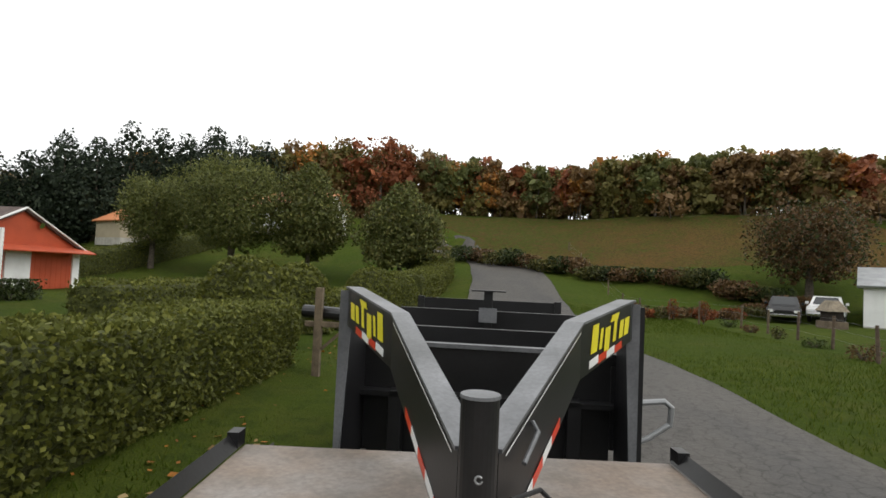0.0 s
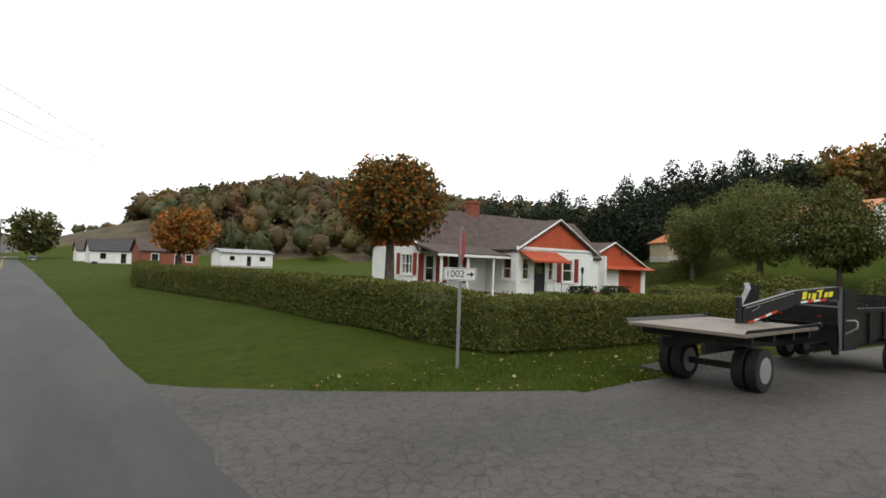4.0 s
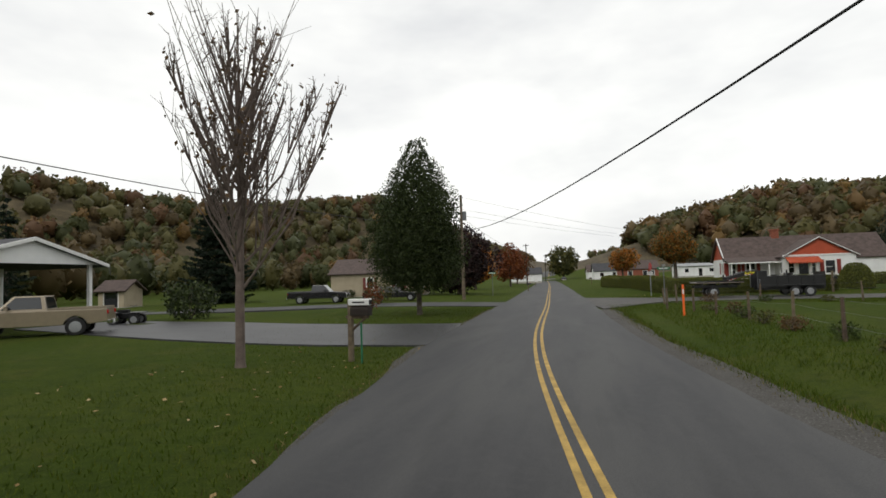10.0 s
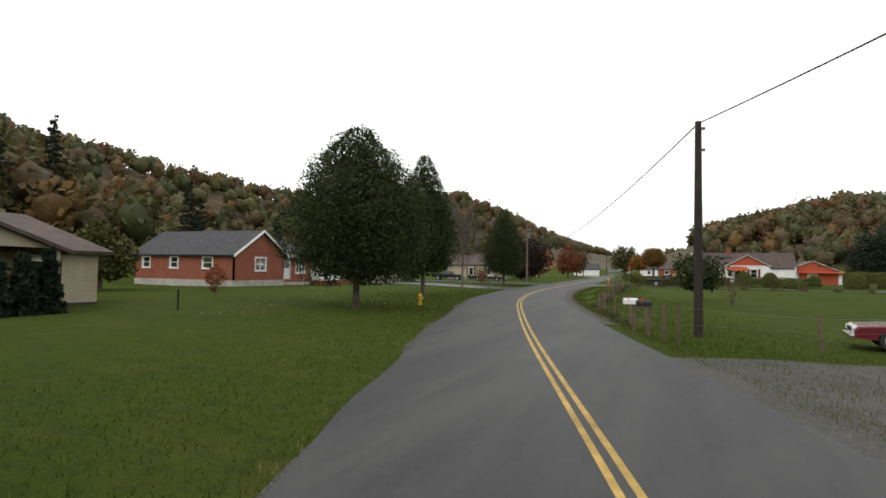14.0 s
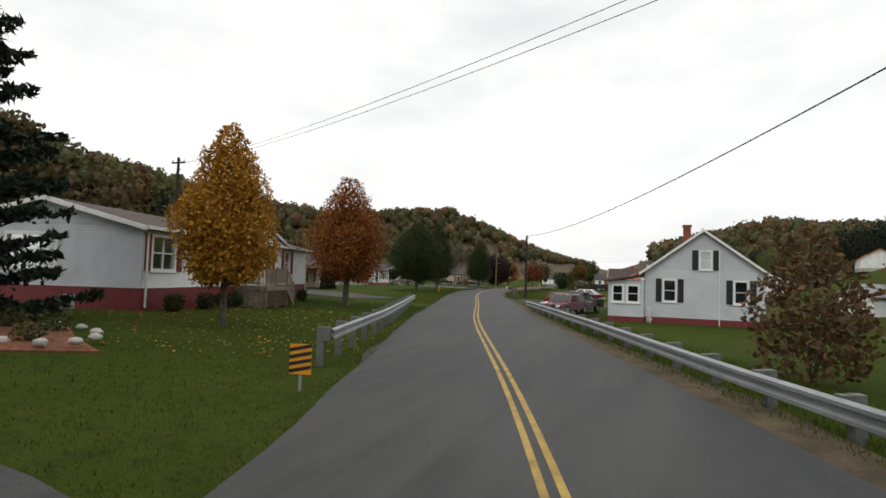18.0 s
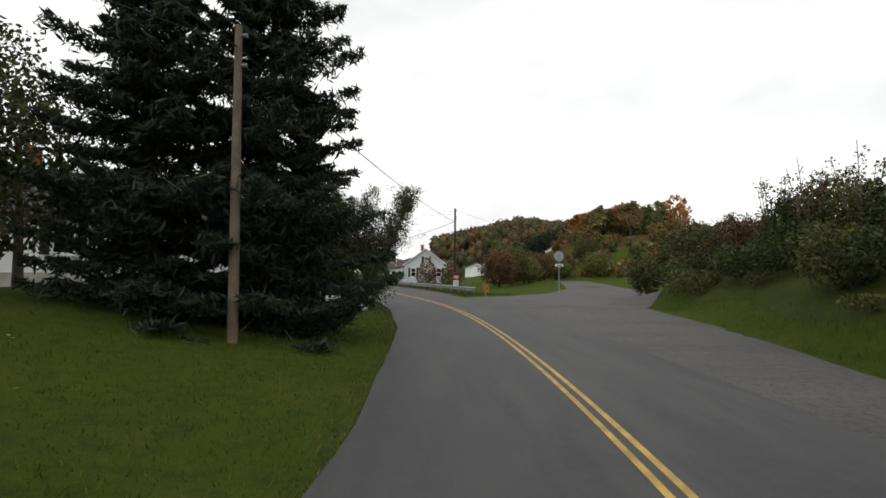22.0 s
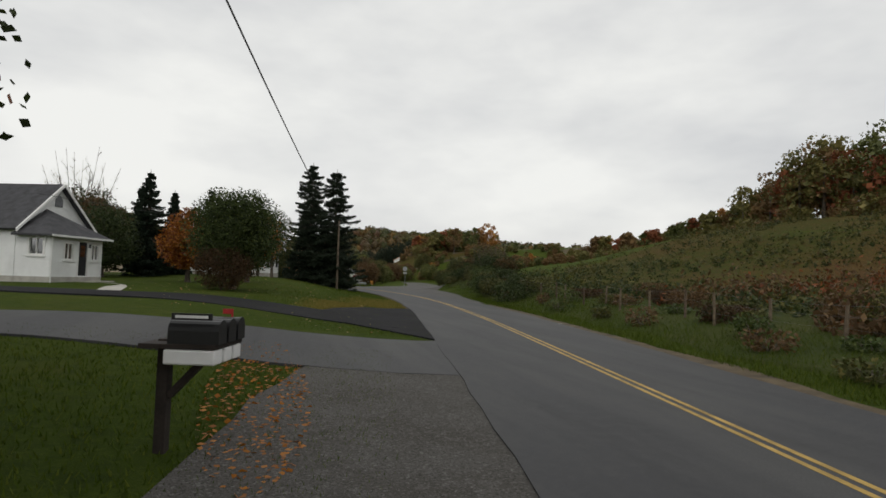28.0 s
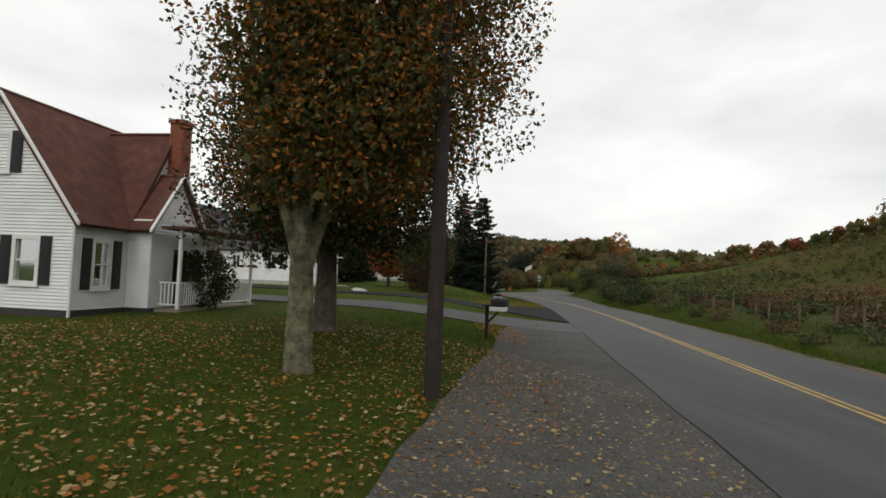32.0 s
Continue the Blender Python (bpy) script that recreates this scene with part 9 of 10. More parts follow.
yard_sign(27.6, -127.6, 0.75, 0.5, SIGN_WHITE, ((SIGN_BLUE, -0.25, 0.25, 0.78, 0.86), (SIGN_BLUE, -0.4, 0.4, 0.55, 0.68), (SIGN_BLUE, -0.3, 0.3, 0.38, 0.45), (SIGN_BLUE, -0.3, 0.3, 0.24, 0.30)), "white yard sign with blue lettering on the lawn", -14, 0.25)
yard_sign(28.3, -126.3, 0.3, 0.5, SIGN_BLUE, ((SIGN_WHITE, -0.35, 0.35, 0.65, 0.85), (SIGN_WHITE, -0.25, 0.25, 0.3, 0.45)), "small dark blue yard sign with white lettering", -14, 0.2)
yard_sign(26.0, -127.8, 0.5, 0.6, SIGN_WHITE, ((SIGN_BLACK, -0.46, 0.46, 0.68, 0.95), (SIGN_RED, -0.42, 0.42, 0.3, 0.55), (SIGN_RED, -0.42, 0.42, 0.08, 0.2)), "white yard sign with red and dark lettering by pumpkins", -10, 0.1)
yard_sign(10.8, -90.3, 0.4, 0.45, SIGN_WHITE, ((SIGN_BLACK, -0.2, 0.2, 0.3, 0.75),), "small white shield-shaped yard sign in mulch", 25, 0.35)
yard_sign(19.6, -100.3, 0.35, 0.35, SIGN_WHITE, ((SIGN_BLUE, -0.3, 0.3, 0.3, 0.7),), "small white sign at the drive's edge", 10, 0.3)
t = thing("number_stake", "thin white stake with vertical house number bars and ribbon", "yard sign", at=(26.9, -127.2, ground_z(26.9, -127.2)), rz=-10)
put("stake", SIGN_WHITE, t, [(-0.02, 0.02, -0.02, 0.02, -0.2, 1.6)])
for z in (0.95, 1.1, 1.25):
    put("number_bar", SIGN_WHITE, t, [(0.04, 0.2, -0.006, 0.006, z, z + 0.12)])
bm = nb()
for i in range(6):
    tube(bm, [(0, 0, 1.55), (0.1 * math.cos(i), 0.08 * math.sin(i), 1.62), (0.16 * math.cos(i), 0.1 * math.sin(i), 1.5 - 0.05 * i)], [0.012, 0.03, 0.01], 5)
part("ribbon", bm, SIGN_BLUE, t, "dark blue ribbon")

# ---- pumpkins and corn ----


def pumpkin(x, y, r, seed, flat=0.78):
    t = thing("pumpkin", "ripe orange ribbed pumpkin on the grass", "pumpkin", "pumpkins by the corn", at=(x, y, ground_z(x, y)), rz=seed * 40.0)
    bm = nb()
    n, k = 30, 9
    rings = []
    for i in range(1, k):
        a = math.pi * i / k
        row = []
        for j in range(n):
            b = 6.28319 * j / n
            q = r * (1 - 0.07 * (0.5 + 0.5 * math.cos(b * 10)) ** 2)
            row.append(bm.verts.new((q * math.sin(a) ** 0.85 * math.cos(b), q * math.sin(a) ** 0.85 * math.sin(b), r * flat * (1 - math.cos(a)) - (0.05 * r if i == k - 1 else 0))))
        rings.append(row)
    for a, b in zip(rings, rings[1:]):
        for j in range(n):
            bm.faces.new((a[j], a[(j + 1) % n], b[(j + 1) % n], b[j]))
    bm.faces.new(rings[0][::-1])
    bm.faces.new(rings[-1])
    ob = part("skin", bm, PUMPKIN, t)
    for p in ob.data.polygons:
        p.use_smooth = True
    bm = nb()
    tube(bm, [(0, 0, r * flat * 1.85), (0.02, 0, r * flat * 2.1), (0.05, 0.02, r * flat * 2.25)], [0.035, 0.022, 0.026], 7)
    part("stem", bm, STRAW, t)
    return t


for i, (x, y, r) in enumerate(((25.4, -128.4, 0.2), (25.7, -127.4, 0.17), (26.5, -126.7, 0.2), (25.2, -126.6, 0.22), (26.0, -128.9, 0.18))):
    pumpkin(x, y, r, i)
bm = nb()
rbox(bm, -0.5, 0.5, -0.25, 0.25, 0.0, 0.45, 0.04)
t = thing("straw_bale", "straw bale behind the pumpkins", "straw bale", at=(25.2, -125.9, ground_z(25.2, -125.9)), rz=20)
part("bale", bm, STRAW, t)
shrub("potted_mum", 25.2, -125.9, 0.45, 0.35, LEAF_RUST, "dark red potted flowers on the straw bale", 71, 500, 0.05, lift=0.44)
shrub("potted_mum", 25.6, -126.1, 0.35, 0.2, LEAF_YELLOW, "yellow potted flowers on the straw bale", 72, 260, 0.05, lift=0.44)
t = thing("corn_shock", "tall bundle of dry corn stalks tied upright", "corn stalks", at=(24.2, -126.6, ground_z(24.2, -126.6)))
rr = np.random.default_rng(77)
for i in range(16):
    a = rr.uniform(0, 6.283)
    r0, h0 = rr.uniform(0.1, 0.42), rr.uniform(3.8, 5.0)
    base_, tip_ = Vector((math.cos(a) * r0, math.sin(a) * r0, 0)), Vector((math.cos(a) * r0 * 0.5 + rr.normal(0, 0.14), math.sin(a) * r0 * 0.5 + rr.normal(0, 0.14), h0))
    bm = nb()
    tube(bm, [base_, base_.lerp(tip_, 0.5), tip_], [0.018, 0.014, 0.006], 6)
    for k in range(7):
        p = base_.lerp(tip_, 0.25 + 0.1 * k)
        b = rr.uniform(0, 6.283)
        d = Vector((math.cos(b), math.sin(b), 0))
        L = rr.uniform(0.3, 0.6)
        w = Vector((-d.y, d.x, 0)) * 0.028
        m, e = p + d * L * 0.5 + Vector((0, 0, 0.12)), p + d * L + Vector((0, 0, -0.25))
        v = [bm.verts.new(q) for q in (p - w * 0.6, p + w * 0.6, m + w, e, m - w)]
        bm.faces.new(v)
    part("stalk", bm, STRAW, t)

# ---- mailboxes and hydrant ----


def mailbox_body(name, material, parent, x, y, z, rz, L=0.48, w=0.17, h=0.22, flag=True, label=""):
    """A round-topped mailbox: arched shell with a door and flag."""
    prof = [(-w / 2, 0), (w / 2, 0), (w / 2, h * 0.55)] + [(w / 2 * math.cos(a), h * 0.55 + h * 0.45 * math.sin(a)) for a in np.linspace(0.35, 2.8, 7)] + [(-w / 2, h * 0.55)]
    bm = nb()
    prism(bm, prof, -L / 2, L / 2)
    bmesh.ops.recalc_face_normals(bm, faces=bm.faces)
    o = part(name, bm, material, parent, label)
    o.matrix_local = pose(x, y, z, 0, 0, rz)
    bm = nb()
    prism(bm, [(q[0] * 1.04, q[1] * 1.03) for q in prof], -L / 2 - 0.014, -L / 2 - 0.001)
    bmesh.ops.recalc_face_normals(bm, faces=bm.faces)
    part("door", bm, material, o)
    if flag:
        bm = nb()
        box(bm, w / 2 + 0.004, w / 2 + 0.012, -L * 0.25, -L * 0.21, h * 0.4, h * 1.1)
        box(bm, w / 2 + 0.004, w / 2 + 0.012, -L * 0.25, -L * 0.02, h * 1.1, h * 1.35)
        part("flag", bm, SIGN_RED, o, "small red flag")
    return o


t = thing("mailbox", "white newspaper tube and brown mailbox on a wooden post", "mailbox", at=(-3.8, -2.75, ground_z(-3.8, -2.75) + 0.42), rz=80)
put("post", WOOD_POST, t, [(-0.06, 0.06, -0.06, 0.06, -0.75, 1.2)], bevel=0.008)
put("arm", WOOD_POST, t, [(-0.05, 0.05, -0.55, 0.12, 0.72, 0.80)], bevel=0.006)
bm = nb()
slab(bm, (-0.04, -0.42, 0.74), (0.08, 0, 0), (0, 0.40, -0.32), 0.05)
part("brace", bm, WOOD_POST, t)
mailbox_body("mail_box", WOOD_POLE, t, 0.0, -0.32, 0.80, 0, 0.55, 0.2, 0.26, label="brown mailbox")
b = put("paper_tube", SIGN_WHITE, t, [(-0.10, 0.10, -0.62, 0.02, 1.07, 1.24)], "white plastic newspaper tube", bevel=0.02)
# dark plate on the closed end, painted as the tube's shaded hollow
put("dark_opening_plate", DARK, b, [(-0.075, 0.075, -0.626, -0.621, 1.09, 1.22)])
put("lettering_bar", SIGN_BLACK, b, [(-0.1035, -0.1005, -0.5, -0.12, 1.13, 1.17)])
t2 = thing("steel_stake", "thin dark green steel stake by the mailbox", "stake", at=(-3.4, -3.0, ground_z(-3.4, -3.0)))
put("stake", SIGN_GREEN, t2, [(-0.02, 0.02, -0.02, 0.02, -0.2, 1.05)])

t = thing("mailbox", "black mailboxes over white ones on a dark wooden post", "mailbox", at=(19.98, -198.2, ground_z(19.98, -198.2)), rz=72)
put("post", WOOD_POLE, t, [(-0.06, 0.06, -0.06, 0.06, -0.3, 1.2)], bevel=0.008)
put("arm", WOOD_POLE, t, [(-0.3, 0.42, -0.66, 0.14, 1.13, 1.18)], bevel=0.006)
bm = nb()
slab(bm, (-0.045, -0.5, 1.12), (0.09, 0, 0), (0, 0.46, -0.5), 0.07)
part("brace", bm, WOOD_POLE, t)
for i, x in enumerate((-0.2, 0.05, 0.30)):
    mailbox_body("mail_box", BLACK_METAL, t, x, -0.42, 1.185, 0, 0.52, 0.19, 0.24, i == 2, "black mailbox")
for x in (-0.2, 0.05, 0.30):
    put("paper_box", SIGN_WHITE, t, [(x - 0.1, x + 0.1, -0.66, -0.12, 0.97, 1.125)], "white newspaper box", bevel=0.02)
put("name_plate", SIGN_BLACK, t, [(-0.31, -0.295, -0.62, -0.2, 1.43, 1.50)])
put("lettering_bar", SIGN_WHITE, t, [(-0.314, -0.3105, -0.58, -0.24, 1.45, 1.48)])
t = thing("mailbox", "black mailbox on a thin post beside garden steps", "mailbox", at=(28.1, -126.1, ground_z(28.1, -126.1)), rz=10)
put("post", WOOD_POLE, t, [(-0.035, 0.035, -0.035, 0.035, -0.3, 1.05)], bevel=0.006)
put("shelf", WOOD_POST, t, [(-0.3, 0.3, -0.1, 0.1, 1.05, 1.075)])
mailbox_body("mail_box", BLACK_METAL, t, 0, 0, 1.08, 90, 0.5, 0.18, 0.23, False, "black mailbox")
t = thing("garden_steps", "worn concrete garden steps climbing the lawn bank", "steps", at=(28.7, -125.3, ground_z(28.3, -125.2)), rz=150)
for i in range(4):
    put("step", CONCRETE, t, [(0.34 * i, 0.34 * i + 0.42, -0.55, 0.55, -0.25, 0.12 + 0.14 * i)], bevel=0.025)
for i, (x, y, m, lab) in enumerate(((12.0, -36.3, SIGN_WHITE, "white mailbox on a wooden post"), (12.5, -37.6, BLACK_METAL, "black mailbox on a weathered wooden post"))):
    t = thing("mailbox", lab, "mailbox", at=(x, y, ground_z(x, y)), rz=-70)
    put("post", WOOD_POST, t, [(-0.05, 0.05, -0.05, 0.05, -0.3, 1.0)], bevel=0.008)
    put("shelf", WOOD_POST, t, [(-0.09, 0.09, -0.4, 0.1, 1.0, 1.03)])
    mailbox_body("mail_box", m, t, 0, -0.15, 1.033, 0)
for x, y in ((-4.6, 62), (4.6, 84), (-6.0, 96)):
    t = thing("mailbox", "distant dark mailbox beside the road", "mailbox", at=(x, y, ground_z(x, y)), rz=90 if x < 0 else -90)
    put("post", WOOD_POST, t, [(-0.05, 0.05, -0.05, 0.05, -0.3, 1.0)])
    mailbox_body("mail_box", BLACK_METAL if y != 96 else SIGN_WHITE, t, 0, -0.15, 1.003, 0)

t = thing("fire_hydrant", "bright yellow fire hydrant on the lawn", "fire hydrant", at=(-0.3, -28.0, ground_z(-0.3, -28.0)), rz=20)
bm = nb()
tube(bm, [(0, 0, -0.1), (0, 0, 0.04), (0, 0, 0.06), (0, 0, 0.50), (0, 0, 0.52)], [0.15, 0.15, 0.095, 0.095, 0.13], 16)
part("barrel", bm, HYDRANT_YELLOW, t)
bm = nb()
tube(bm, [(0, 0, 0.52), (0, 0, 0.56), (0, 0, 0.64), (0, 0, 0.68)], [0.13, 0.125, 0.085, 0.04], 16)
part("bonnet", bm, HYDRANT_YELLOW, t)
bm = nb()
rod(bm, (0, 0, 0.68), (0, 0, 0.74), 0.03, 0.028, 5)
part("top_nut", bm, HYDRANT_YELLOW, t)
for a in (0, 90, 180):
    d = Vector((math.cos(radians(a)), math.sin(radians(a)), 0))
    bm = nb()
    tube(bm, [d * 0.09 + Vector((0, 0, 0.40)), d * 0.15 + Vector((0, 0, 0.40)), d * 0.155 + Vector((0, 0, 0.40)), d * 0.20 + Vector((0, 0, 0.40))], [0.055, 0.055, 0.07, 0.065], 10)
    part("outlet_cap", bm, HYDRANT_YELLOW, t)
t = thing("steel_stake", "short dark steel stake in the lawn", "stake", at=(-5.2, -41.0, ground_z(-5.2, -41.0)))
put("stake", SIGN_BLACK, t, [(-0.03, 0.03, -0.03, 0.03, -0.2, 0.85)])

# ---- vehicles ----


def vehicle(name, label, x, y, rz, paint, roof_paint=None, pickup=True, L=5.4, W=1.85, two_tone=None, lift=0.0, z=None):
    """A car or pick-up facing its local +x: body, cab with glass, wheels, lamps, bumpers."""
    t = thing(name, label, "pickup truck" if pickup else "car", at=(x, y, ground_z(x, y) if z is None else z), rz=rz)
    h = W / 2
    up = 0.32 + lift if not pickup else 0.45 + lift
    mid = up + (0.42 if pickup else 0.38)
    belt = mid + (0.22 if pickup else 0.14)
    r = 0.37 if pickup else 0.32
    fx, rx = L * 0.5 - 0.95, -L * 0.5 + 1.15
    prof = [(-L / 2, up + 0.12), (-L / 2 + 0.05, belt), (L * 0.5 - 1.5, belt), (L / 2 - 0.12, belt - 0.10), (L / 2, mid - 0.08), (L / 2 - 0.02, up + 0.05)]
    for cx in (fx, rx):
        prof += [(cx + r * 1.18 * math.cos(a), up - 0.02 + r * 1.0 * math.sin(a)) for a in np.linspace(0.1, math.pi - 0.1, 7)]
    bm = nb()
    prism(bm, prof, -h, h)
    bmesh.ops.recalc_face_normals(bm, faces=bm.faces)
    rim = [e for e in bm.edges if len(e.link_faces) == 2 and abs(abs(e.verts[0].co.y) - h) < 1e-5 and abs(e.verts[0].co.y - e.verts[1].co.y) < 1e-5 and min(e.verts[0].co.z, e.verts[1].co.z) > up + 0.3]
    bmesh.ops.bevel(bm, geom=rim, offset=0.06, segments=2, affect="EDGES", profile=0.6)
    part("body", bm, paint, t)
    if two_tone:
        for s in (-1, 1):
            put("side_panel", two_tone, t, [(-L / 2 + 0.15, L / 2 - 0.3, s * h - 0.004 if s < 0 else h - 0.002, s * h + 0.002 if s < 0 else h + 0.004, mid - 0.05, mid + 0.12)])
    c0, c1 = ((-0.55, 1.15) if pickup else (-1.7, 0.95))
    roof = belt + (0.58 if pickup else 0.50)
    rake0, rake1 = (0.12 if pickup else 0.65), 0.55
    bm = nb()
    a = [bm.verts.new(p) for p in ((c0, -h * 0.93, belt - 0.01), (c1, -h * 0.93, belt - 0.01), (c1, h * 0.93, belt - 0.01), (c0, h * 0.93, belt - 0.01))]
    b = [bm.verts.new(p) for p in ((c0 + rake0, -h * 0.74, roof), (c1 - rake1, -h * 0.74, roof), (c1 - rake1, h * 0.74, roof), (c0 + rake0, h * 0.74, roof))]
    for f in ((a[3], a[2], a[1], a[0]), (b[0], b[1], b[2], b[3])):
        bm.faces.new(f)
    for i in range(4):
        bm.faces.new((a[i], a[(i + 1) % 4], b[(i + 1) % 4], b[i]))
    bmesh.ops.bevel(bm, geom=[e for e in bm.edges if max(e.verts[0].co.z, e.verts[1].co.z) > belt], offset=0.05, segments=2, affect="EDGES", profile=0.6)
    cab = part("cab", bm, roof_paint or paint, t)

    def pane(name_, p, q, s_, u_):
        """Glass set in a cab face: p, q lower corners, s_, u_ upper ones."""
        c = (p + q + s_ + u_) / 4
        k = 0.80
        pts = [c + (v - c) * k for v in (p, q, s_, u_)]
        n = (pts[1] - pts[0]).cross(pts[3] - pts[0]).normalized()
        if n.dot(c - Vector((0.2, 0, belt))) < 0:
            n = -n
        plate(name_, GLASS_DARK, cab, [v + n * 0.012 for v in pts], 0.008)

    A = [Vector(p) for p in ((c0, -h * 0.93, belt), (c1, -h * 0.93, belt), (c1, h * 0.93, belt), (c0, h * 0.93, belt))]
    B = [Vector(p) for p in ((c0 + rake0, -h * 0.74, roof), (c1 - rake1, -h * 0.74, roof), (c1 - rake1, h * 0.74, roof), (c0 + rake0, h * 0.74, roof))]
    pane("windscreen", A[1], A[2], B[2], B[1])
    pane("rear_window", A[3], A[0], B[0], B[3])
    for i, j in ((0, 1), (2, 3)):
        if pickup:
            pane("side_window", A[i], A[j], B[j], B[i])
        else:
            am, bm_ = A[i].lerp(A[j], 0.5), B[i].lerp(B[j], 0.5)
            pane("side_window", A[i], am, bm_, B[i])
            pane("side_window", am, A[j], B[j], bm_)
    if pickup:
        # flat dark sheet on the solid body imitates the shade of an open bed
        put("cargo_bed_plate", DARK, t, [(-L / 2 + 0.12, c0 - 0.08, -h + 0.14, h - 0.14, belt + 0.001, belt + 0.006)], "flat dark plate standing in for the shaded cargo bed")
        for s in (-1, 1):
            put("bed_rail", paint, t, [(-L / 2 + 0.06, c0 - 0.02, s * (h - 0.07) - 0.06, s * (h - 0.07) + 0.06, belt + 0.001, belt + 0.05)], bevel=0.01)
    for s in (-1, 1):
        for cx in (fx, rx):
            wheel(t, cx, s * (h - 0.12), r, r, 0.22, "y", rim_mat=GALV)
        put("tail_lamp", TAIL_RED, t, [(-L / 2 - 0.015, -L / 2 + 0.06, s * (h - 0.14) - 0.08, s * (h - 0.14) + 0.08, mid - 0.02, mid + 0.14)], bevel=0.008)
        put("head_lamp", REFLECT_WHITE, t, [(L / 2 - 0.06, L / 2 + 0.012, s * (h - 0.24) - 0.14, s * (h - 0.24) + 0.14, mid - 0.16, mid - 0.02)], bevel=0.008)
        put("mirror", paint, t, [(c1 - 0.45, c1 - 0.33, s * (h + 0.08) - 0.09, s * (h + 0.08) + 0.09, belt + 0.05, belt + 0.22)], bevel=0.02)
    for x0 in (-L / 2 - 0.08, L / 2 - 0.04):
        put("bumper", CHROME, t, [(x0, x0 + 0.13, -h + 0.03, h - 0.03, up - 0.02, up + 0.14)], bevel=0.02)
    put("licence_plate", SIGN_WHITE, t, [(-L / 2 - 0.095, -L / 2 - 0.082, -0.15, 0.15, up + 0.0, up + 0.12)])
    put("grille", DARK, t, [(L / 2 - 0.02, L / 2 + 0.008, -0.45, 0.45, mid - 0.17, mid - 0.03)])
    return t


GLASS_DARK = mat("dark_vehicle_glass", (0.015, 0.018, 0.02), 0.06, var=0.05, bump=0.0, spec=0.8)
vehicle("pickup_truck", "brown and white old pickup parked on the drive", 10.4, -95.6, 195, CAR_BROWN, CAR_WHITE, True, 5.4, 2.0, two_tone=CHROME)
vehicle("pickup_truck", "black pickup truck parked on the grass", -21.0, 30.2, 12, CAR_BLACK)
vehicle("pickup_truck", "gold tan pickup truck parked by the carport", -19.6, 1.7, 215, CAR_TAN)
vehicle("pickup_truck", "dark grey pickup truck parked beside the road", 22.6, -57.6, 250, CAR_BLACK)
vehicle("convertible_car", "maroon car with a white soft top", 20.8, -36.8, 172, CAR_MAROON, CAR_WHITE, False, 4.6, 1.8)
vehicle("sedan_car", "maroon sedan parked on the gravel drive", 20.6, -52.2, 80, CAR_MAROON, None, False, 4.7, 1.8)
vehicle("sedan_car", "red sedan parked beside the guardrail", 22.4, -63.6, 250, CAR_MAROON, None, False, 4.7, 1.8)
vehicle("sedan_car", "dark car parked behind the pear tree", -14.8, 33.0, 10, CAR_BLACK, None, False)
vehicle("sedan_car", "distant car on the road", -2.5, 190, 90, CAR_BLACK, None, False)
vehicle("pickup_truck", "small dark vehicle beside the white barn", 48.2, 9.4, 150, CAR_BLACK)
vehicle("farm_truck", "white box truck beside the white barn", 48.6, 6.4, 145, CAR_WHITE, None, True, 5.0, 2.0)
t = thing("quad_bike", "dark four-wheeled quad bike on the grass", "quad bike", at=(-20.7, 7.6, ground_z(-20.7, 7.6)), rz=20)
put("frame", BLACK_METAL, t, [(-0.55, 0.55, -0.18, 0.18, 0.3, 0.62)], bevel=0.04)
put("seat", RUBBER, t, [(-0.5, 0.1, -0.16, 0.16, 0.622, 0.78)], bevel=0.05)
bm = nb()
tube(bm, [(0.3, -0.38, 0.98), (0.35, -0.1, 0.95), (0.35, 0.1, 0.95), (0.3, 0.38, 0.98)], 0.016, 6)
part("handlebar", bm, BLACK_METAL, t)
for sx in (-0.5, 0.5):
    for sy in (-0.4, 0.4):
        wheel(t, sx, sy, 0.27, 0.27, 0.2, "y")
    put("mudguard", BLACK_METAL, t, [(sx - 0.3, sx + 0.3, -0.5, 0.5, 0.60, 0.64)], bevel=0.015)

# ---- small things by the side road ----
t = thing("pipe_stand", "weathered wooden post with a crossbar carrying a dark pipe", "post", at=(21.7, 33.0, ground_z(21.7, 33.0)), rz=0)
put("post", WOOD_POST, t, [(-0.07, 0.07, -0.07, 0.07, -0.3, 1.72)], bevel=0.01)
put("crossbar", WOOD_POST, t, [(-0.055, 0.055, -0.55, 0.25, 0.98, 1.08)], bevel=0.01)
bm = nb()
slab(bm, (-0.04, -0.5, 0.98), (0.08, 0, 0), (0, 0.44, -0.4), 0.05)
part("brace", bm, WOOD_POST, t)
bm = nb()
rod(bm, (-0.1, -0.85, 1.22), (0.3, 0.35, 1.24), 0.13, 0.13, 14)
part("pipe", bm, BLACK_METAL, t, "short dark pipe")
strip("gravel_patch", [(12.6, 31.5), (15.5, 31.7), (18.6, 31.7), (20.5, 31.3)], 0.75, 0.9, 0.045, GRAVEL, "grey gravel patch between grass and road", "gravel", wobble=0.12)
t = thing("bird_house", "small wooden well-house with a pale roof", "garden ornament", at=(43.2, 9.6, ground_z(43.2, 9.6)))
put("base", WOOD_PALE, t, [(-0.55, 0.55, -0.55, 0.55, 0, 0.45)], bevel=0.02)
put("wall", WOOD_POLE, t, [(-0.4, 0.4, -0.4, 0.4, 0.45, 1.0)], bevel=0.02)
bm = nb()
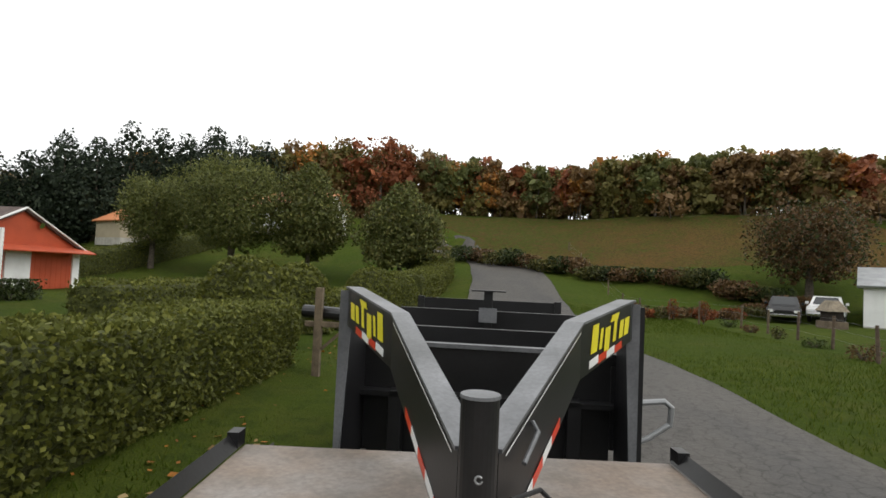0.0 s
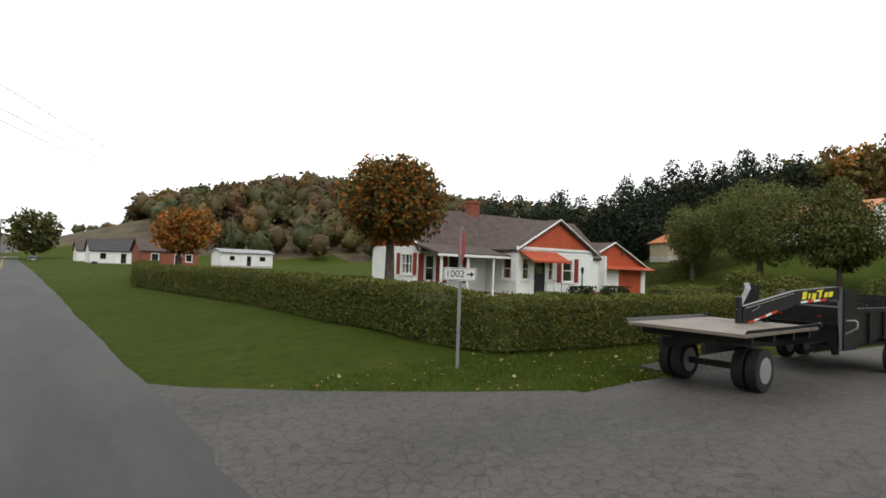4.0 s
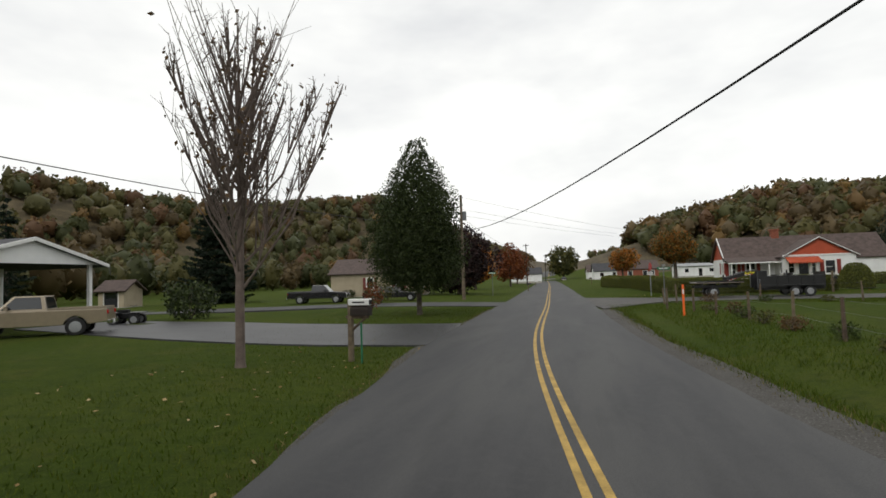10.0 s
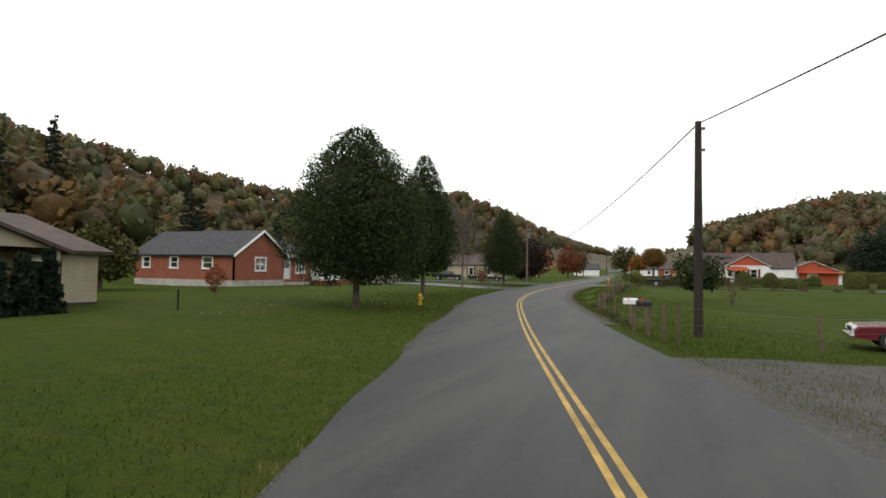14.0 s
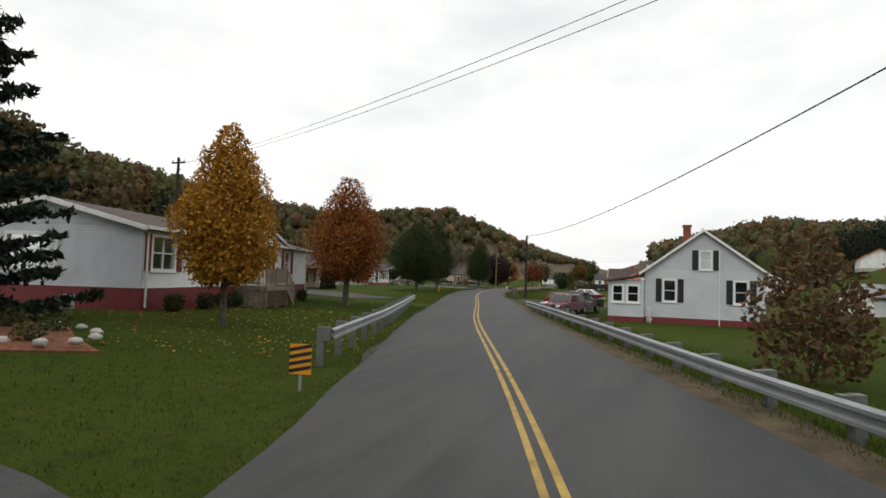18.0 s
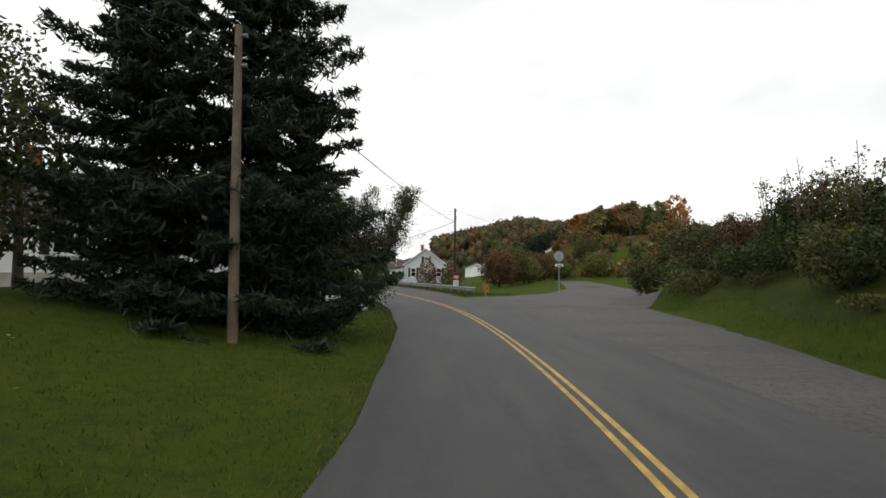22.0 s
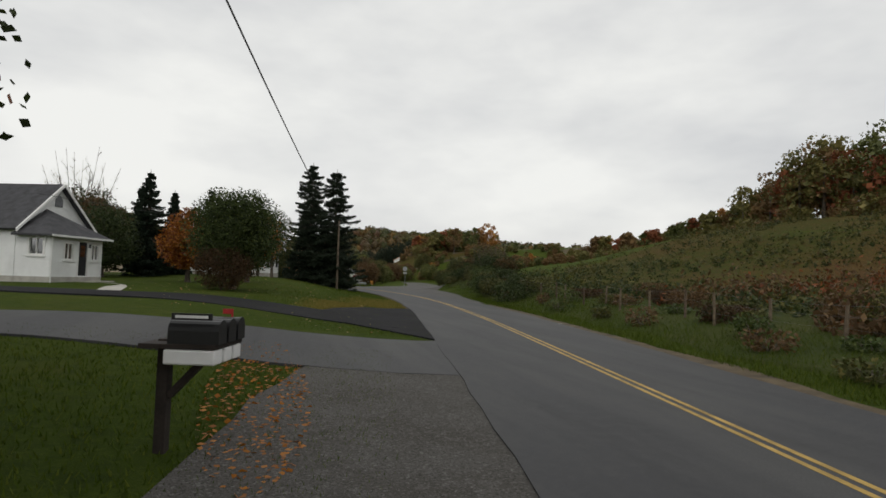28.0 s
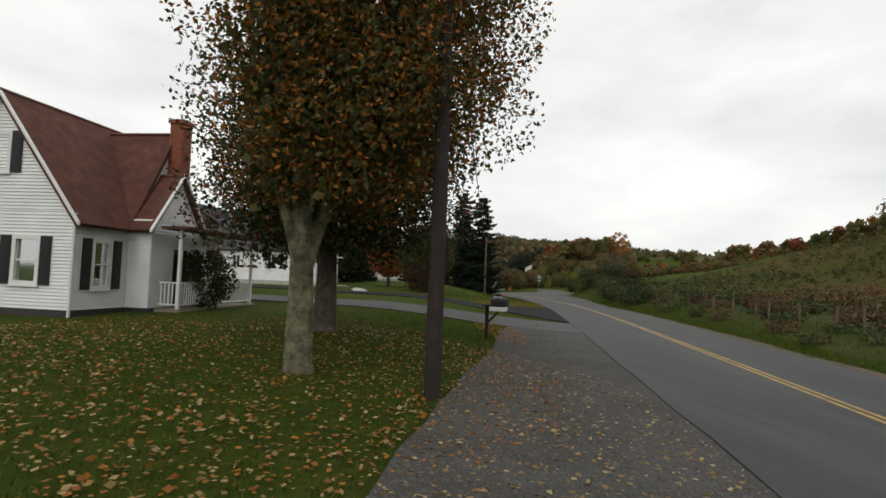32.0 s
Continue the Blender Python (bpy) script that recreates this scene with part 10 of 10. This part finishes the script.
v = [bm.verts.new(p) for p in ((-0.6, -0.6, 1.0), (0.6, -0.6, 1.0), (0.6, 0.6, 1.0), (-0.6, 0.6, 1.0), (-0.25, -0.25, 1.6), (0.25, -0.25, 1.6), (0.25, 0.25, 1.6), (-0.25, 0.25, 1.6))]
for f in ((3, 2, 1, 0), (4, 5, 6, 7), (0, 1, 5, 4), (1, 2, 6, 5), (2, 3, 7, 6), (3, 0, 4, 7)):
    bm.faces.new([v[i] for i in f])
part("roof", bm, WOOD_DECK, t, "pale weathered roof")
for (x, y, r) in ((3.8, 11.2, 0.9), (4.3, 10.0, 0.5)):
    t = thing("drain_stone", "pale broken concrete slab at the road edge", "stone", at=(x, y, ground_z(x, y)), rz=x * 30)
    put("slab", GRAVEL, t, [(-r * 0.3, r * 0.3, -r * 0.7, r * 0.7, -0.05, 0.05)], bevel=0.02)
t = thing("litter", "crumpled pale paper litter on the verge", "litter", at=(34.2, -181, ground_z(34.2, -181)))
bm = nb()
bmesh.ops.create_icosphere(bm, subdivisions=2, radius=0.09)
rr = np.random.default_rng(3)
for v in bm.verts:
    v.co *= rr.uniform(0.6, 1.1)
    v.co.z = max(v.co.z, -0.02)
part("paper", bm, SIGN_WHITE, t)
strip("mulch_bed", [(10.2, -91.2), (12.6, -92.4), (15.4, -94.0)], 0.9, 0.9, 0.05, MULCH, "red-brown mulch bed with low plants", "flower bed", wobble=0.15)
for i, (x, y) in enumerate(((11.0, -91.4), (12.0, -92.6), (13.0, -92.2), (14.2, -93.6))):
    shrub("garden_plant", x, y, 0.5, 0.4, (LEAF_GREEN, LEAF_OLIVE)[i % 2], "low green plant in the mulch bed", 600 + i, 260, 0.07)
for i in range(12):
    a = i / 12 * 6.283
    t = thing("edging_stone", "rounded grey edging stone of the bed", "stone", "stones round the mulch bed", at=(12.8 + 2.9 * math.cos(a) * 0.9, -92.6 + 1.3 * math.sin(a) - 0.45 * 2.9 * math.cos(a) * 0.6, ground_z(12.8, -92.6) + 0.02))
    bm = nb()
    bmesh.ops.create_icosphere(bm, subdivisions=2, radius=0.14)
    rr = np.random.default_rng(40 + i)
    for v in bm.verts:
        v.co = Vector((v.co.x * 1.3, v.co.y, v.co.z * 0.7)) * rr.uniform(0.9, 1.1)
    part("stone", bm, CONCRETE, t)

# ---- plastic picket fence by the porch ----
t = thing("picket_fence", "white picket fence beside the grey house", "fence", at=(26.9, -61.6, ground_z(26.9, -61.6)), rz=-62)
for i in range(14):
    put("picket", WHITE_TRIM, t, [(i * 0.16, i * 0.16 + 0.07, -0.01, 0.01, 0.05, 1.05)])
for z in (0.25, 0.85):
    put("rail", WHITE_TRIM, t, [(-0.05, 2.25, 0.0105, 0.04, z, z + 0.07)])

# ---- fallen leaves and grass blades ----


def fallen(name, cx, cy, rx, ry, n, size, seed, label, leaf=None):
    rng_ = np.random.default_rng(seed)
    a, q = rng_.uniform(0, 6.283, n), np.sqrt(rng_.uniform(0, 1, n)) ** 0.9
    x, y = cx + np.cos(a) * q * rx, cy + np.sin(a) * q * ry
    ok = np.abs(x - road_x(y)) > 3.6
    x, y = x[ok], y[ok]
    P = np.stack([x, y, height(x, y) + 0.05], 1)
    V, F = quads(rng_, P, size, flat=0.86, stretch=1.25)
    return tagged(mesh_np(name, V, F, leaf or LEAF_DRY), label, "fallen leaves", kind="stuff")


fallen("fallen_leaves", 14.0, -207.5, 8.0, 9.0, 7500, 0.066, 1, "fallen tan and yellow maple leaves on the lawn")
fallen("fallen_leaves", 13.5, -205.0, 7.0, 8.0, 4200, 0.066, 2, "fallen rust brown maple leaves on the lawn", LEAF_ORANGE)
fallen("fallen_leaves", 13.5, -84.0, 6.5, 9.0, 1500, 0.075, 3, "fallen yellow leaves on the lawn", LEAF_YELLOW)
fallen("fallen_leaves", 20.0, -110.0, 5.0, 7.0, 500, 0.075, 4, "fallen leaves on the drive and lawn")
fallen("fallen_leaves", 9.0, 32.6, 9.0, 1.6, 240, 0.075, 5, "fallen leaves in front of the hedge")
fallen("fallen_leaves", 22.0, 33.2, 10.0, 0.8, 120, 0.075, 6, "fallen leaves at the foot of the hedge", LEAF_ORANGE)
fallen("fallen_leaves", 22.0, -165.0, 9.0, 22.0, 500, 0.075, 7, "scattered fallen leaves on the lawn")
fallen("fallen_leaves", 20.9, -194.6, 0.8, 5.0, 900, 0.07, 10, "orange-brown dead leaves along the gravel edge", LEAF_ORANGE)
fallen("fallen_leaves", -3.0, -20.0, 7.0, 22.0, 380, 0.075, 8, "scattered fallen leaves on the lawn")
fallen("fallen_leaves", 24.5, -130.0, 4.5, 9.0, 260, 0.075, 9, "scattered fallen leaves on the lawn", LEAF_YELLOW)


def blades(name, n, seed, y0, y1, a, b, size, material, label, along=None):
    """Grass blades scattered along one side of the road."""
    rng_ = np.random.default_rng(seed)
    y = rng_.uniform(y0, y1, n)
    lo, hi = (a, b) if abs(a) < abs(b) else (b, a)
    k = rng_.uniform(0, 1, n)
    x = road_x(y) + lo + (hi - lo) * (1.3 * (1 - np.sqrt(1 - k)) if hi - lo < 30 else k)
    if along is not None:
        x = rng_.uniform(along[0], along[1], n)
        y = side_y(x) + (rng_.uniform(0, 1, n) ** 1.3 * (b - a) + a)
    ok = (x - road_x(y) < 0) | (y < -166) | (y > -113) | (x - road_x(y) > paved(y) + 0.2)
    x, y, n = x[ok], y[ok], int(ok.sum())
    h = size * rng_.uniform(0.5, 1.3, n)
    g = height(x, y)
    an = rng_.uniform(0, 6.283, n)
    dx, dy = np.cos(an) * 0.012, np.sin(an) * 0.012
    lx, ly = rng_.normal(0, 0.45, n) * h, rng_.normal(0, 0.45, n) * h
    V = np.stack([np.stack([x - dx, y - dy, g - 0.01], 1), np.stack([x + dx, y + dy, g - 0.01], 1), np.stack([x + lx, y + ly, g + h], 1)], 1).reshape(-1, 3)
    return tagged(mesh_np(name, V, np.arange(3 * n).reshape(-1, 3), material), label, "grass", kind="stuff")


BLADE = leafy("grass_blades", (0.060, 0.092, 0.011), (0.104, 0.124, 0.020), sheen=0.04)
BLADE_DRY = leafy("dry_grass_blades", (0.11, 0.105, 0.035), (0.20, 0.16, 0.06), sheen=0.15)
blades("grass_blades", 44000, 1, -60, 23, -10.5, -3.7, 0.075, BLADE, "mown green grass along the road")
blades("grass_blades", 34000, 2, -50, 22, 3.9, 9.5, 0.12, BLADE, "longer green grass in the roadside ditch")
blades("grass_blades", 30000, 3, -118, -64, -11, -3.7, 0.075, BLADE, "mown green grass along the road")
blades("grass_blades", 24000, 4, -112, -60, 3.9, 8.0, 0.13, BLADE, "green grass under the guardrail")
blades("grass_blades", 32000, 5, -186, -122, -11, -3.7, 0.075, BLADE, "mown green grass along the road")
BLADE_YELLOW = leafy("yellow_dry_blades", (0.20, 0.16, 0.04), (0.33, 0.26, 0.08), sheen=0.05)
blades("field_grass", 30000, 21, -245, -128, 12, 58, 0.30, BLADE_DRY, "rough dry grass on the hillside field")
for _n, _s, _y0, _y1, _a, _b in ((12000, 13, -171, -158, -6.6, -3.6), (9000, 14, -170.5, -163, -7.6, -4.6), (9000, 15, -179, -170.2, -9.4, -7.2), (6000, 16, -176, -169.5, -8.4, -6.4)):
    blades("dry_grass", _n, _s, _y0, _y1, _a, _b, 0.06, BLADE_YELLOW, "worn yellow dry grass beside the road and driveway")
blades("grass_blades", 26000, 12, -166, -118, 4.5, 19, 0.2, BLADE, "unmown green grass on the bank")
blades("grass_blades", 44000, 6, -230, -153, 3.9, 10, 0.2, BLADE, "unmown green grass on the bank")
blades("grass_blades", 46000, 7, -225, -190, -17, -5.0, 0.075, BLADE, "mown green grass under the maples")
blades("grass_blades", 9000, 8, -120, 20, 3.7, 4.4, 0.09, BLADE_DRY, "dry grass along the road edge")
blades("grass_blades", 9000, 9, -186, 20, -3.95, -3.5, 0.08, BLADE_DRY, "dry grass along the road edge")
blades("grass_blades", 24000, 10, 0, 1, 2.6, 5.6, 0.075, BLADE, "mown green grass before the hedge", along=(5, 40))
blades("grass_blades", 30000, 11, 0, 1, -10, -3.5, 0.10, BLADE, "green grass beside the side road", along=(8, 50))

# ---- flag by the brick house ----
t = thing("flag_pole", "short pole with a hanging striped flag", "flag", at=(-19.6, -12.6, ground_z(-19.6, -12.6)))
bm = nb()
rod(bm, (0, 0, -0.2), (0, 0, 5.2), 0.035, 0.025, 8)
part("pole", bm, GALV, t)
for i in range(7):
    bm = nb()
    pts_ = [(0.03 + 0.06 * k + i * 0.045, 0.05 * math.sin(k * 1.4 + i * 0.5), 5.05 - i * 0.05 - 0.26 * k) for k in range(6)]
    tube(bm, pts_, [0.032] * 6, 6)
    part("stripe", bm, (SIGN_RED, SIGN_WHITE)[i % 2], t)
put("canton", SIGN_BLUE, t, [(0.02, 0.24, -0.05, 0.06, 4.6, 5.08)], bevel=0.03)
